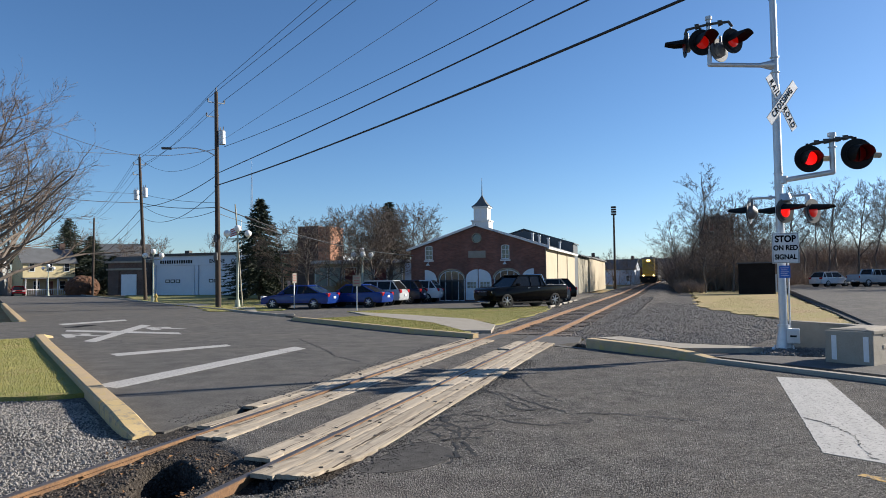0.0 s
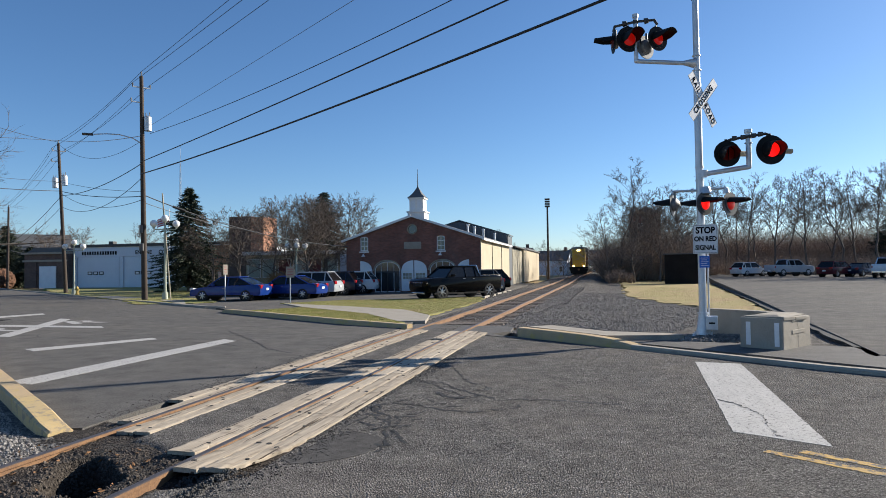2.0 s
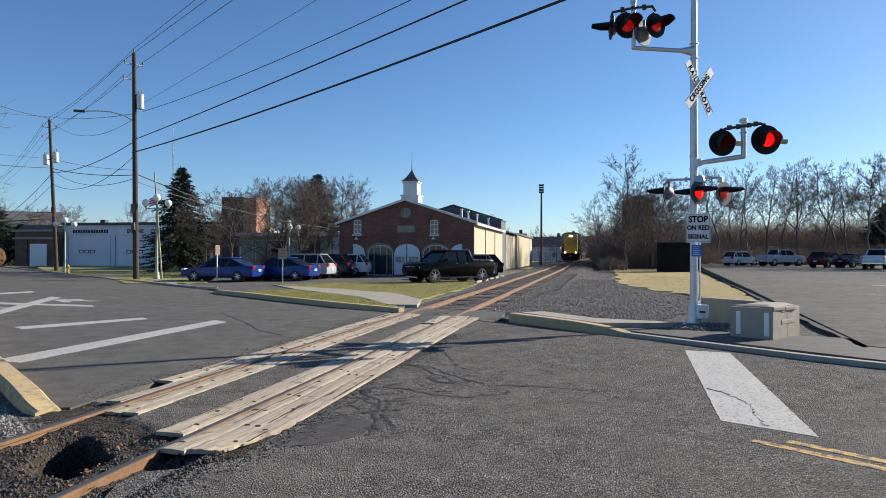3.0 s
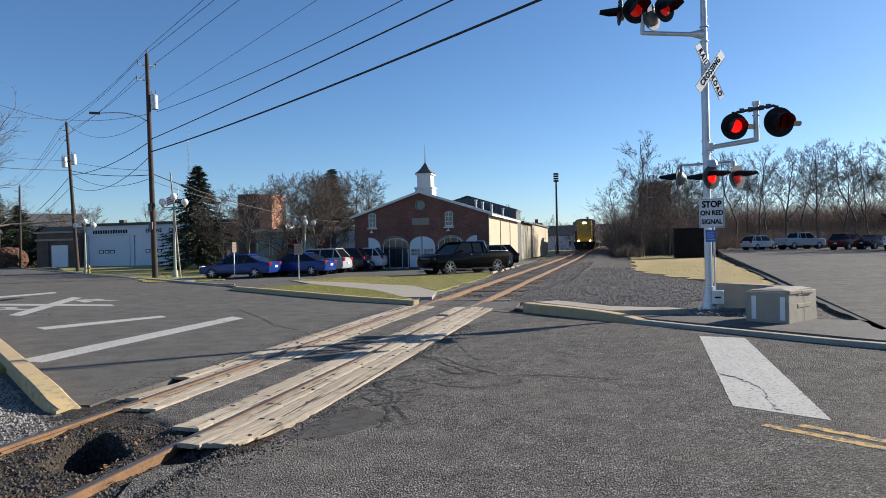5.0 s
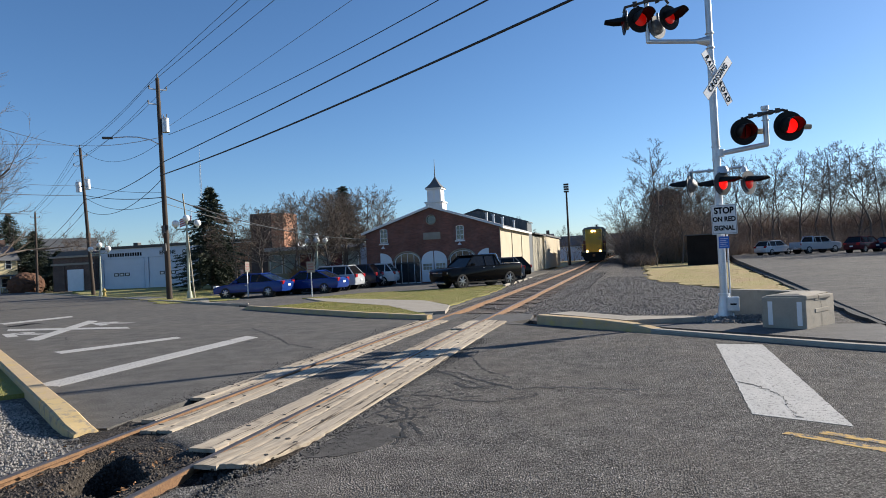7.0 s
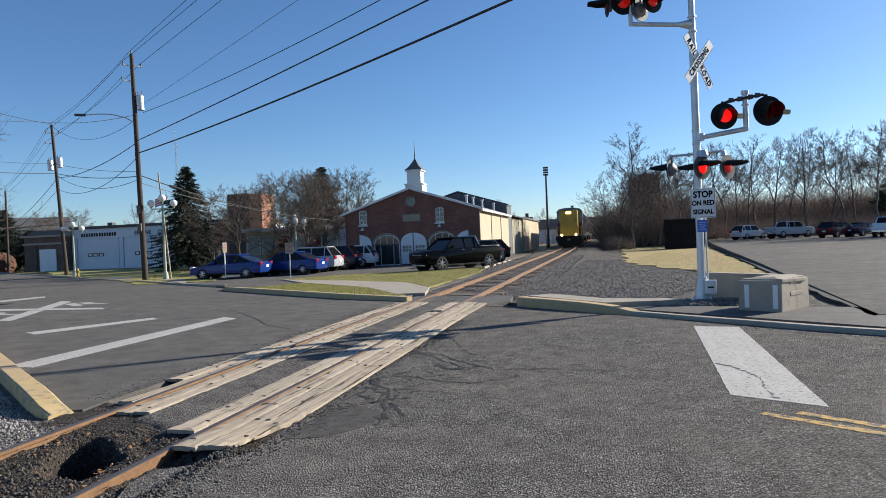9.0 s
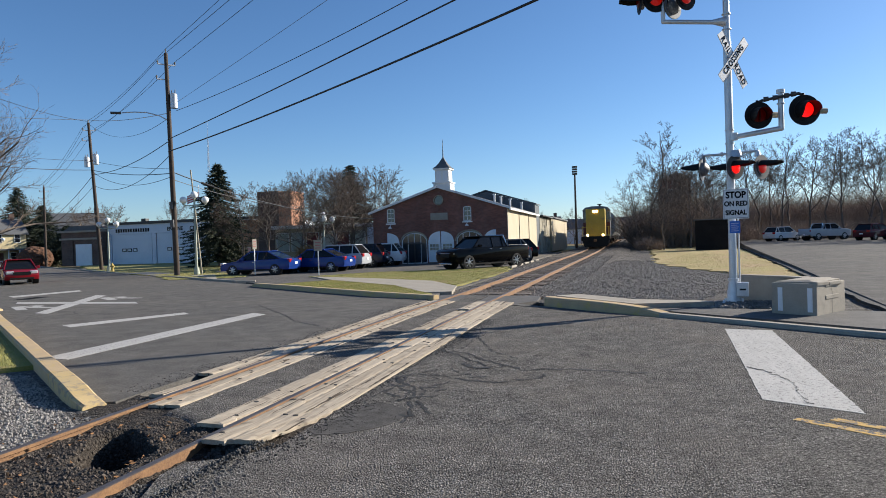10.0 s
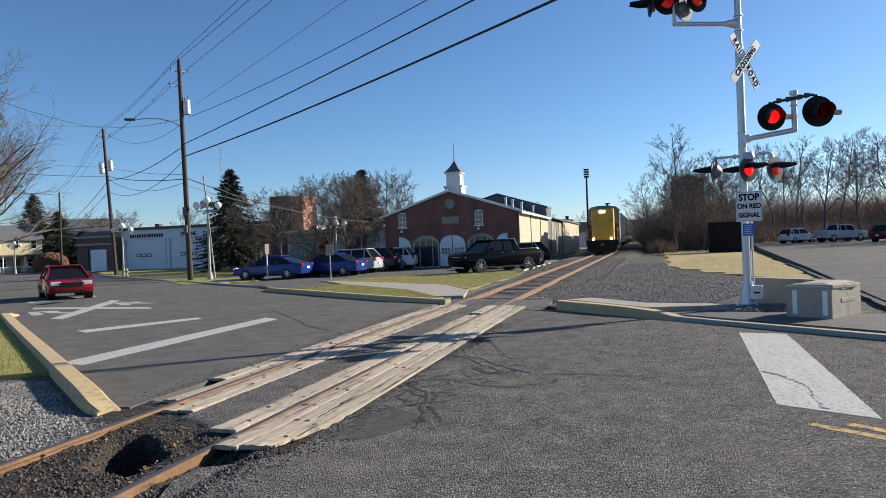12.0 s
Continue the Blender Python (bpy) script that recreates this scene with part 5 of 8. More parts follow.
tube(bm, (0, 0, 0), (0, 0, 11.4), 0.2, 0.13, 10)
part("pole", bm, POLE_WOOD, t)
for k in range(4):
    bm = B()
    box(bm, -0.38, 0.38, -0.25, 0.25, 11.25 + 0.36 * k, 11.5 + 0.36 * k, 0.03)
    part("floodlight", bm, POLE_WOOD, t)


TAIL_RED = mat("sign_red", (0.4, 0.12, 0.12), rough=0.6, bump=0)


def road_sign(x, y, h, w, hh, label, rz, z=0.05):
    t = thing("road_sign", label, "sign", pose(x, y, z, 0, 0, rz), "signs by the lot")
    bm = B()
    box(bm, -0.025, 0.025, -0.02, 0.02, 0, h)
    part("post", bm, GALV, t, "thin metal post")
    bm = B()
    box(bm, -w / 2, w / 2, -0.032, -0.022, h - hh, h, 0.0)
    b = part("board", bm, CONCRETE, t, "pale board with unreadable lines")
    for k in range(3):
        bm = B()
        box(bm, -w * 0.35, w * 0.35, -0.036, -0.033, h - hh * (0.28 + 0.25 * k), h - hh * (0.2 + 0.25 * k))
        part("text_bar", bm, TAIL_RED, b)


road_sign(-21.6, 36.3, 2.15, 0.3, 0.6, "thin white sign seen edge-on beside the blue car", 68)
road_sign(-16.2, 33.8, 1.95, 0.45, 0.6, "white parking sign with red lines on a post", 12)
road_sign(-24.5, 40.5, 1.7, 0.2, 0.4, "small pale sign post by the spruce", 40)

# hydrant and drain
HYD = mat("hydrant_yellow", (0.5, 0.36, 0.08), (0.36, 0.26, 0.08), rough=0.6, scale=5, bump=0.1)
t = thing("fire_hydrant", "small yellow fire hydrant beside the street lamp", "hydrant", pose(-42.5, 48.3, 0.05))
bm = B()
tube(bm, (0, 0, 0), (0, 0, 0.1), 0.17, 0.16, 14)
tube(bm, (0, 0, 0.1), (0, 0, 0.55), 0.11, seg=14)
tube(bm, (0, 0, 0.55), (0, 0, 0.72), 0.14, 0.04, 14)
part("barrel", bm, HYD, t, "", True)
for s in (-1, 1):
    bm = B()
    tube(bm, (s * 0.08, 0, 0.42), (s * 0.2, 0, 0.42), 0.06, seg=10)
    part("outlet", bm, HYD, t)
t = thing("storm_drain", "dark iron storm drain grate by the kerb", "drain", pose(-22.2, 21.0, 0.0, 0, 0, 100))
bm = B()
box(bm, -0.65, 0.65, -0.32, 0.32, -0.05, 0.004)
part("frame", bm, TAR, t)
for k in range(9):
    bm = B()
    box(bm, -0.56 + 0.135 * k, -0.51 + 0.135 * k, -0.26, 0.26, 0.0, 0.014)
    part("bar", bm, TAR, t)


# ---- the brick hall ----
def brick_mat(name, a, b, mortar, scale=4.6):
    m = bpy.data.materials.new(name)
    m.use_nodes = True
    n, l = m.node_tree.nodes, m.node_tree.links
    p = n["Principled BSDF"]
    tc, sep, add, comb = n.new("ShaderNodeTexCoord"), n.new("ShaderNodeSeparateXYZ"), n.new("ShaderNodeMath"), n.new("ShaderNodeCombineXYZ")
    l.new(tc.outputs["Object"], sep.inputs[0])
    l.new(sep.outputs[0], add.inputs[0])
    l.new(sep.outputs[1], add.inputs[1])
    l.new(add.outputs[0], comb.inputs[0])
    l.new(sep.outputs[2], comb.inputs[1])
    br = n.new("ShaderNodeTexBrick")
    br.inputs["Color1"].default_value, br.inputs["Color2"].default_value, br.inputs["Mortar"].default_value = (*a, 1), (*b, 1), (*mortar, 1)
    br.inputs["Scale"].default_value, br.inputs["Mortar Size"].default_value = scale, 0.018
    br.inputs["Brick Width"].default_value, br.inputs["Row Height"].default_value = 1.0, 0.36
    l.new(comb.outputs[0], br.inputs["Vector"])
    no = n.new("ShaderNodeTexNoise")
    no.inputs["Scale"].default_value, no.inputs["Detail"].default_value = 0.9, 8
    l.new(tc.outputs["Object"], no.inputs["Vector"])
    mr = n.new("ShaderNodeMapRange")
    mr.inputs[1].default_value, mr.inputs[2].default_value, mr.inputs[3].default_value, mr.inputs[4].default_value = 0.3, 0.7, 0.75, 1.2
    l.new(no.outputs[0], mr.inputs[0])
    mx = n.new("ShaderNodeMix")
    mx.data_type, mx.blend_type = "RGBA", "MULTIPLY"
    mx.inputs["Factor"].default_value = 1
    l.new(br.outputs[0], mx.inputs["A"])
    l.new(mr.outputs[0], mx.inputs["B"])
    l.new(mx.outputs["Result"], p.inputs["Base Color"])
    p.inputs["Roughness"].default_value = 0.9
    bp = n.new("ShaderNodeBump")
    bp.invert = True
    bp.inputs["Strength"].default_value, bp.inputs["Distance"].default_value = 0.6, 0.01
    l.new(br.outputs["Fac"], bp.inputs["Height"])
    l.new(bp.outputs[0], p.inputs["Normal"])
    return m


BRICK = brick_mat("brick_red", (0.25, 0.105, 0.075), (0.165, 0.07, 0.052), (0.2, 0.16, 0.14))
BRICK_DARK = brick_mat("brick_brown", (0.15, 0.09, 0.07), (0.1, 0.066, 0.052), (0.15, 0.13, 0.12))
BRICK_LIGHT = brick_mat("brick_orange", (0.5, 0.25, 0.15), (0.32, 0.15, 0.09), (0.3, 0.25, 0.2))


def arch_outline(x0, x1, z0, z1, rise, n=12):
    """Door outline (x, z) with a segmental head."""
    pts = [(x0, z0), (x1, z0)]
    c, h = (x0 + x1) / 2, (x1 - x0) / 2
    for i in range(n + 1):
        a = math.pi * i / n
        pts.append((c + h * math.cos(a), z1 - rise + rise * math.sin(a)))
    return pts


def window(parent, x0, x1, z0, z1, y, rise=0.15, frame_m=None, bars=(1, 2), name="window"):
    """A framed pane set in a wall that faces -y."""
    bm = B()
    upright(bm, arch_outline(x0, x1, z0, z1, rise), y - 0.05, y + 0.06)
    me = mesh_of(name, bm, frame_m or TRIM)
    inner = B()
    upright(inner, arch_outline(x0 + 0.07, x1 - 0.07, z0 + 0.07, z1 - 0.07, max(rise - 0.05, 0.02)), y - 0.2, y + 0.2)
    ob = new(name, cut(me, [inner], name))
    ob.parent = parent
    bm = B()
    upright(bm, arch_outline(x0 + 0.06, x1 - 0.06, z0 + 0.06, z1 - 0.06, max(rise - 0.04, 0.02)), y + 0.0, y + 0.02)
    part("pane", bm, GLASS, ob, "dark reflecting glass")
    bm = B()
    for i in range(1, bars[0] + 1):
        x = x0 + (x1 - x0) * i / (bars[0] + 1)
        box(bm, x - 0.02, x + 0.02, y - 0.03, y + 0.0, z0 + 0.06, z1 - 0.07)
    for i in range(1, bars[1] + 1):
        z = z0 + (z1 - z0) * i / (bars[1] + 1)
        box(bm, x0 + 0.06, x1 - 0.06, y - 0.031, y + 0.0, z - 0.02, z + 0.02)
    part("glazing_bar", bm, frame_m or TRIM, ob)
    return ob


FY = 51.0
hall = thing("brick_hall", "red brick hall with arched doors, gable roof and white cupola", "building", Matrix())
EZ, PZ, XL, XR, XM = 4.12, 5.9, -19.5, -8.55, -14.0
bm = B()
upright(bm, [(XL, 0), (XR, 0), (XR, EZ), (XM, PZ), (XL, EZ)], FY, FY + 0.35)
cs = []
for x0, x1, z0, z1, r in ((-17.15, -15.0, -0.1, 2.47, 0.75), (-12.62, -10.5, -0.1, 2.5, 0.75), (-18.3, -17.65, 3.3, 4.45, 0.12), (-12.0, -11.35, 3.25, 4.4, 0.12)):
    c = B()
    upright(c, arch_outline(x0, x1, z0, z1, r), FY - 0.3, FY + 0.6)
    cs.append(c)
c = B()
tube(c, (-13.97, FY - 0.3, 4.95), (-13.97, FY + 0.6, 4.95), 0.36, seg=24)
cs.append(c)
me = cut(mesh_of("front_wall", bm, BRICK), cs, "front_wall")
ob = new("front_wall", me)
ob.parent = hall
tagged(ob, "red brick gable wall with arched openings")
bm = B()
box(bm, XR - 0.3, XR, FY + 0.351, 69, 0, EZ - 0.05)
box(bm, XR - 0.02, XR + 0.05, 51.0, 51.3, 0, EZ - 0.05)
part("side_wall", bm, STUCCO, hall, "cream stucco side wall")
for y in (57, 63):
    bm = B()
    box(bm, XR, XR + 0.06, y, y + 0.1, 0, EZ - 0.06)
    part("drainpipe", bm, BLOCKWALL, hall)
bm = B()
box(bm, XL, XL + 0.3, FY + 0.351, 69, 0, EZ - 0.05)
box(bm, XL + 0.3, XR - 0.3, 68.7, 69, 0, EZ)
part("rear_wall", bm, BRICK, hall)


def gable_roof(parent, x0, xm, x1, y0, y1, ez, pz, over=0.25, th=0.14, material=None, name="roof"):
    bm = B()
    s0, s1 = (pz - ez) / (xm - x0), (pz - ez) / (x1 - xm)
    pts = [(x0 - over, ez - over * s0), (xm, pz), (x1 + over, ez - over * s1), (x1 + over, ez - over * s1 + th), (xm, pz + th), (x0 - over, ez - over * s0 + th)]
    upright(bm, pts, y0, y1)
    return part(name, bm, material or ROOF, parent, "grey shingled gable roof")


roof = gable_roof(hall, XL, XM, XR, FY - 0.15, 69.2, EZ + 0.01, PZ + 0.02)
bm = B()
for a, b in (((XL - 0.3, EZ - 0.1), (XM, PZ + 0.02)), ((XM, PZ + 0.02), (XR + 0.3, EZ - 0.1))):
    d = Vector((b[0] - a[0], b[1] - a[1])).normalized()
    nrm = Vector((-d.y, d.x)) * 0.17
    upright(bm, [a, b, (b[0] + nrm.x, b[1] + nrm.y), (a[0] + nrm.x, a[1] + nrm.y)], FY - 0.24, FY - 0.155)
part("bargeboard", bm, TRIM, roof, "white painted gable board")
bm = B()
box(bm, XR + 0.2, XR + 0.34, FY - 0.2, 69.2, EZ - 0.16, EZ + 0.0)
part("gutter", bm, TRIM, roof, "white gutter")
window(hall, -18.3, -17.65, 3.3, 4.45, FY + 0.08, 0.12)
window(hall, -12.0, -11.35, 3.25, 4.4, FY + 0.08, 0.12)
for x0, x1, z in ((-18.38, -17.57, 3.22), (-12.08, -11.27, 3.17)):
    bm = B()
    box(bm, x0, x1, FY - 0.08, FY + 0.05, z - 0.05, z + 0.05)
    part("sill", bm, TRIM, hall, "white window sill")
bm = B()
tube(bm, (-13.97, FY + 0.05, 4.95), (-13.97, FY + 0.08, 4.95), 0.355, seg=24)
rw = part("round_window", bm, GLASS, hall, "round gable window")
bm = B()
for i in range(24):
    a0, a1 = 2 * math.pi * i / 24, 2 * math.pi * (i + 1) / 24
    tube(bm, (-13.97 + 0.37 * math.cos(a0), FY - 0.02, 4.95 + 0.37 * math.sin(a0)), (-13.97 + 0.37 * math.cos(a1), FY - 0.02, 4.95 + 0.37 * math.sin(a1)), 0.045, seg=6)
part("rim", bm, BLOCKWALL, rw)
bm = B()
box(bm, -14.65, -13.25, FY - 0.05, FY - 0.002, 3.4, 3.95, 0.01)
part("plaque", bm, CONCRETE, hall, "blank grey stone plaque")
for x in (-17.98, -11.68):
    bm = B()
    tube(bm, (x, FY - 0.25, 2.85), (x, FY - 0.25, 3.02), 0.17, 0.05, 10)
    tube(bm, (x, FY - 0.25, 3.02), (x, FY - 0.02, 3.12), 0.025, seg=6)
    part("wall_lamp", bm, TRIM, hall, "white gooseneck wall lamp", True)
# arched glazed doors
for x0, x1 in ((-17.15, -15.0), (-12.62, -10.5)):
    d = window(hall, x0 + 0.01, x1 - 0.01, 0.0, 2.45, FY + 0.12, 0.73, DOOR_WHITE, (3, 0), "entrance_door")
    bm = B()
    box(bm, x0 + 0.1, x1 - 0.1, FY + 0.06, FY + 0.14, 1.55, 1.66)
    for x in ((x0 + x1) / 2 - 0.62, (x0 + x1) / 2, (x0 + x1) / 2 + 0.62):
        box(bm, x - 0.045, x + 0.045, FY + 0.07, FY + 0.14, 0, 1.55)
    part("mullion", bm, FRAME_DARK, d, "dark door frame")
    bm = B()
    c, h = (x0 + x1) / 2, (x1 - x0) / 2
    for i in range(12):
        a0, a1 = math.pi * i / 12, math.pi * (i + 1) / 12
        tube(bm, (c + (h + 0.04) * math.cos(a0), FY - 0.02, 1.72 + 0.8 * math.sin(a0)), (c + (h + 0.04) * math.cos(a1), FY - 0.02, 1.72 + 0.8 * math.sin(a1)), 0.05, seg=6)
    part("arch_trim", bm, BLOCKWALL, d)
# white arched shutter leaves, folded back on the wall
for x0, x1, rightward in ((-18.3, -17.3, True), (-14.88, -13.9, False), (-13.82, -12.8, True), (-10.4, -9.45, False)):
    n, pts = 10, [(x0, 0.08), (x1, 0.08)]
    hi_, lo_ = 2.5, 1.75
    for i in range(n + 1):
        f = i / n
        x = x1 + (x0 - x1) * f
        k = f if rightward else 1 - f
        pts.append((x, lo_ + (hi_ - lo_) * math.sqrt(max(0.0, 1 - (1 - k) ** 2))))
    bm = B()
    upright(bm, pts, FY - 0.09, FY - 0.02)
    s = part("shutter_door", bm, DOOR_WHITE, hall, "white arched door leaf folded back")
    bm = B()
    for i in range(3):
        for j in range(2):
            w = (x1 - x0 - 0.24) / 3
            box(bm, x0 + 0.12 + i * w + 0.02, x0 + 0.12 + (i + 1) * w - 0.02, FY - 0.105, FY - 0.091, 1.02 + j * 0.26, 1.24 + j * 0.26)
    part("pane", bm, BLOCKWALL, s, "small panes with drawn blinds")
    bm = B()
    for z in (0.18, 0.88, 1.6):
        box(bm, x0 + 0.05, x1 - 0.05, FY - 0.1, FY - 0.09, z, z + 0.05)
    part("rail", bm, TRIM, s)
# cupola
cx, cy = -13.9, 52.6
bm = B()
box(bm, cx - 0.7, cx + 0.7, cy - 0.7, cy + 0.7, 5.2, 6.35, 0.02)
cup = part("cupola", bm, TRIM, hall, "white wooden cupola with a spire")
bm = B()
box(bm, cx - 0.77, cx + 0.77, cy - 0.77, cy + 0.77, 6.35, 6.47, 0.02)
box(bm, cx - 0.57, cx + 0.57, cy - 0.57, cy + 0.57, 6.47, 7.45, 0.02)
box(bm, cx - 0.68, cx + 0.68, cy - 0.68, cy + 0.68, 7.45, 7.58, 0.02)
part("lantern", bm, TRIM, cup)
for s in (-0.27, 0.27):
    bm = B()
    box(bm, cx + s - 0.18, cx + s + 0.18, cy - 0.582, cy - 0.572, 6.6, 7.35)
    part("louvre", bm, DOOR_WHITE, cup)
bm = B()
rings = []
for z, w in ((7.58, 0.72), (7.72, 0.54), (7.95, 0.35), (8.25, 0.17), (8.5, 0.04)):
    rings.append([bm.verts.new((cx + a * w, cy + b * w, z)) for a, b in ((-1, -1), (1, -1), (1, 1), (-1, 1))])
for a, b in zip(rings, rings[1:]):
    for i in range(4):
        bm.faces.new((a[i], a[(i + 1) % 4], b[(i + 1) % 4], b[i]))
bm.faces.new(rings[-1])
bm.faces.new(rings[0][::-1])
part("cupola_roof", bm, ROOF, cup, "flared grey cupola roof")
bm = B()
tube(bm, (cx, cy, 8.45), (cx, cy, 9.95), 0.05, 0.012, 8)
part("spire", bm, FRAME_DARK, cup, "thin metal spire")
# rear raised hall and the sheds along the track
METAL_ROOF = mat("metal_roof", (0.1, 0.115, 0.125), (0.07, 0.08, 0.09), rough=0.6, scale=0.5, fine=5, bump=0.1)
for y, x in ((58.5, -10.9), (59.6, -10.5), (61.5, -10.0), (66, -9.6)):
    bm = B()
    z = PZ - (x - XM) * (PZ - EZ) / (XR - XM)
    tube(bm, (x, y, z - 0.2), (x, y, z + 0.75), 0.1, seg=10)
    tube(bm, (x, y, z + 0.75), (x, y, z + 0.85), 0.15, seg=10)
    part("vent", bm, GALV, roof, "grey roof vent pipe", True)
rear = thing("rear_hall", "taller rear hall with a dark metal gable", "building", Matrix())
bm = B()
upright(bm, [(-19.3, 0), (-8.7, 0), (-8.7, 5.2), (-13.8, 6.8), (-19.3, 5.2)], 69.3, 73)
part("wall", bm, METAL_ROOF, rear, "dark metal-clad wall")
r = gable_roof(rear, -19.3, -13.8, -8.7, 69.25, 73.2, 5.25, 6.85, 0.12, 0.12, METAL_ROOF)
for k in range(24):
    x0 = -19.2 + k * 0.435
    top_ = 5.2 + 1.55 * (1 - abs(x0 + 0.2 + 13.85) / 5.35)
    bm = B()
    box(bm, x0, x0 + 0.41, 69.2, 69.24, 4.3, top_)
    part("gable_panel", bm, METAL_ROOF, r, "dark metal gable panel")
sh = thing("plank_shed", "weathered vertical-board shed beside the track", "building", Matrix())
bm = B()
box(bm, -18, -8.85, 73.3, 84.2, 0, 3.95)
part("wall", bm, BLOCKWALL, sh)
bm = B()
box(bm, -18.2, -8.35, 73.25, 84.3, 4.12, 4.25)
part("roof", bm, ROOF, sh)
rng = random.Random(3)
for k in range(17):
    bm = B()
    y = 69.4 + k * 0.86
    box(bm, -8.88, -8.8 + rng.uniform(0, 0.05), y, y + 0.8, 0, 4.0 + rng.uniform(-0.05, 0.1))
    part("board", bm, BLOCKWALL, sh)
sh = thing("stucco_shed", "plain cream stucco shed at the end of the row", "building", Matrix())
bm = B()
box(bm, -18, -8.6, 84.4, 108, 0, 4.2)
part("wall", bm, STUCCO, sh)
bm = B()
box(bm, -18.2, -8.4, 84.35, 108.2, 4.202, 4.4)
part("roof", bm, ROOF, sh)


# ---- the firehouse and its neighbours ----
PANEL = mat("white_panel", (0.6, 0.66, 0.74), (0.52, 0.58, 0.66), rough=0.6, scale=0.5, fine=8, bump=0.05)
PANEL_D = mat("overhead_door", (0.62, 0.68, 0.75), (0.54, 0.6, 0.68), rough=0.55, scale=0.5, fine=8, bump=0.05)
fh = thing("firehouse", "long white firehouse with overhead doors and black lettering", "building", Matrix())
FH = 75.5
bm = B()
box(bm, -66.9, -42.5, FH, FH + 14, 0, 5.3)
part("wall", bm, PANEL, fh, "white painted wall")
bm = B()
box(bm, -67.2, -42.2, FH - 0.25, FH + 14.2, 5.3, 5.65)
part("roof", bm, FRAME_DARK, fh, "dark flat roof edge")
bm = B()
box(bm, -62.0, -61.3, FH + 0.5, FH + 1.2, 5.65, 6.05, 0.03)
part("roof_vent", bm, FRAME_DARK, fh)
for x0, x1 in ((-66.2, -60.5), (-59.2, -53.4), (-52.1, -46.3)):
    for a_, b_ in ((x0 - 0.62, x0 - 0.05), (x1 + 0.05, x1 + 0.62)):
        bm = B()
        box(bm, a_, b_, FH - 0.2, FH - 0.01, 0, 4.0)
        part("pilaster", bm, PANEL, fh)
    bm = B()
    box(bm, x0, x1, FH - 0.06, FH - 0.01, 0.0, 3.95)
    d = part("overhead_door", bm, PANEL_D, fh, "white sectional overhead door")
    for k in range(5):
        bm = B()
        box(bm, x0 + 0.04, x1 - 0.04, FH - 0.085, FH - 0.062, 0.05 + k * 0.79, 0.78 + k * 0.79, 0.008)
        part("panel", bm, PANEL_D, d)
    for k in range(3):
        c = (x0 + x1) / 2 - 0.95 + k * 0.85
        bm = B()
        box(bm, c - 0.36, c + 0.36, FH - 0.12, FH - 0.086, 1.68, 2.12, 0.02)
        w_ = part("window_frame", bm, FRAME_DARK, d)
        bm = B()
        box(bm, c - 0.22, c + 0.22, FH - 0.128, FH - 0.121, 1.78, 2.02)
        # matt white trim stands for the reflection in the glass
        part("pane", bm, TRIM, w_, "door window, its pale reflection painted white")
bm = B()
box(bm, -66.8, -42.6, FH - 0.16, FH - 0.008, 4.02, 4.98, 0.02)
band = part("sign_band", bm, PANEL, fh, "white fascia band with black lettering")
x = -65.5
for word in (7, 7):
    for k in range(word):
        bm = B()
        box(bm, x, x + 0.26, FH - 0.19, FH - 0.162, 4.28, 4.74)
        part("text_bar", bm, BLACK, band, "black letter bar")
        x += 0.38
    x += 0.05
for word, x in (("ENGINE", -56.3), ("CO.", -53.5)):
    lettering("letters", word, 0.68, pose(x, FH - 0.18, 4.5, 90, 0, 0), BLACK, band, "black capital letters")
ann = thing("brick_annex", "small brown brick annex with a white door", "building", pose(1.75, 0, 0))
bm = B()
box(bm, -75.4, -68.75, 74.5, 84, 0, 4.5)
part("wall", bm, BRICK_DARK, ann)
bm = B()
box(bm, -75.7, -68.7, 74.2, 84, 4.5, 4.75)
box(bm, -75.6, -68.72, 74.35, 74.49, 3.5, 3.75)
part("cornice", bm, CONCRETE, ann)
bm = B()
upright(bm, [(-75.5, 4.75), (-68.8, 4.75), (-69.8, 5.4), (-74.4, 5.4)], 75, 83)
part("roof", bm, ROOF, ann)
bm = B()
box(bm, -73.0, -70.4, 74.42, 74.49, 0, 2.9)
d = part("garage_door", bm, DOOR_WHITE, ann, "white garage door")
bm = B()
for k in range(4):
    box(bm, -72.95, -70.45, 74.4, 74.419, 0.05 + 0.7 * k, 0.7 + 0.7 * k)
part("panel", bm, DOOR_WHITE, d)

for xa, xb in ((-75.2, -73.4), (-70.1, -68.9)):
    bm = B()
    box(bm, xa, xb, 74.36, 74.48, 0, 3.4)
    part("pier", bm, BRICK_DARK, ann)
SIDING = mat("siding", (0.32, 0.33, 0.32), (0.24, 0.25, 0.25), rough=0.8, scale=1, fine=9, bump=0.1)
SIDING_Y = mat("siding_yellow", (0.62, 0.52, 0.3), (0.52, 0.43, 0.25), rough=0.8, scale=1, fine=9, bump=0.1)


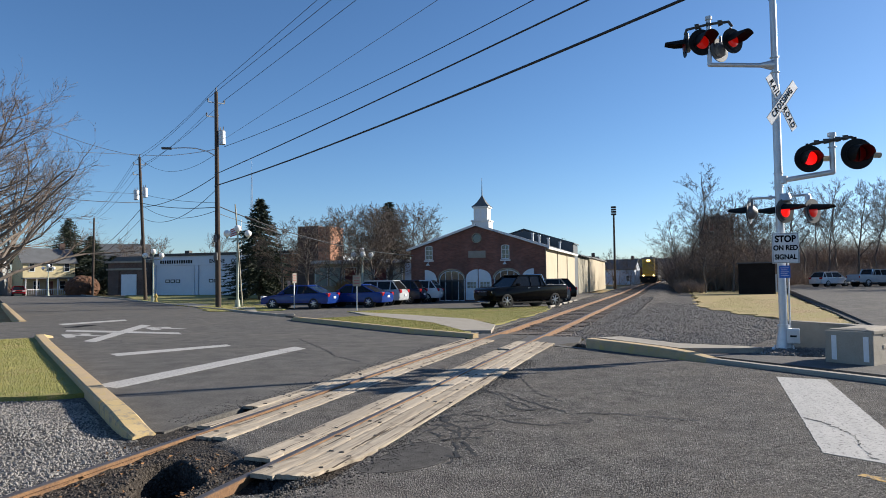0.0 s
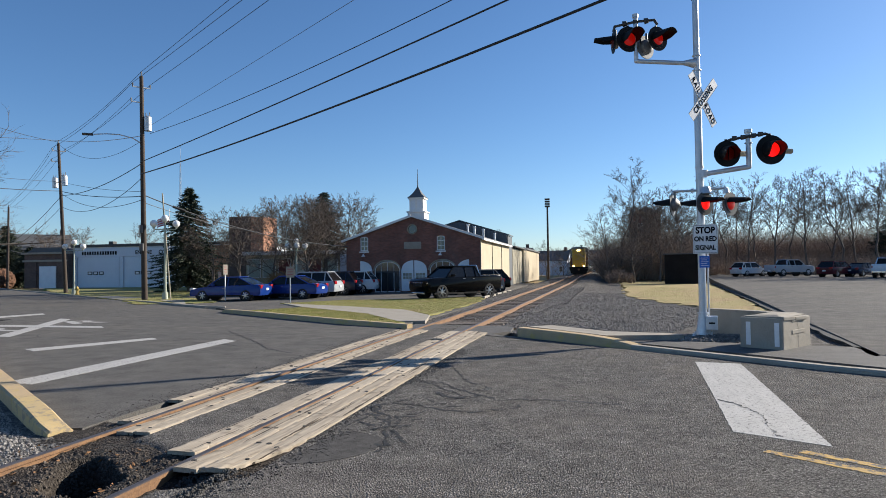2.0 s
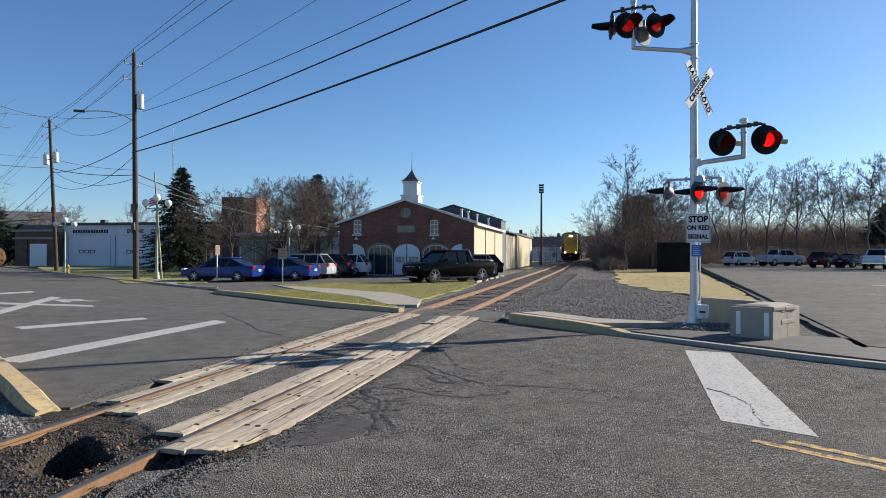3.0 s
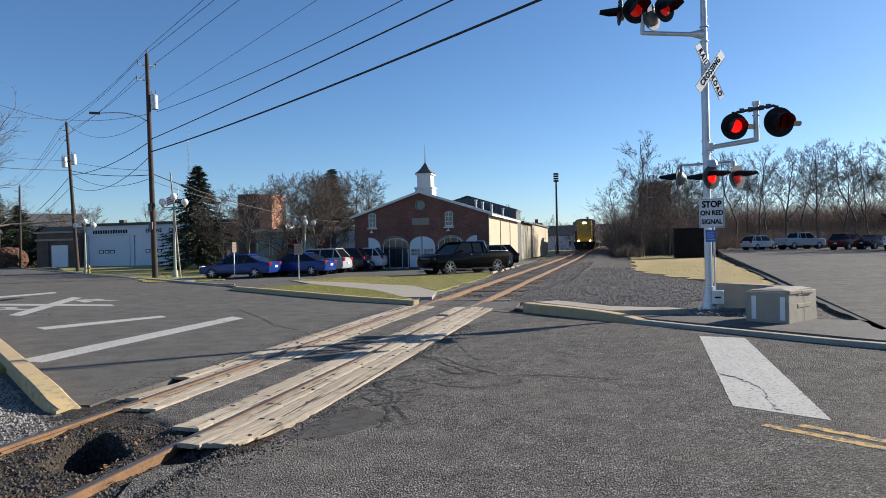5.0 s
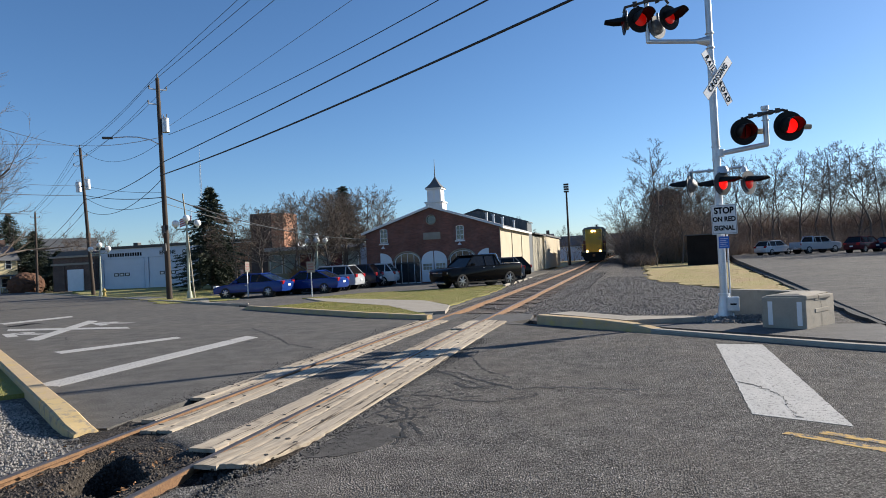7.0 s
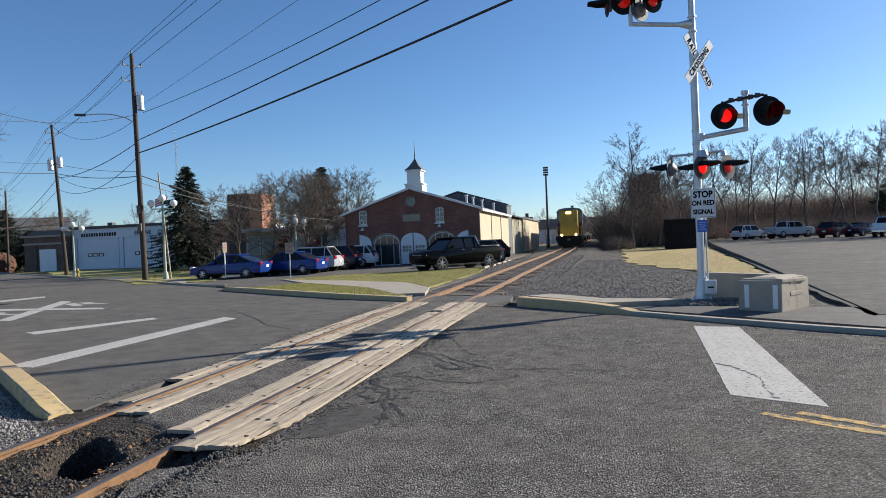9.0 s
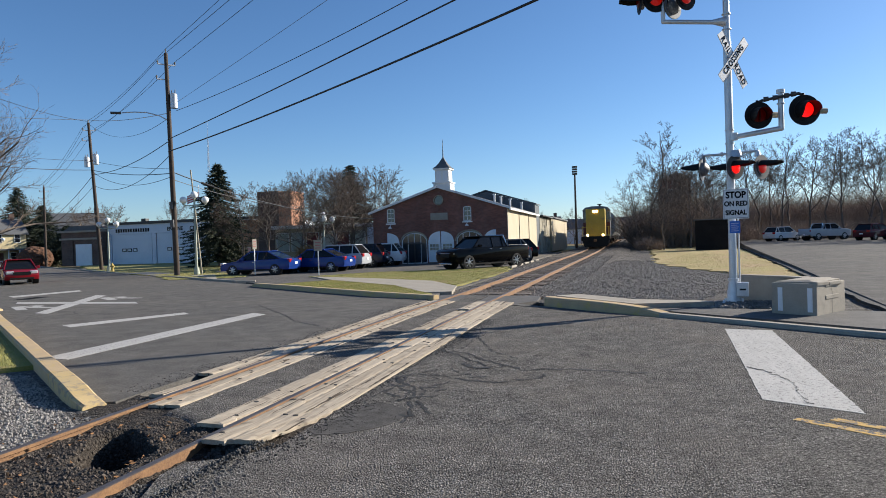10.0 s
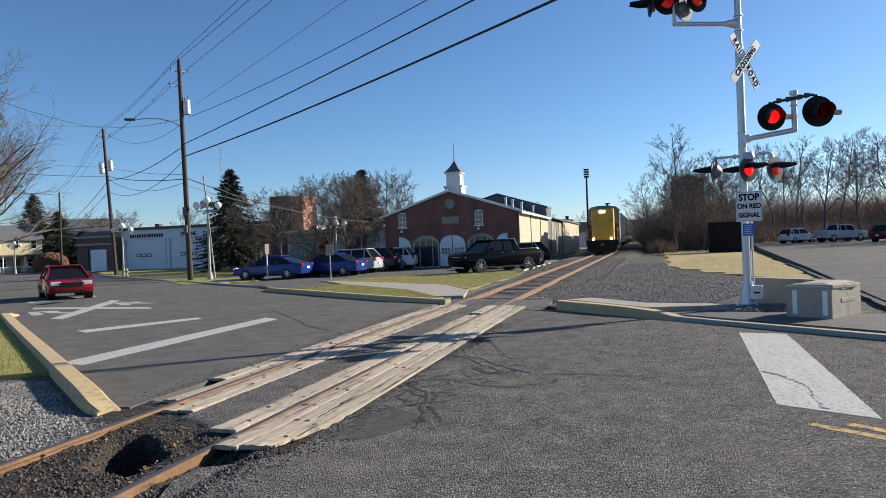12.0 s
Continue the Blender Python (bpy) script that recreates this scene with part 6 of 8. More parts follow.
def house(x, y, rz, w, d, ez, pz, wall, label, porch=False, storeys=2, cols=3, chimney=True):
    t = thing("house", label, "house", pose(x, y, 0, 0, 0, rz))
    bm = B()
    box(bm, -w / 2, w / 2, 0, d, 0, ez)
    part("wall", bm, wall, t)
    bm = B()
    s = [(-0.35, ez - 0.15), (d / 2, pz), (d + 0.35, ez - 0.15), (d + 0.35, ez), (d / 2, pz + 0.18), (-0.35, ez)]
    lo, hi = [bm.verts.new((-w / 2 - 0.3, a, b)) for a, b in s], [bm.verts.new((w / 2 + 0.3, a, b)) for a, b in s]
    bm.faces.new(lo)
    bm.faces.new(hi[::-1])
    for i in range(6):
        j = (i + 1) % 6
        bm.faces.new((lo[i], hi[i], hi[j], lo[j]))
    r = part("roof", bm, ROOF, t, "grey shingled roof")
    bm = B()
    for sx in (-w / 2, w / 2 - 0.12):
        v = [bm.verts.new((sx + e, a, b)) for e in (0, 0.12) for a, b in ((0, ez - 0.02), (d, ez - 0.02), (d / 2, pz))]
        bm.faces.new(v[:3])
        bm.faces.new(v[3:][::-1])
        for i in range(3):
            bm.faces.new((v[i], v[(i + 1) % 3], v[3 + (i + 1) % 3], v[3 + i]))
    part("gable", bm, wall, t)
    for st_ in range(storeys):
        for c in range(cols):
            if porch and st_ == 0:
                continue
            xx = -w / 2 + w * (c + 0.5) / cols
            z = 0.9 + st_ * 2.7
            window(t, xx - 0.4, xx + 0.4, z, z + 1.4, -0.02, 0.02, TRIM, (0, 1))
    if chimney:
        bm = B()
        box(bm, w / 2 - 1.4, w / 2 - 0.7, d / 2 - 0.35, d / 2 + 0.35, pz - 0.8, pz + 1.0)
        part("chimney", bm, BRICK_DARK, r, "brick chimney")
    if porch:
        bm = B()
        box(bm, -w / 2 - 0.2, w / 2 + 0.2, -2.1, -0.02, 2.5, 2.7)
        pr = part("porch_roof", bm, ROOF, t, "porch roof")
        for k in range(6):
            bm = B()
            xx = -w / 2 + k * w / 5
            tube(bm, (xx, -1.9, 0), (xx, -1.9, 2.5), 0.09, seg=8)
            part("post", bm, TRIM, pr, "white porch post")
        bm = B()
        box(bm, -w / 2, w / 2, -1.95, -1.88, 0.85, 0.95)
        for k in range(24):
            xx = -w / 2 + (k + 0.5) * w / 24
            box(bm, xx - 0.025, xx + 0.025, -1.94, -1.89, 0.15, 0.85)
        part("railing", bm, TRIM, pr)
        bm = B()
        box(bm, -0.5, 0.5, -0.06, -0.01, 0, 2.1)
        part("door", bm, BRICK, t, "dark red front door")
        for xx in (-w / 4 - 0.4, w / 4 - 0.4):
            window(t, xx, xx + 0.9, 0.8, 2.2, -0.02, 0.02, TRIM, (0, 1))
    return t


house(-90.5, 80, 62, 7.2, 7, 5.0, 7.2, SIDING_Y, "two-storey yellow house with a white porch up the street", True)
house(-87.5, 91, 38, 8.5, 9, 5.4, 8.4, SIDING, "grey clapboard house with a steep roof and chimney")
house(-101, 76, 42, 6.5, 7, 4.4, 6.6, SIDING, "dark house at the far end of the street")
house(-20, 150, 10, 14, 9, 3.8, 6.4, SIDING, "low grey house beyond the sheds", False, 1, 4)
house(-2, 235, 0, 16, 9, 5, 8, BRICK_DARK, "distant brick house beside the track", False, 2, 4)
house(-13, 172, -8, 13, 8, 3.8, 6.2, PANEL, "pale blue-grey house beyond the sheds", False, 1, 4)

PALE_BLIND = mat("pale_blind", (0.45, 0.48, 0.42), (0.36, 0.39, 0.34), rough=0.8, scale=2, bump=0)
RED_BLIND = mat("red_blind", (0.16, 0.04, 0.04), (0.11, 0.03, 0.03), rough=0.8, scale=2, bump=0)
muni = thing("brick_offices", "low brick office building with a square tower and cream windows", "building", Matrix())
# one tower: darker brick paints its shaded front, lighter brick its sunlit flank
bm = B()
box(bm, -38.7, -36.1, 66, 69, 0, 7.8)
part("tower", bm, BRICK_DARK, muni, "square brick tower, painted brown for its shaded front")
bm = B()
box(bm, -36.09, -34.6, 65.9, 69.1, 0, 7.7)
part("tower_flank", bm, BRICK_LIGHT, muni, "brick tower flank, painted orange for sunlight")
bm = B()
box(bm, -44, -38.71, 66.4, 76, 0, 4.4)
box(bm, -44.2, -38.71, 66.0, 76.2, 4.4, 4.75)
part("wing", bm, BRICK_LIGHT, muni)
bm = B()
box(bm, -35.3, -24.5, 63.5, 65.88, 0, 3.5)
part("office_wall", bm, STUCCO, muni, "cream panelled office wall")
bm = B()
box(bm, -35.5, -24.0, 62.9, 65.88, 3.5, 3.85)
part("flat_roof", bm, TRIM, muni, "pale flat roof edge")
bm = B()
box(bm, -24.49, -22.0, 66.2, 76, 0, 4.3)
part("end_wall", bm, BRICK_LIGHT, muni)
for k in range(6):
    x0 = -35.1 + k * 1.7
    window(muni, x0, x0 + 1.45, 1.15, 3.1, 63.46, 0.02, TRIM, (1, 0))
    bm = B()
    box(bm, x0 + 0.1, x0 + 1.35, 63.425, 63.44, 1.25, 3.0)
    part("blind", bm, (PALE_BLIND, PALE_BLIND, RED_BLIND, PALE_BLIND, RED_BLIND, PALE_BLIND)[k], muni, "drawn window blind")
bt = thing("box_trailer", "white box trailer parked behind the trees", "trailer", pose(-20.9, 61, 0))
bm = B()
box(bm, -2.6, 2.2, -1.2, 1.2, 1.0, 3.3, 0.04)
part("box", bm, PANEL, bt)
bm = B()
for x in (-1.6, 1.4):
    for y in (-1.0, 1.0):
        tube(bm, (x, y - 0.14, 0.5), (x, y + 0.14, 0.5), 0.5, seg=16)
    box(bm, x - 0.1, x + 0.1, -0.9, 0.9, 0.45, 1.0)
part("axle", bm, BLACK, bt)
# small dark shed with its fittings and the old mill
sd_ = thing("utility_shed", "small flat-roofed dark equipment shed on the grass", "shed", pose(8.75, 71.5, 0.0, 0, 0, -6))
bm = B()
box(bm, -1.75, 1.45, -1.1, 1.4, 0, 2.95)
SHED = mat("shed_dark", (0.014, 0.012, 0.012), (0.022, 0.02, 0.019), spec=0.1, rough=0.8, scale=1, fine=12, bump=0.1)
part("body", bm, SHED, sd_)
for k in range(16):
    bm = B()
    box(bm, -1.74 + 0.2 * k, -1.56 + 0.2 * k, -1.125, -1.101, 0.02, 2.92)
    part("board", bm, SHED, sd_)
bm = B()
box(bm, -1.9, 1.6, -1.3, 1.6, 2.951, 3.05)
part("roof", bm, ROOF, sd_)
bm = B()
box(bm, 1.451, 1.6, -0.9, 0.9, 0.2, 1.9)
part("meter_panel", bm, GALV, sd_, "grey metal meter panel")
ml = thing("old_mill", "tall brown brick mill tower behind bare trees", "building", pose(10.6, 140, 0))
bm = B()
box(bm, -3.2, 2.6, 0, 8, 0, 12.6)
part("tower", bm, BRICK, ml)
bm = B()
upright(bm, [(-3.5, 12.6), (3.0, 12.6), (-0.2, 13.9)], -0.2, 8.2)
part("tower_roof", bm, ROOF, ml)
for k in range(3):
    window(ml, -1.9 + 0.0, -0.9, 3 + 3 * k, 4.6 + 3 * k, -0.03, 0.1, TRIM, (0, 1))


# ---- vehicles ----
def car_paint(name, c, c2=None):
    m = mat(name, c, c2 or tuple(k * 0.9 for k in c), rough=0.12, metal=0.0, scale=2, fine=8, bump=0.0, spec=0.3)
    m.node_tree.nodes["Principled BSDF"].inputs["Coat Weight"].default_value = 0.0
    return m


BLUE_CAR = car_paint("paint_blue", (0.012, 0.04, 0.2))
NAVY_CAR = car_paint("paint_navy", (0.01, 0.014, 0.035))
WHITE_CAR = car_paint("paint_white", (0.7, 0.71, 0.72))
SILVER_CAR = car_paint("paint_silver", (0.42, 0.44, 0.46))
BLACK_CAR = car_paint("paint_black", (0.004, 0.004, 0.0045))
BLACK_CAR.node_tree.nodes["Principled BSDF"].inputs["Specular IOR Level"].default_value = 0.15
RED_CAR = car_paint("paint_red", (0.2, 0.007, 0.013))
MAROON_CAR = car_paint("paint_maroon", (0.09, 0.02, 0.025))
GREY_CAR = car_paint("paint_grey", (0.12, 0.125, 0.13))
TYRE = mat("tyre", (0.015, 0.015, 0.015), (0.025, 0.025, 0.025), rough=0.85, scale=8, bump=0.1)
RIM = mat("alloy", (0.55, 0.56, 0.58), (0.45, 0.46, 0.48), rough=0.3, metal=0.8, bump=0)
CAR_GLASS = mat("car_glass", (0.006, 0.007, 0.008), (0.01, 0.011, 0.013), rough=0.08, bump=0, spec=0.3)
HEADLAMP = mat("headlamp", (0.75, 0.75, 0.74), (0.6, 0.6, 0.6), rough=0.12, metal=0.4, bump=0)
TAIL = mat("tail_lamp", (0.4, 0.012, 0.015), (0.3, 0.01, 0.012), rough=0.2, bump=0)
CHROME = mat("chrome", (0.7, 0.71, 0.72), rough=0.15, metal=1.0, bump=0)


def loft(bm, prof, stations, bottom):
    """A rounded shell: the side outline prof (x, z), carried across stations (y, pull at ends, drop of top)."""
    x0, x1 = min(p[0] for p in prof), max(p[0] for p in prof)
    xm = (x0 + x1) / 2
    rings = []
    for y, pull, drop in stations:
        ring = []
        for x, z in prof:
            k = abs(x - xm) / ((x1 - x0) / 2)
            ring.append(bm.verts.new((x - math.copysign(pull * k ** 6, x - xm), y, bottom + (z - bottom) * (1 - drop))))
        rings.append(ring)
    n = len(prof)
    for a, b in zip(rings, rings[1:]):
        for i in range(n):
            bm.faces.new((a[i], a[(i + 1) % n], b[(i + 1) % n], b[i]))
    bm.faces.new(rings[0][::-1])
    bm.faces.new(rings[-1])


def wheel(parent, x, y, r, w=0.22):
    bm = B()
    prof = [(-w / 2, r * 0.68), (-w / 2, r * 0.92), (-w / 2 + 0.03, r), (w / 2 - 0.03, r), (w / 2, r * 0.92), (w / 2, r * 0.68)]
    n = 24
    rings = [[bm.verts.new((rr * math.cos(2 * math.pi * i / n), a, rr * math.sin(2 * math.pi * i / n))) for a, rr in prof] for i in range(n)]
    for i in range(n):
        a, b = rings[i], rings[(i + 1) % n]
        for j in range(5):
            bm.faces.new((a[j], a[j + 1], b[j + 1], b[j]))
    bm.transform(Matrix.Translation((x, y, r)))
    o = part("wheel", bm, TYRE, parent, "black rubber tyre", True)
    bm = B()
    s = math.copysign(1, y)
    tube(bm, (x, y + s * (w / 2 - 0.07), r), (x, y + s * (w / 2 - 0.05), r), r * 0.68, seg=20)
    for k in range(7):
        a = 2 * math.pi * k / 7
        d = Vector((math.cos(a), 0, math.sin(a)))
        tube(bm, Vector((x, y + s * (w / 2 - 0.025), r)) + d * 0.03, Vector((x, y + s * (w / 2 - 0.03), r)) + d * r * 0.66, 0.035, 0.028, 6)
    tube(bm, (x, y + s * (w / 2 - 0.06), r), (x, y + s * (w / 2 - 0.005), r), 0.06, seg=10)
    part("rim", bm, RIM, o, "silver alloy rim")
    return o


def vehicle(label, cat, m, L, W, H, prof, cabin, paint, axles, r, group="parked vehicles", bed=None, name="car", plate=True, trim=CHROME):
    """prof: lower outline, nose at +x; cabin: glass outline from bonnet to tail (x, z)."""
    t = thing(name, label, cat, m, group)
    bm = B()
    h = W / 2
    loft(bm, prof, [(-h, 0.22, 0.07), (-h + 0.05, 0.08, 0.02), (-h + 0.25, 0.02, 0.0), (h - 0.25, 0.02, 0.0), (h - 0.05, 0.08, 0.02), (h, 0.22, 0.07)], 0.3)
    body = part("body", bm, paint, t, "", True)
    bm = B()
    zb, zt = min(p[1] for p in cabin), max(p[1] for p in cabin)
    rings = []
    for s in (-1, -0.97, 0.97, 1):
        rings.append([bm.verts.new((x, s * (h - 0.06 - 0.2 * (z - zb) / (zt - zb)), z - (0.04 if abs(s) == 1 and z > zt - 0.05 else 0))) for x, z in cabin])
    n = len(cabin)
    for a, b in zip(rings, rings[1:]):
        for i in range(n):
            bm.faces.new((a[i], a[(i + 1) % n], b[(i + 1) % n], b[i]))
    bm.faces.new(rings[0][::-1])
    bm.faces.new(rings[-1])
    part("glasshouse", bm, CAR_GLASS, t, "dark tinted windows")
    top = [p for p in cabin if p[1] > zt - 0.12]
    xa, xb = max(p[0] for p in top), min(p[0] for p in top)
    bm = B()
    box(bm, xb - 0.06, xa + 0.06, -h + 0.27, h - 0.27, zt - 0.035, zt + 0.025, 0.02)
    roof = part("roof_panel", bm, paint, t)
    fr = max(cabin, key=lambda p: p[0])
    bk = min(cabin, key=lambda p: p[0])
    mids = [xb + (xa - xb) * 0.52] + ([xb + (xa - xb) * 0.05] if xa - xb > 1.5 else [])
    for s in (-1, 1):
        bm = B()
        yb, yt = s * (h - 0.055), s * (h - 0.255)
        for x0, x1 in [(fr[0], xa), (bk[0], xb)] + [(q, q) for q in mids]:
            tube(bm, (x0, yb, zb), (x1, yt, zt - 0.02), 0.04, 0.035, 6)
        tube(bm, (xa, yt, zt - 0.03), (xb, yt, zt - 0.03), 0.045, seg=6)
        part("pillar", bm, paint, roof)
        bm = B()
        box(bm, -0.1, 0.1, -0.09, 0.09, -0.07, 0.08, 0.03, pose(fr[0] - 0.42, s * (h + 0.08), zb + 0.1))
        part("wing_mirror", bm, paint, t)
        bm = B()
        box(bm, -L / 2 + 0.5, L / 2 - 0.5, s * (h + 0.001) - 0.012, s * (h + 0.001) + 0.012, 0.27, 0.36, 0.01)
        part("sill", bm, BLACK, t)
        for q in mids:
            bm = B()
            box(bm, q + 0.12, q + 0.3, s * (h + 0.012) - 0.015, s * (h + 0.012) + 0.015, zb - 0.12, zb - 0.09, 0.006)
            part("door_handle", bm, trim, t)
        for ax in axles:
            bm = B()
            tube(bm, (ax, s * (h - 0.3), r + 0.03), (ax, s * (h - 0.012), r + 0.03), r + 0.09, seg=24)
            part("wheel_arch", bm, BLACK, t)
            wheel(t, ax, s * (h - 0.09), r)
        zl = 0.7 + (H - 1.45) * 0.5
        bm = B()
        box(bm, L / 2 - 0.3, L / 2 - 0.05, s * (h - 0.28) - 0.2, s * (h - 0.28) + 0.2, zl - 0.09, zl + 0.09, 0.05, pose(0, 0, 0, 0, 0, 0))
        part("headlight", bm, HEADLAMP, t, "clear headlight")
        bm = B()
        box(bm, -L / 2 + 0.02, -L / 2 + 0.26, s * (h - 0.22) - 0.17, s * (h - 0.22) + 0.17, zl + 0.03, zl + 0.26, 0.04)
        part("tail_light", bm, TAIL, t, "red tail light")
    bm = B()
    box(bm, L / 2 - 0.12, L / 2 - 0.012, -0.45, 0.45, 0.56 + (H - 1.45) * 0.35, 0.7 + (H - 1.45) * 0.5, 0.02)
    part("grille", bm, BLACK, t, "dark grille")
    bm = B()
    box(bm, L / 2 - 0.13, L / 2 - 0.002, -0.5, 0.5, 0.7 + (H - 1.45) * 0.5, 0.73 + (H - 1.45) * 0.5, 0.01)
    part("grille_trim", bm, trim, t)
    bm = B()
    box(bm, L / 2 - 0.12, L / 2 - 0.01, -0.6, 0.6, 0.3, 0.4, 0.02)
    part("bumper_trim", bm, trim, t)
    if plate:
        bm = B()
        box(bm, -L / 2 - 0.012, -L / 2 + 0.03, -0.17, 0.17, 0.62, 0.76)
        part("plate", bm, SIGN_WHITE, t, "blank pale plate")
    return t


SEDAN = ([(2.35, 0.3), (2.4, 0.5), (2.3, 0.68), (1.9, 0.78), (1.05, 0.9), (0, 0.93), (-1.4, 0.97), (-2.2, 0.98), (-2.4, 0.85), (-2.42, 0.5), (-2.35, 0.32)],
         [(1.12, 0.88), (0.35, 1.36), (-0.1, 1.45), (-0.8, 1.42), (-1.95, 0.96)])
SUV = ([(2.25, 0.32), (2.3, 0.6), (2.2, 0.85), (1.8, 0.98), (1.1, 1.05), (-2.1, 1.1), (-2.28, 0.95), (-2.3, 0.5), (-2.22, 0.35)],
       [(1.2, 1.02), (0.45, 1.6), (0.0, 1.68), (-1.6, 1.66), (-2.12, 1.08)])
PICKUP = ([(2.82, 0.45), (2.93, 0.65), (2.93, 1.05), (2.8, 1.17), (2.4, 1.24), (1.5, 1.29), (0.0, 1.3), (-1.05, 1.32), (-1.3, 1.35), (-2.85, 1.36), (-2.95, 1.25), (-2.95, 0.65), (-2.85, 0.5)],
          [(1.5, 1.27), (0.78, 1.84), (0.35, 1.93), (-0.85, 1.91), (-1.15, 1.3)])
COMPACT = ([(2.05, 0.28), (2.14, 0.45), (2.1, 0.62), (1.75, 0.78), (0.95, 0.9), (0, 0.93), (-1.3, 0.95), (-2.0, 0.95), (-2.14, 0.8), (-2.14, 0.5), (-2.05, 0.32)],
           [(1.2, 0.86), (0.35, 1.36), (-0.1, 1.44), (-0.8, 1.41), (-1.7, 0.94)])


def head(dx, dy):
    return math.degrees(math.atan2(dy, dx))


def sedan(label, x, y, rz, paint, z=0.0, group="parked vehicles"):
    return vehicle(label, "car", pose(x, y, z, 0, 0, rz), 4.8, 1.82, 1.45, *SEDAN, paint, (1.45, -1.4), 0.33, group)


def suv(label, x, y, rz, paint, z=0.0):
    return vehicle(label, "suv", pose(x, y, z, 0, 0, rz), 4.6, 1.85, 1.68, *SUV, paint, (1.4, -1.35), 0.36, name="suv")


def pickup(label, x, y, rz, paint, z=0.0, trim=CHROME):
    t = vehicle(label, "pickup truck", pose(x, y, z, 0, 0, rz), 5.85, 2.0, 1.95, *PICKUP, paint, (1.86, -1.82), 0.42, name="pickup_truck", trim=trim)
    bm = B()
    for s in (-1, 1):
        tube(bm, (-1.2, s * 0.85, 1.25), (-1.0, s * 0.72, 1.95), 0.04, seg=8)
    tube(bm, (-1.0, -0.72, 1.95), (-1.0, 0.72, 1.95), 0.04, seg=8)
    part("roll_bar", bm, trim, t, "chrome bed rail", True)
    bm = B()
    box(bm, -2.8, -1.15, -0.85, 0.85, 1.27, 1.31, 0.01)
    part("bed_cover", bm, BLACK, t, "black bed cover")
    bm = B()
    box(bm, -3.02, -2.8, -0.9, 0.9, 0.5, 0.68, 0.03)
    part("rear_bumper", bm, trim, t, "chrome rear bumper")
    return t


sedan("shiny dark blue sedan parked by the lawn", -21.95, 37.6, 182, BLUE_CAR)
sedan("dark blue sedan parked in the lot behind another", -19.25, 40.0, 178, BLUE_CAR)
suv("silver estate car with red tail lights in the lot", -19.2, 43.0, 180, SILVER_CAR)
suv("dark blue suv parked in the lot", -18.9, 46.0, 182, NAVY_CAR)
suv("white suv parked beside the brick hall", -18.4, 48.4, 184, WHITE_CAR)
pickup("black crew-cab pickup truck parked beside the rails", -8.3, 40.3, head(-0.64, -0.77), BLACK_CAR)
suv("dark grey suv parked behind the pickup", -8.45, 45.8, 205, GREY_CAR)
suv("black suv parked before the sheds", -8.5, 49.8, 205, BLACK_CAR)
suv("silver suv at the end of the row", -8.4, 52.8 + 1.6, 90, SILVER_CAR)
for k in range(5):
    bm = B()
    a = Vector((-6.35, 39.6)) + Vector((0.012, 1.0)) * k * 2.5
    box(bm, -0.08, 0.08, -0.9, 0.9, 0, 0.14, 0.03, pose(a.x, a.y, -0.01))
    tagged(new("wheel_stop", mesh_of("wheel_stop", bm, CONCRETE)), "white concrete wheel stop at the lot's edge", "wheel stop", "wheel stops")
LOT = [("white suv parked under bare trees", suv, 11.8, 90, 38, WHITE_CAR), ("pale pickup truck in the far row", pickup, 14.6, 90, 30, SILVER_CAR),
       ("maroon suv in the far row", suv, 17.7, 84, 42, MAROON_CAR), ("dark blue sedan in the far row", sedan, 19.3, 86, 42, NAVY_CAR),
       ("white pickup truck in the far row", pickup, 20.9, 80, 60, WHITE_CAR), ("dark sedan in the far row", sedan, 23.0, 84, 40, NAVY_CAR), ("blue sedan in the far row", sedan, 24.9, 80, 40, BLUE_CAR),
       ("grey suv in the far row", suv, 27, 78, 40, GREY_CAR), ("silver sedan in the far row", sedan, 29, 76, 40, SILVER_CAR)]
for label, f, x, y, rz, p_ in LOT:
    a, d = radians(x), y
    f(label, math.sin(a) * d, math.cos(a) * d, rz, p_, 0.06 + 0.0055 * (math.cos(a) * d - 20))
for a in ((14.2, 38.0), (17.5, 36.5), (21, 30)):
    paint([[a, (a[0] + 2.2, a[1] - 0.5), (a[0] + 2.3, a[1] - 0.15), (a[0] + 0.1, a[1] + 0.35)]], PAINT_WHITE, "short white parking bay mark", 0.07 + 0.0055 * (a[1] - 19))

red_car = vehicle("red compact sedan driving up to the crossing", "car", pose(-60, 50, 0), 4.3, 1.74, 1.44, *COMPACT, RED_CAR, (1.33, -1.28), 0.31, group="", name="red_car", plate=False, trim=BLACK)
red_car["group"] = "moving traffic"

# ---- the train ----
YELLOW = mat("loco_yellow", (0.5, 0.34, 0.03), (0.38, 0.26, 0.03), rough=0.5, scale=1.2, fine=15, bump=0.05, wear=(0.25, 0.17, 0.05), wear_at=0.64, wear_scale=2)
LOCO_GREY = mat("loco_grey", (0.2, 0.2, 0.2), (0.14, 0.14, 0.14), rough=0.6, scale=1.5, fine=15, bump=0.05)
BEAM = mat("headlight_glow", (1, 0.85, 0.5), rough=0.2, emit=(1.0, 0.66, 0.26), power=5, bump=0)
LOCO_RED = mat("loco_red", (0.13, 0.03, 0.03), (0.08, 0.02, 0.02), rough=0.55, scale=1.5, fine=15, bump=0.05)
HOPPER = mat("hopper_grey", (0.5, 0.5, 0.48), (0.38, 0.38, 0.36), rough=0.7, scale=0.8, fine=10, bump=0.05, wear=(0.3, 0.25, 0.2), wear_at=0.62)
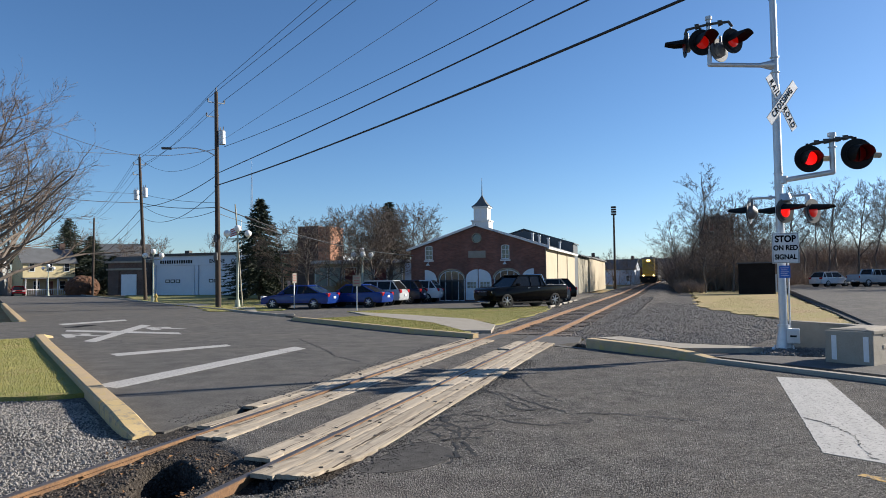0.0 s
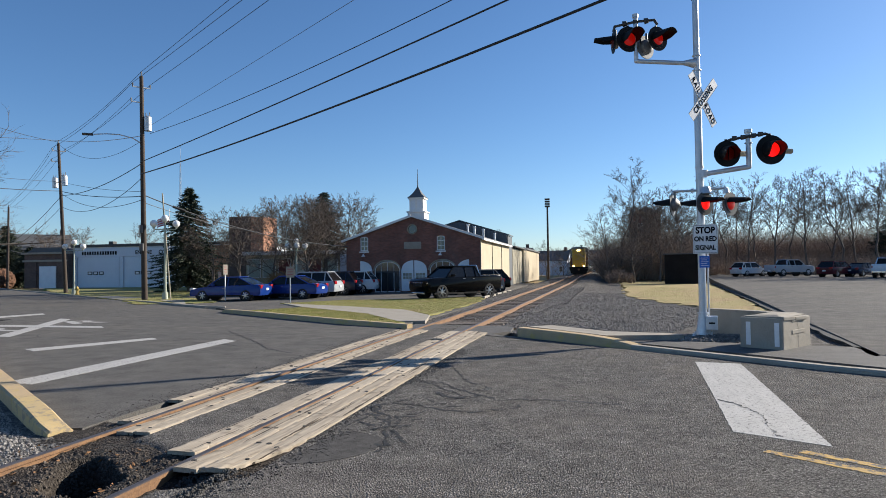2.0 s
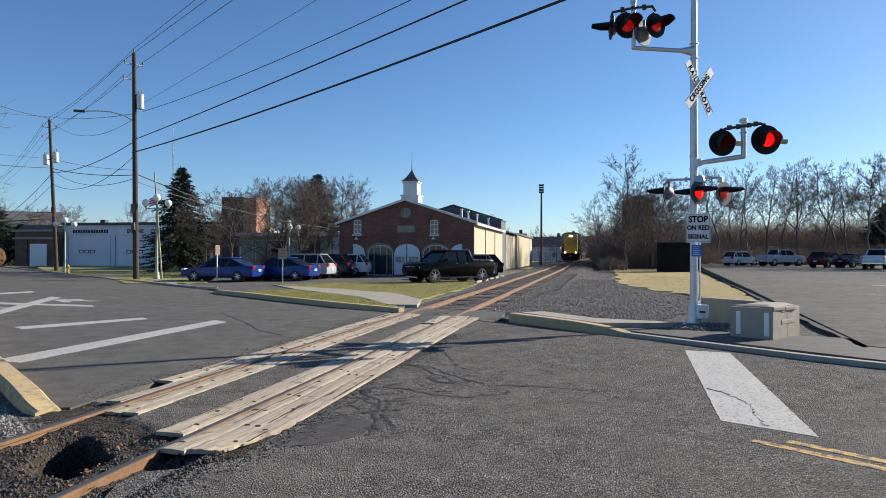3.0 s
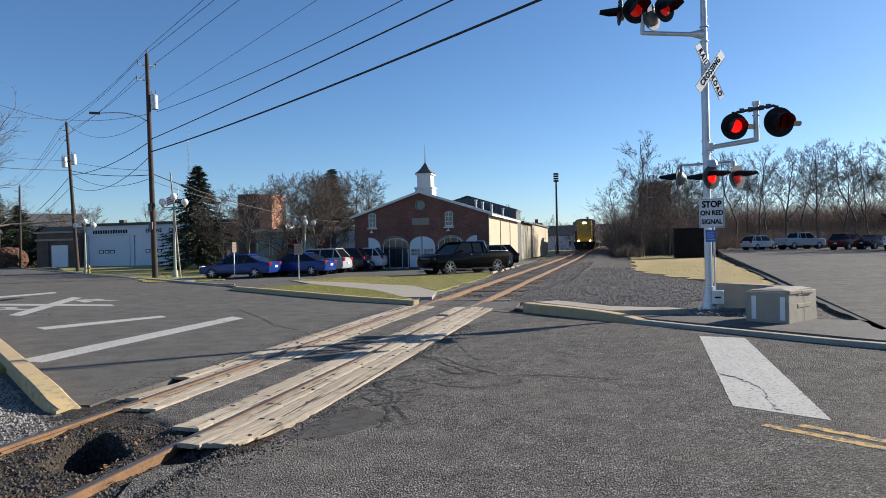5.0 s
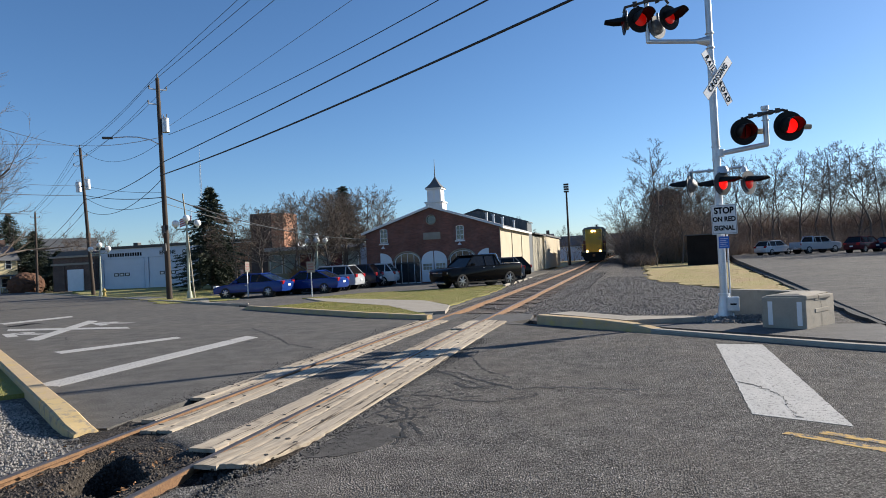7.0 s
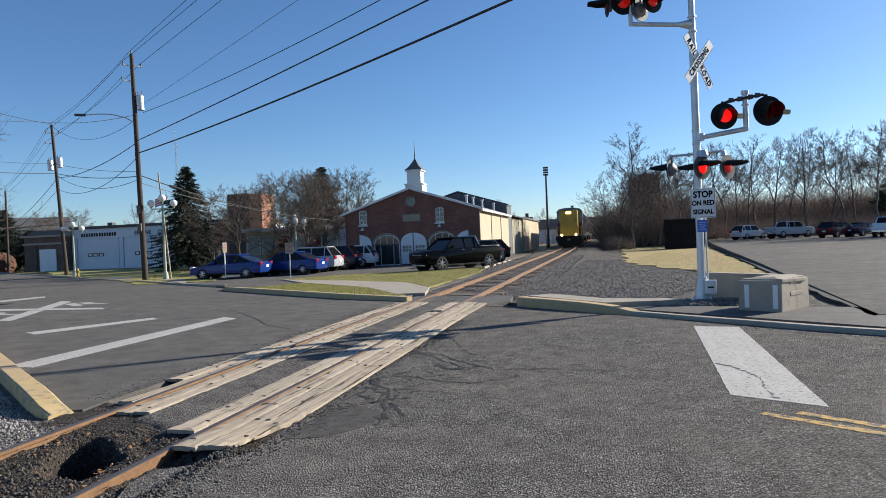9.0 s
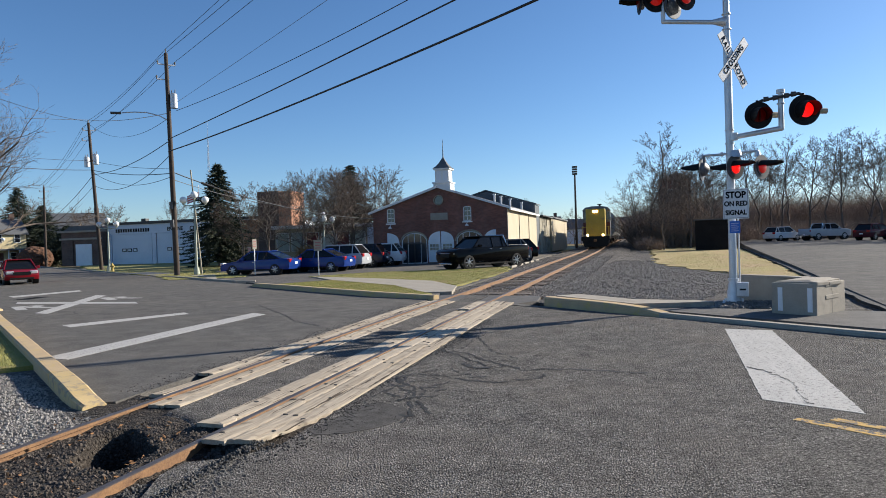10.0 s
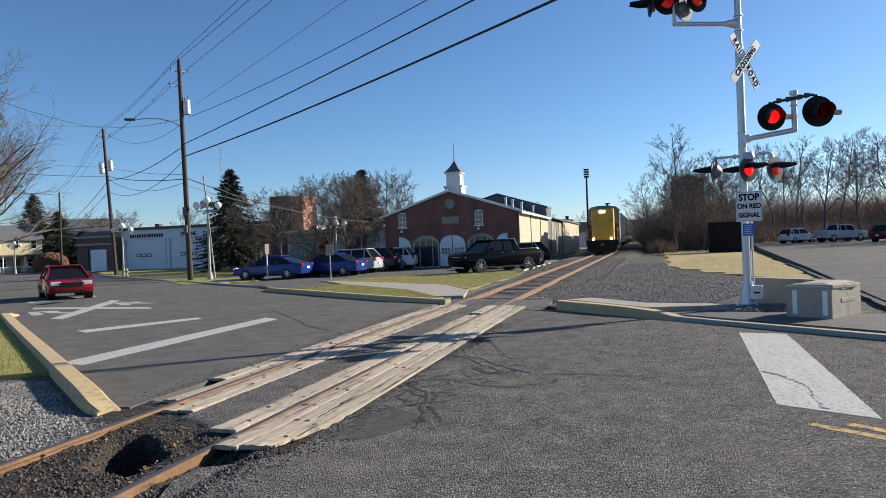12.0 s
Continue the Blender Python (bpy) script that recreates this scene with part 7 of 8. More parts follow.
loco = thing("locomotive", "yellow and grey diesel locomotive with lit headlights", "locomotive", pose(0, 120, 0))
# nose at -y
bm = B()
box(bm, -1.5, 1.5, 0, 17, 1.0, 1.28, 0.02)
part("frame", bm, BLACK, loco, "black underframe")
bm = B()
box(bm, -1.05, 1.05, 0.9, 3.4, 1.28, 4.35, 0.12)
hood = part("short_hood", bm, YELLOW, loco, "tall yellow short hood")
bm = B()
box(bm, -0.98, 0.98, 0.95, 3.3, 4.352, 4.4, 0.02)
part("hood_top", bm, LOCO_GREY, hood, "grey hood top")
for sx in (-0.7, -0.5, -0.3, -0.1, 0.1, 0.3, 0.5, 0.7):
    bm = B()
    box(bm, sx - 0.035, sx + 0.035, 0.875, 0.9, 1.7, 3.5)
    part("slat", bm, YELLOW, hood)
bm = B()
box(bm, -1.52, 1.52, 3.4, 5.8, 1.28, 4.3, 0.06)
cab = part("cab", bm, LOCO_GREY, loco, "grey cab")
bm = B()
pts = [(-1.6, 4.25), (1.6, 4.25), (1.25, 4.6), (0.5, 4.74), (-0.5, 4.74), (-1.25, 4.6)]
upright(bm, pts, 3.25, 5.95)
part("cab_roof", bm, LOCO_GREY, cab, "curved grey cab roof")
for s in (-1, 1):
    bm = B()
    box(bm, s * 1.27 - 0.17, s * 1.27 + 0.17, 3.36, 3.39, 3.2, 4.0, 0.0)
    part("cab_window", bm, GLASS, cab)
    bm = B()
    box(bm, s * 1.535 - 0.01, s * 1.535 + 0.01, 3.8, 5.3, 3.1, 3.95, 0.0)
    part("side_window", bm, GLASS, cab)
    bm = B()
    box(bm, s * 1.3 - 0.2, s * 1.3 + 0.2, 3.33, 3.39, 1.5, 2.9)
    part("cab_panel", bm, LOCO_RED, cab, "dark red cab front panel")
bm = B()
box(bm, -0.95, 0.95, 5.8, 16, 1.28, 4.2, 0.08)
part("long_hood", bm, YELLOW, loco, "yellow engine hood")
bm = B()
for s in (-0.2, 0.2):
    tube(bm, (s * 0.75, 0.84, 4.05), (s * 0.75, 0.92, 4.05), 0.15, seg=16)
part("headlight", bm, BEAM, hood, "twin glowing headlight", True)
for s in (-0.83, 0.83):
    bm = B()
    tube(bm, (s, 0.05, 1.42), (s, -0.05, 1.42), 0.14, seg=16)
    part("ditch_light", bm, BEAM, loco, "glowing ditch light", True)
bm = B()
box(bm, -1.52, 1.52, -0.1, 0.15, 0.85, 1.3, 0.02)
pts = [(-1.45, 0.85), (1.45, 0.85), (1.2, 0.15), (-1.2, 0.15)]
upright(bm, pts, -0.05, 0.1)
part("pilot", bm, BLACK, loco, "black pilot plate")
bm = B()
box(bm, -0.16, 0.16, -0.5, 0.0, 0.72, 1.0, 0.03)
part("coupler", bm, RUST, loco)
for s in (-1, 1):
    bm = B()
    bend(bm, [(s * 1.42, 0.1, 1.3), (s * 1.42, 0.1, 2.35), (s * 1.42, 1.2, 2.4), (s * 1.42, 3.3, 2.4)], 0.03, 6)
    tube(bm, (s * 1.42, 1.2, 1.3), (s * 1.42, 1.2, 2.4), 0.025, seg=6)
    tube(bm, (s * 0.75, 0.1, 1.3), (s * 0.75, 0.1, 2.3), 0.025, seg=6)
    tube(bm, (s * 0.75, 0.1, 2.3), (s * 1.42, 0.1, 2.3), 0.025, seg=6)
    part("handrail", bm, YELLOW, loco, "yellow handrail", True)
    for k in range(4):
        bm = B()
        box(bm, s * 1.25 - 0.22, s * 1.25 + 0.22, 0.15 + 0.02 * k, 0.5, 0.3 + 0.25 * k, 0.34 + 0.25 * k)
        part("step", bm, BLACK, loco)
for y in (3.6, 13.4):
    bm = B()
    box(bm, -1.25, 1.25, y - 1.7, y + 1.7, 0.45, 0.98, 0.04)
    tr = part("truck", bm, BLACK, loco, "black wheel truck")
    for d in (-1.3, 1.3):
        for s in (-1, 1):
            bm = B()
            tube(bm, (s * 0.7, y + d, 0.5), (s * 0.82, y + d, 0.5), 0.5, seg=24)
            part("wheel", bm, RUST, tr, "steel wheel")
bm = B()
box(bm, -1.2, 1.2, 6.5, 10.5, 0.35, 0.98, 0.08)
part("fuel_tank", bm, BLACK, loco)
bm = B()
tube(bm, (0.35, 4.4, 4.74), (0.35, 4.4, 4.95), 0.12, seg=10)
box(bm, 0.1, 0.6, 4.2, 4.5, 4.93, 5.02, 0.02)
part("horn", bm, BLACK, cab)


def hopper_car(label):
    t = thing("hopper_car", label, "railway car", pose(0, 150, 0), "cars of the train")
    bm = B()
    pts = [(-1.55, 1.6), (-1.2, 1.2), (1.2, 1.2), (1.55, 1.6), (1.58, 4.0), (1.2, 4.4), (-1.2, 4.4), (-1.58, 4.0)]
    upright(bm, pts, 0.6, 16.6)
    body = part("body", bm, HOPPER, t, "pale grey covered hopper body")
    for k in range(15):
        for s in (-1, 1):
            bm = B()
            y = 1.2 + k * 1.05
            box(bm, s * 1.59 - 0.04, s * 1.59 + 0.04, y, y + 0.1, 1.65, 4.0)
            part("rib", bm, HOPPER, body)
    bm = B()
    box(bm, -1.3, 1.3, 0, 17.2, 0.95, 1.19)
    part("sill", bm, BLACK, t)
    for y in (2.2, 15):
        bm = B()
        box(bm, -1.2, 1.2, y - 1.3, y + 1.3, 0.4, 0.94, 0.04)
        tr = part("truck", bm, BLACK, t)
        for d in (-0.85, 0.85):
            for s in (-1, 1):
                bm = B()
                tube(bm, (s * 0.7, y + d, 0.45), (s * 0.82, y + d, 0.45), 0.45, seg=20)
                part("wheel", bm, RUST, tr)
    return t


cars_ = [hopper_car("pale grey covered hopper car behind the locomotive")]
for _ in range(3):
    cars_.append(copy_thing(cars_[0], pose(0, 170, 0)))


# ---- trees ----
BARK = mat("bark", (0.1, 0.08, 0.065), (0.16, 0.135, 0.115), rough=0.95, scale=3, fine=30, bump=0.4)
TWIG = mat("twig", (0.15, 0.115, 0.09), (0.09, 0.07, 0.056), rough=0.95, scale=0.6, fine=6, bump=0)
SCRUB = mat("scrub", (0.32, 0.235, 0.175), (0.2, 0.145, 0.108), rough=0.95, scale=0.4, fine=5, bump=0)
NEEDLE = mat("needles", (0.022, 0.035, 0.022), (0.045, 0.055, 0.028), rough=0.8, scale=0.9, fine=9, bump=0)


def segs_mesh(name, segs, material, sides=3):
    """Many tapered bars in one mesh."""
    V, Fc = [], []
    for a, b, r0, r1 in segs:
        d = (b - a)
        if d.length < 1e-5:
            continue
        q = d.to_track_quat("Z", "Y").to_matrix()
        k = len(V)
        for p, r in ((a, r0), (b, r1)):
            for i in range(sides):
                t = 2 * math.pi * i / sides
                V.append(tuple(p + q @ Vector((r * math.cos(t), r * math.sin(t), 0))))
        for i in range(sides):
            j = (i + 1) % sides
            Fc.append((k + i, k + j, k + sides + j, k + sides + i))
    me = bpy.data.meshes.new(name)
    me.from_pydata(V, [], Fc)
    me.materials.append(material)
    return me


def grow(seed, h, clear=0.3, limbs=14, reach=0.34, rise=0.55, wander=0.1, depth=4, r0=None, spread=0.7, fine=1.0):
    """A leading stem that wavers upwards, limbs of falling length, and shoots that fork down to twigs."""
    g = random.Random(seed)
    thick, thin = [], []

    def shoot(p, d, ln, r, lev):
        n = (0, 5, 4, 3, 2)[lev]
        for i in range(n):
            q = p + d * ln / n
            r2 = r * (0.82 if lev < 3 else 0.7)
            (thick if lev < 2 else thin).append((p, q, r, r2))
            if lev < depth and (i > 0 or lev > 1):
                for _ in range(2 if g.random() < 0.45 else 1):
                    side = Vector((g.gauss(0, 1), g.gauss(0, 1), g.gauss(0.15, 0.6)))
                    side = (side - d * side.dot(d)).normalized()
                    nd = (d * g.uniform(0.6, 1.0) + side * spread * g.uniform(0.6, 1.2)).normalized()
                    shoot(q, nd, ln * g.uniform(0.36, 0.6) * (1 - 0.35 * i / n), r2 * g.uniform(0.45, 0.65), lev + 1)
            d = (d + Vector((g.gauss(0, 0.2), g.gauss(0, 0.2), g.gauss(0.07, 0.12)))).normalized()
            p, r = q, r2

    n = 14
    p, d, r = Vector((0, 0, -0.1)), Vector((g.gauss(0, 0.05), g.gauss(0, 0.05), 1)).normalized(), r0 or h * 0.016
    stem, turn = [], g.uniform(0, 6)
    for i in range(n):
        q = p + d * h * 0.92 / n
        r2 = r * 0.9
        thick.append((p, q, r, r2))
        stem.append((p, q, r))
        d = (d + Vector((g.gauss(0, wander), g.gauss(0, wander), 0.12))).normalized()
        p, r = q, r2
    for k in range(limbs):
        f = clear + (0.98 - clear) * (k + g.uniform(0, 0.9)) / limbs
        a, b, rr = stem[min(n - 1, int(f * n))]
        turn += 2.4 + g.gauss(0, 0.5)
        e = rise * g.uniform(0.7, 1.3)
        d = Vector((math.cos(turn) * math.cos(e), math.sin(turn) * math.cos(e), math.sin(e)))
        shoot(a.lerp(b, (f * n) % 1), d, h * reach * (1 - 0.62 * (f - clear) / (1 - clear)) * g.uniform(0.65, 1.25), rr * g.uniform(0.4, 0.62), 1)
    top = max(t[1].z for t in thick + thin)
    k = h / top
    return [[(a * k, b * k, max(r, 0.012 * fine), max(q, 0.007 * fine)) for a, b, r, q in x] for x in (thick, thin)]


def bare_tree(seed, h, label, **kw):
    thick, thin = grow(seed, h, **kw)
    t = thing("tree", label, "tree", Matrix(), "bare trees")
    for name, s, m_, k in (("trunk", thick, BARK, 6), ("crown", thin, TWIG, 3)):
        ob = new(name, segs_mesh(name, s, m_, k))
        ob.parent = t
    return t


TREES = [bare_tree(1, 9.5, "bare spreading winter tree", clear=0.2, limbs=16, reach=0.5, rise=0.75, wander=0.12),
         bare_tree(2, 12, "tall bare winter tree", clear=0.34, limbs=15, reach=0.36, rise=0.8, wander=0.11, r0=0.17),
         bare_tree(3, 13, "tall thin bare winter tree", clear=0.4, limbs=14, reach=0.3, rise=0.7, wander=0.15, r0=0.16),
         bare_tree(4, 8.5, "dense round bare winter tree", clear=0.16, limbs=20, reach=0.52, rise=0.7, wander=0.1, spread=0.85),
         bare_tree(5, 13.5, "broad bare street tree with drooping twigs", clear=0.14, limbs=44, reach=0.56, rise=0.5, wander=0.06, spread=0.62, r0=0.3, fine=0.55)]


def ray_place(deg, dist):
    """Degrees to the right of the track's line, metres from the viewer."""
    return math.sin(radians(deg)) * dist, math.cos(radians(deg)) * dist


used = [False] * len(TREES)


def plant(k, x, y, rz=0.0, s=1.0):
    t = TREES[k]
    m = pose(x, y, 0, 0, 0, rz)
    if not used[k]:
        used[k] = True
        t.scale = (s, s, s)
        t.matrix_basis = m @ Matrix.Diagonal((s, s, s, 1))
        return t
    c = copy_thing(t, m)
    c.matrix_basis = m @ Matrix.Diagonal((s, s, s, 1))
    return c


g = random.Random(21)
# behind the lot and the offices
for k, deg, d, s in ((3, -29.5, 60, 0.9), (3, -25.6, 57, 0.95), (3, -22.9, 58, 1.0), (3, -31.6, 62, 0.85), (3, -24.0, 55, 0.95), (3, -27.0, 70, 1.0), (0, -24.5, 64, 0.95), (3, -22.6, 58, 0.8), (0, -20.2, 66, 1.0), (2, -26, 84, 0.85), (2, -23, 80, 0.85), (1, -21, 78, 0.85), (1, -31, 95, 0.75), (2, -19, 76, 0.8),
                     (0, -37, 110, 1.0), (0, -41, 118, 1.0), (3, -45, 150, 1.2), (0, -46.5, 148, 1.3), (1, -48, 150, 1.1), (0, -43.5, 126, 1.0), (2, -28, 90, 0.8),
                     (2, -8.6, 135, 0.75), (1, -7.2, 150, 0.7), (1, -3.9, 112, 0.55), (3, -2.5, 160, 0.8), (0, -1.6, 190, 0.8), (0, -5.2, 180, 0.8), (2, -11, 150, 0.7)):
    plant(k, *ray_place(deg, d), g.uniform(0, 360), s)
# big tree hanging in over the street
plant(4, -35.4, 27.4, 40, 1.05)
plant(4, -43.8, 33.4, 200, 1.0)
plant(3, -62, 45, 190, 1.5)
# wood along the track and behind the lot
for k, deg, d, s in ((1, 3.4, 96, 1.1), (2, 5.0, 98, 1.05), (0, 4.6, 92, 1.15), (3, 5.8, 94, 1.25), (3, 4.2, 100, 1.3), (2, 2.1, 88, 1.18), (1, 1.2, 92, 0.85), (0, 4.0, 88, 0.9), (1, 5.2, 84, 0.8), (3, 3.2, 78, 0.8), (0, 6.5, 80, 0.9), (2, 7.4, 90, 0.95), (1, 9.0, 80, 0.95), (2, 10.2, 86, 1.0), (1, 11.5, 78, 0.9), (2, 12.4, 84, 1.0),
                     (1, 13.6, 78, 0.95), (2, 14.8, 82, 0.98), (1, 16.0, 76, 0.95), (0, 17.2, 84, 1.1), (2, 18.2, 76, 0.9), (1, 19.2, 80, 0.95), (2, 20.4, 74, 0.92), (1, 21.4, 78, 0.98), (2, 22.4, 76, 0.95), (1, 23.4, 72, 0.95), (2, 24.5, 76, 1.0),
                     (1, 25.6, 70, 0.95), (2, 26.8, 74, 1.0), (0, 28, 72, 1.1), (1, 29.5, 74, 1.0), (2, 31, 72, 1.0), (1, 33, 74, 1.0), (1, 10.8, 98, 1.0), (2, 15.4, 100, 1.0), (1, 20, 100, 1.0), (2, 24, 98, 1.0), (2, 6.0, 104, 0.9), (1, 28, 96, 1.1)):
    if deg > 7:
        d, s = d * 1.3, s * 1.24
    plant(k, *ray_place(deg, d), g.uniform(0, 360), s)


def scrub(count, place, hmin, hmax, seed, label):
    g = random.Random(seed)
    segs = []
    for _ in range(count):
        x, y = place(g)
        h = g.uniform(hmin, hmax)
        p = Vector((x, y, 0))
        for _ in range(7):
            d = Vector((g.gauss(0, 0.45), g.gauss(0, 0.45), 1)).normalized()
            q = p + d * h * g.uniform(0.5, 1)
            segs.append((p, q, 0.03, 0.012))
            for _ in range(5):
                a = p.lerp(q, g.uniform(0.25, 1))
                segs.append((a, a + Vector((g.gauss(0, 1), g.gauss(0, 1), g.gauss(0.5, 0.6))).normalized() * h * g.uniform(0.15, 0.4), 0.018, 0.006))
    ob = new("scrub", segs_mesh("scrub", segs, SCRUB, 3))
    tagged(ob, label, "scrub", kind="stuff")


def wood_place(g):
    deg = g.uniform(0.8, 34)
    d = g.uniform(97, 135) if deg > 8.6 else g.uniform(88, 130)
    return ray_place(deg, d)


scrub(1700, wood_place, 1.5, 4.2, 31, "brown leafless undergrowth of the wood beside the track")
scrub(650, lambda g: ray_place(g.uniform(0.9, 8.5), g.uniform(86, 132)), 4, 8.5, 35, "tall brown thicket round the mill tower")
scrub(2500, lambda g: ray_place(g.uniform(6, 36), g.uniform(128, 165)), 6, 10.5, 36, "dense brown thicket behind the parked cars")
scrub(130, lambda g: ray_place(g.uniform(0.9, 3.0), g.uniform(76, 98)), 0.8, 2.0, 32, "brown brambles beside the track")
scrub(900, lambda g: ray_place(g.uniform(-56, -19), g.uniform(138, 175)), 3, 7.5, 33, "brown leafless wood behind the houses")
scrub(500, lambda g: (track(g.uniform(150, 420)).x + g.choice((-1, 1)) * g.uniform(5, 30), g.uniform(150, 420)), 3, 8, 34, "brown wood along the far track")
# low hill of far trees closing the horizon
FAR = mat("far_wood", (0.13, 0.11, 0.1), (0.085, 0.075, 0.07), rough=1.0, scale=0.03, fine=0.4, bump=0.6, dist=1.0)
bm = B()
prev = None
gg = random.Random(8)
for i in range(181):
    a = math.pi * 2 * i / 180
    x, y = math.sin(a), math.cos(a)
    h = 7 + 5 * noise.noise((x * 4, y * 4, 2)) + gg.uniform(-0.8, 0.8)
    cur = [bm.verts.new((x * 330, y * 330, -1)), bm.verts.new((x * 335, y * 335, h * 0.8)), bm.verts.new((x * 350, y * 350, h)), bm.verts.new((x * 420, y * 420, -1))]
    if prev:
        for j in range(3):
            bm.faces.new((prev[j], cur[j], cur[j + 1], prev[j + 1]))
    prev = cur
tagged(new("far_hill", mesh_of("far_hill", bm, FAR)), "low brown wooded rise on the horizon", "far wood", kind="structure")


def conifer(x, y, h, r, label, seed, material=None):
    """Trunk, and tiers of drooping boughs made of many short needle sprays."""
    g = random.Random(seed)
    t = thing("conifer", label, "tree", pose(x, y, 0))
    bm = B()
    tube(bm, (0, 0, -0.1), (0, 0, h * 0.97), 0.02 * h, 0.02, 8)
    part("trunk", bm, BARK, t)
    V, Fc = [], []
    z = h * 0.04
    while z < h * 0.99:
        f = 1 - z / h
        rad = r * (f ** 0.75) * g.uniform(0.82, 1.12) + 0.1
        n = int(9 + 14 * f)
        for k in range(n):
            a = g.uniform(0, 6.283)
            ln = rad * g.uniform(0.7, 1.12)
            d = Vector((math.cos(a), math.sin(a), 0))
            m = max(4, int(ln * 7))
            for i in range(m):
                s = (i + 0.6) / m
                c = d * ln * s + Vector((0, 0, z + 0.1 * ln - 0.38 * ln * s * s + (0.18 * ln * s ** 4)))
                for _ in range(3):
                    w = Vector((g.gauss(0, 1), g.gauss(0, 1), g.gauss(-0.25, 0.5))).normalized() * g.uniform(0.16, 0.34)
                    q = Vector((g.gauss(0, 1), g.gauss(0, 1), g.gauss(0, 0.6))).normalized() * g.uniform(0.05, 0.11)
                    e = d * g.uniform(0.1, 0.25)
                    b = len(V)
                    V += [tuple(c - q), tuple(c + q), tuple(c + w + e)]
                    Fc.append((b, b + 1, b + 2))
        z += h * 0.022 * (0.6 + f)
    me = bpy.data.meshes.new("foliage")
    me.from_pydata(V, [], Fc)
    me.materials.append(material or NEEDLE)
    ob = new("foliage", me)
    ob.parent = t
    return t


conifer(-37.2, 56.3, 9.8, 3.9, "tall dark green spruce on the lawn", 1)
conifer(-30.6, 73, 11.0, 4.4, "dark spruce standing behind bare trees", 2)
conifer(-97, 89.5, 13, 6.0, "broad dark evergreen behind the hedge", 3)
conifer(-88.5, 86, 9.5, 5.2, "dark shaggy evergreen beside the grey house", 4)
conifer(-82.5, 84.5, 6.0, 4.2, "low dark evergreen before the grey house", 9)
conifer(-81, 122, 9.5, 3.0, "distant dark evergreen behind the firehouse", 5)
conifer(-72, 128, 9.5, 3.0, "distant dark evergreen behind the firehouse", 6)
conifer(46, 118, 10, 5.6, "dark bushy evergreen at the edge of the wood", 7)
conifer(54, 106, 9.5, 5.4, "dark bushy evergreen behind the far cars", 8)
# clipped hedge, ornamental grass and grass tufts
bm = B()
bmesh.ops.create_icosphere(bm, subdivisions=4, radius=1)
for v in bm.verts:
    v.co = Vector((v.co.x * 2.4, v.co.y * 2.0, max(v.co.z, -0.6) * 1.9 + 1.0)) + v.normal * 0.25 * noise.noise(v.co * 6)
bm.transform(pose(-83.2, 79.3, 0.0, 0, 0, 30))
HEDGE = mat("hedge", (0.12, 0.055, 0.03), (0.07, 0.035, 0.02), rough=0.95, scale=2, fine=9, bump=1.0, dist=0.1)
tagged(new("hedge", mesh_of("hedge", bm, HEDGE)), "rounded brown clipped hedge by the street", "hedge")
STRAW = mat("straw", (0.4, 0.24, 0.1), (0.28, 0.16, 0.07), rough=0.9, scale=1, fine=9, bump=0)
g = random.Random(9)
segs = []
for _ in range(420):
    d = Vector((g.gauss(0, 0.4), g.gauss(0, 0.4), 1)).normalized()
    p = Vector((g.gauss(0, 0.35), g.gauss(0, 0.35), 0.02))
    segs.append((p, p + d * g.uniform(1.1, 1.9), 0.03, 0.01))
ob = new("ornamental_grass", segs_mesh("ornamental_grass", segs, STRAW))
ob.matrix_basis = pose(-30.6, 61.5, 0.05)
tagged(ob, "tan clump of ornamental grass before the offices", "grass clump")
ob2 = new("low_shrub", segs_mesh("low_shrub", [(Vector((a.x * 2.2, a.y * 1.2, a.z * 0.4)), Vector((b.x * 2.2, b.y * 1.2, b.z * 0.45)), r, q) for a, b, r, q in segs], NEEDLE))
ob2.matrix_basis = pose(-27.9, 60.5, 0.05)
tagged(ob2, "low green shrub before the offices", "shrub")

BLADE = mat("grass_blade", (0.2, 0.22, 0.045), (0.36, 0.31, 0.11), rough=0.9, scale=0.8, fine=3, bump=0)


def blades(name, count, place, hgt, seed, label):
    g = random.Random(seed)
    V, Fc = [], []
    for _ in range(count):
        x, y, z = place(g)
        h, a = g.uniform(*hgt), g.uniform(0, 6.28)
        w = Vector((math.cos(a), math.sin(a), 0)) * h * 0.12
        tip = Vector((x + g.gauss(0, h * 0.4), y + g.gauss(0, h * 0.4), z + h))
        b = len(V)
        V += [(x - w.x, y - w.y, z), (x + w.x, y + w.y, z), tuple(tip)]
        Fc.append((b, b + 1, b + 2))
    me = bpy.data.meshes.new(name)
    me.from_pydata(V, [], Fc)
    stuff(name, me, BLADE, label, "grass")


def in_poly(p, poly):
    c = False
    for (x0, y0), (x1, y1) in zip(poly, poly[1:] + poly[:1]):
        if (y0 > p[1]) != (y1 > p[1]) and p[0] < (x1 - x0) * (p[1] - y0) / (y1 - y0) + x0:
            c = not c
    return c


def in_area(poly, z):
    xs, ys = [p[0] for p in poly], [p[1] for p in poly]

    def f(g):
        while True:
            p = (g.uniform(min(xs), max(xs)), g.uniform(min(ys), max(ys)))
            if in_poly(p, poly):
                return p[0], p[1], z
    return f


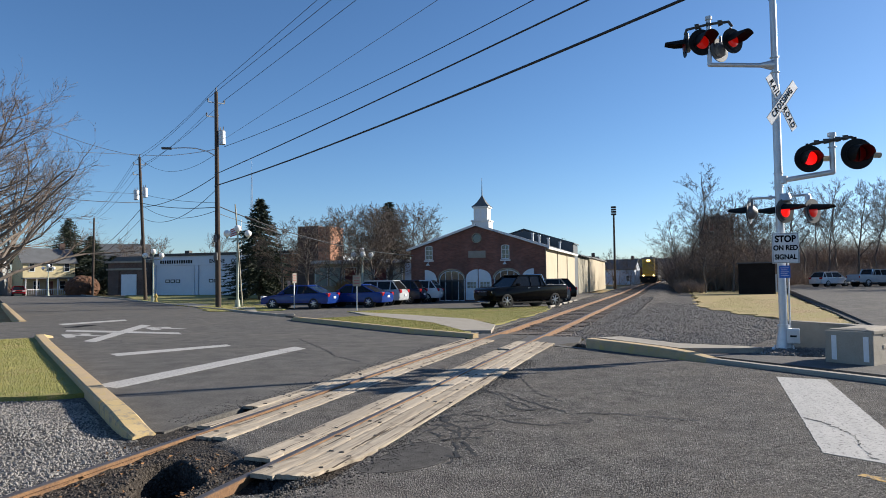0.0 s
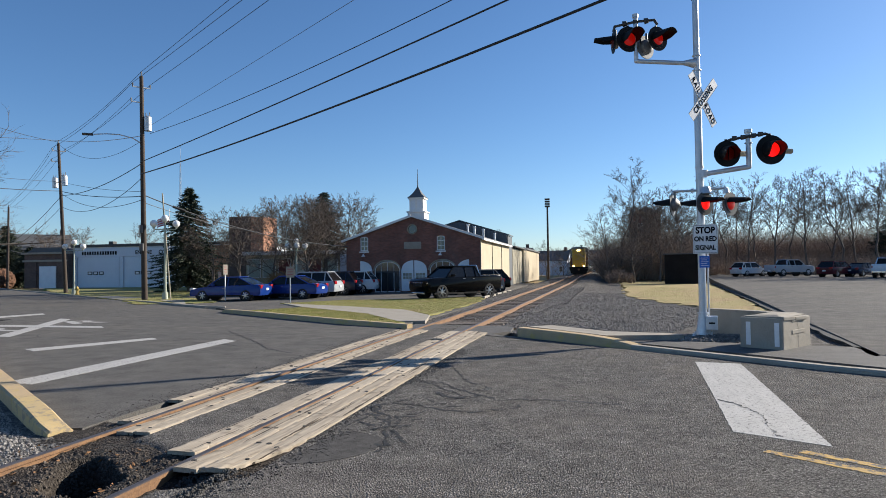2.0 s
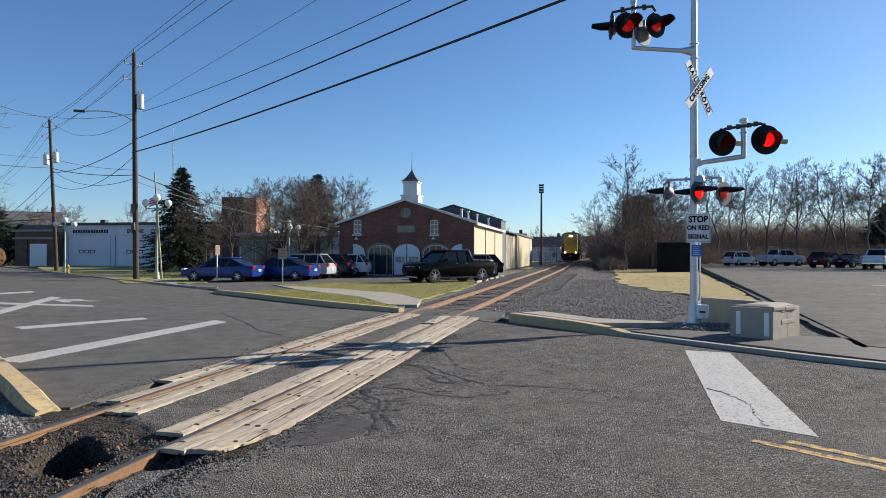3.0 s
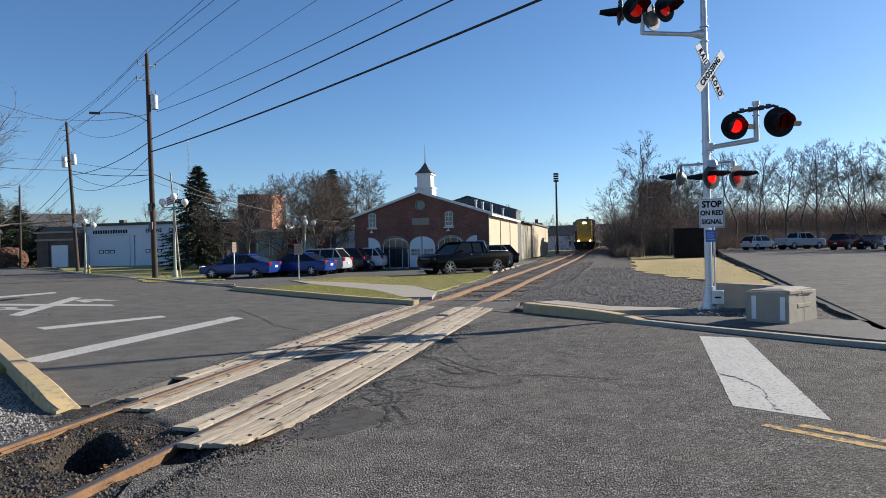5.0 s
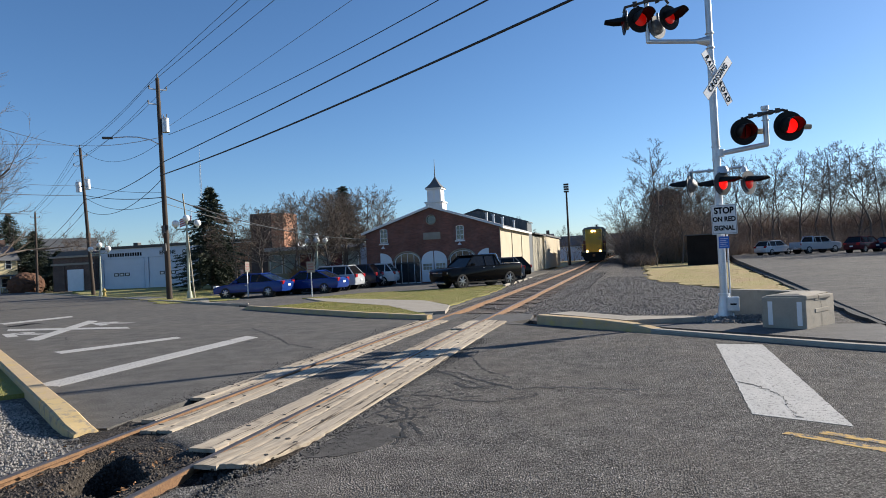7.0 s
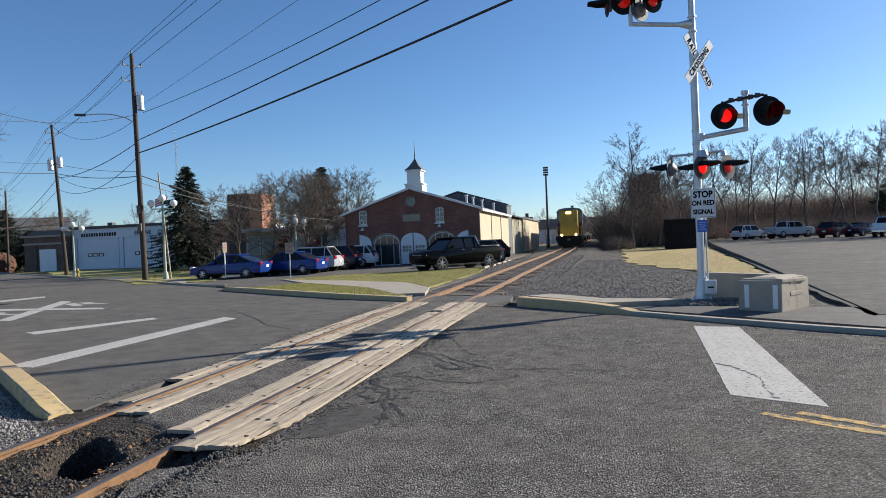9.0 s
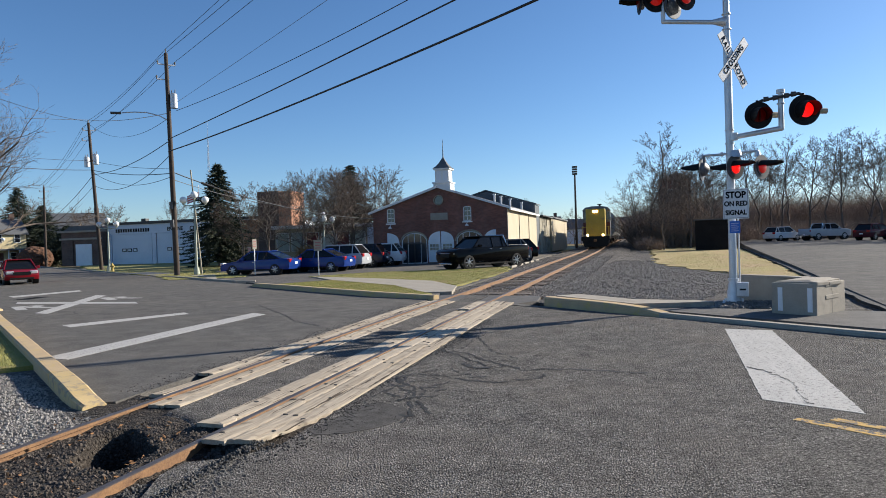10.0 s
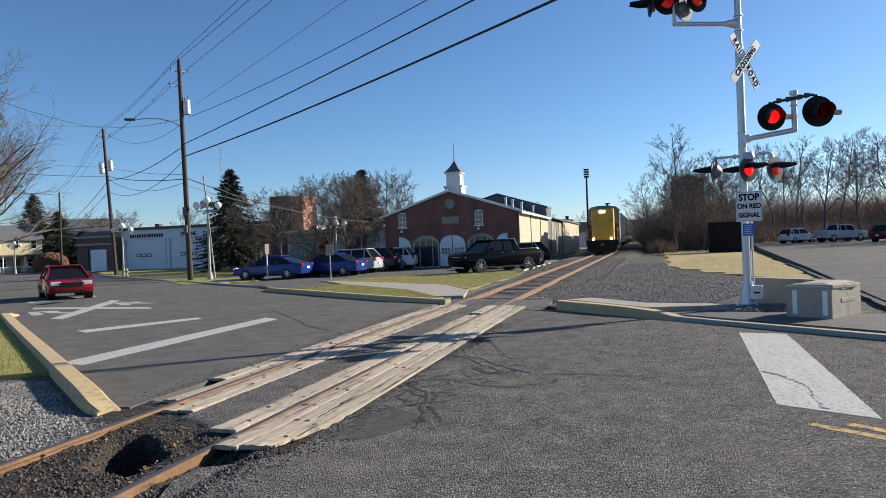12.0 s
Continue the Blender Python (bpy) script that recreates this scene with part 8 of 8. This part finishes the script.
blades("lawn_grass", 60000, in_area([st(3.3, -0.35), st(16, -0.4), st(15.5, -4), (-22, 4), (-14, 5.4), (-8.95, 7.6)], 0.04), (0.02, 0.055), 1, "short green grass behind the yellow kerb")
blades("lawn_grass", 30000, in_area(LAWNS[0], 0.025), (0.02, 0.05), 2, "patchy grass on the kerbed island")
blades("lawn_grass", 40000, in_area(LAWNS[1], 0.025), (0.02, 0.05), 3, "patchy grass strip before the lot")
blades("lawn_grass", 9000, in_area([(4.3, 29.5), (5.9, 24.5), (7.1, 33), (9, 52), (5, 60), (1.9, 41)], -0.01), (0.02, 0.05), 8, "straw grass beside the dark shed")
blades("lawn_grass", 26000, in_area([(-21.3, 34.6), (-25.0, 32.6), st(39, 10.7), (-42, 60), (-30, 60), (-30, 44), (-22.5, 36.6)], 0.025), (0.02, 0.05), 4, "winter grass under the utility pole")

# flag and lattice mast behind the firehouse
t = thing("flagpole", "white flagpole with a small striped flag", "flagpole", pose(-46.4, 66.5, 0))
bm = B()
tube(bm, (0, 0, 0), (0, 0, 9.0), 0.05, 0.03, 8)
part("pole", bm, TRIM, t)
FLAG_R, FLAG_B = mat("flag_red", (0.5, 0.05, 0.06), rough=0.8, bump=0), mat("flag_blue", (0.04, 0.06, 0.25), rough=0.8, bump=0)
for k in range(7):
    bm = B()
    vs = []
    for i in range(9):
        x = -i * 0.2
        for z in (8.2 - k * 0.13, 8.07 - k * 0.13):
            vs.append(bm.verts.new((x, 0.09 * math.sin(i * 0.9), z - 0.05 * i)))
    for i in range(8):
        bm.faces.new((vs[2 * i], vs[2 * i + 2], vs[2 * i + 3], vs[2 * i + 1]))
    part("flag_stripe", bm, (FLAG_R, SIGN_WHITE)[k % 2], t)
bm = B()
box(bm, -0.7, -0.02, 0.13, 0.16, 7.75, 8.2)
part("flag_canton", bm, FLAG_B, t)
t = thing("lattice_mast", "thin steel lattice radio mast", "radio mast", pose(-57.5, 85, 0))
bm = B()
for s in range(3):
    a = 2.094 * s
    tube(bm, (0.35 * math.cos(a), 0.35 * math.sin(a), 0), (0.08 * math.cos(a), 0.08 * math.sin(a), 17.5), 0.035, 0.02, 5)
for k in range(30):
    z, f = k * 0.58, 1 - 0.77 * k / 30
    tube(bm, (0.35 * f, 0, z), (-0.17 * f, 0.3 * f, z + 0.58), 0.015, seg=4)
    tube(bm, (-0.17 * f, -0.3 * f, z), (0.35 * f, 0, z + 0.58), 0.015, seg=4)
tube(bm, (0, 0, 17.3), (0, 0, 20), 0.03, 0.015, 5)
part("lattice", bm, GALV, t)
# water tank behind the wood
t = thing("water_tank", "pale concrete silo behind the trees", "silo", pose(52, 120, 0))
bm = B()
tube(bm, (0, 0, 0), (0, 0, 13), 2.8, seg=24)
part("shell", bm, CONCRETE, t, "", True)
bm = B()
tube(bm, (0, 0, 13), (0, 0, 13.5), 3.0, 2.0, 24)
part("cap", bm, CONCRETE, t)


# ---- what moves ----
def motions():
    def on_track(y):
        c, f = track(y), track(y + 6)
        return pose(c.x, y, c.z + 0.03, 0, 0, -math.degrees(math.atan2(f.x - c.x, 6)))
    times = [0, 1.5, 3, 4.5, 6, 7.5, 9, 10.5, 12]
    walk(loco, [(t, on_track(122.5 - 4.72 * t)) for t in times])
    for k, c in enumerate(cars_):
        walk(c, [(t, on_track(122.5 + 17.6 + 17.8 * k - 4.72 * t)) for t in times])
    # each pair of lamps flashes in turn: an added disc imitates this, facing outwards for two thirds of a second, then
    # standing edge-on
    for ob, m, beat in FLASHERS:
        rows = [(0.0, m @ pose(0, 0, 0, 0, 0, 76 if beat == 0 else 0))]
        for k in range(18):
            t = 0.12 + 0.67 * k
            lit = k % 2 == beat
            rows.append((t - 0.07, m @ pose(0, 0, 0, 0, 0, 76 if lit else 0)))
            rows.append((t, m @ pose(0, 0, 0, 0, 0, 0 if lit else 76)))
        rows.append((12.0, rows[-1][1]))
        walk(ob, rows)
    rz = math.degrees(math.atan2(-U.y, -U.x))
    rows = []
    for t, u in ((0, 108), (2, 93.5), (4, 79), (6, 64.6), (8, 50.8), (9.5, 40.6), (10.5, 33.6), (11.0, 30.0), (11.5, 26.9), (12, 24.0)):
        x, y = st(u + 2.1, 2.75)
        rows.append((t, pose(x, y, 0.003, 0, 0, rz)))
    walk(red_car, rows)


motions()
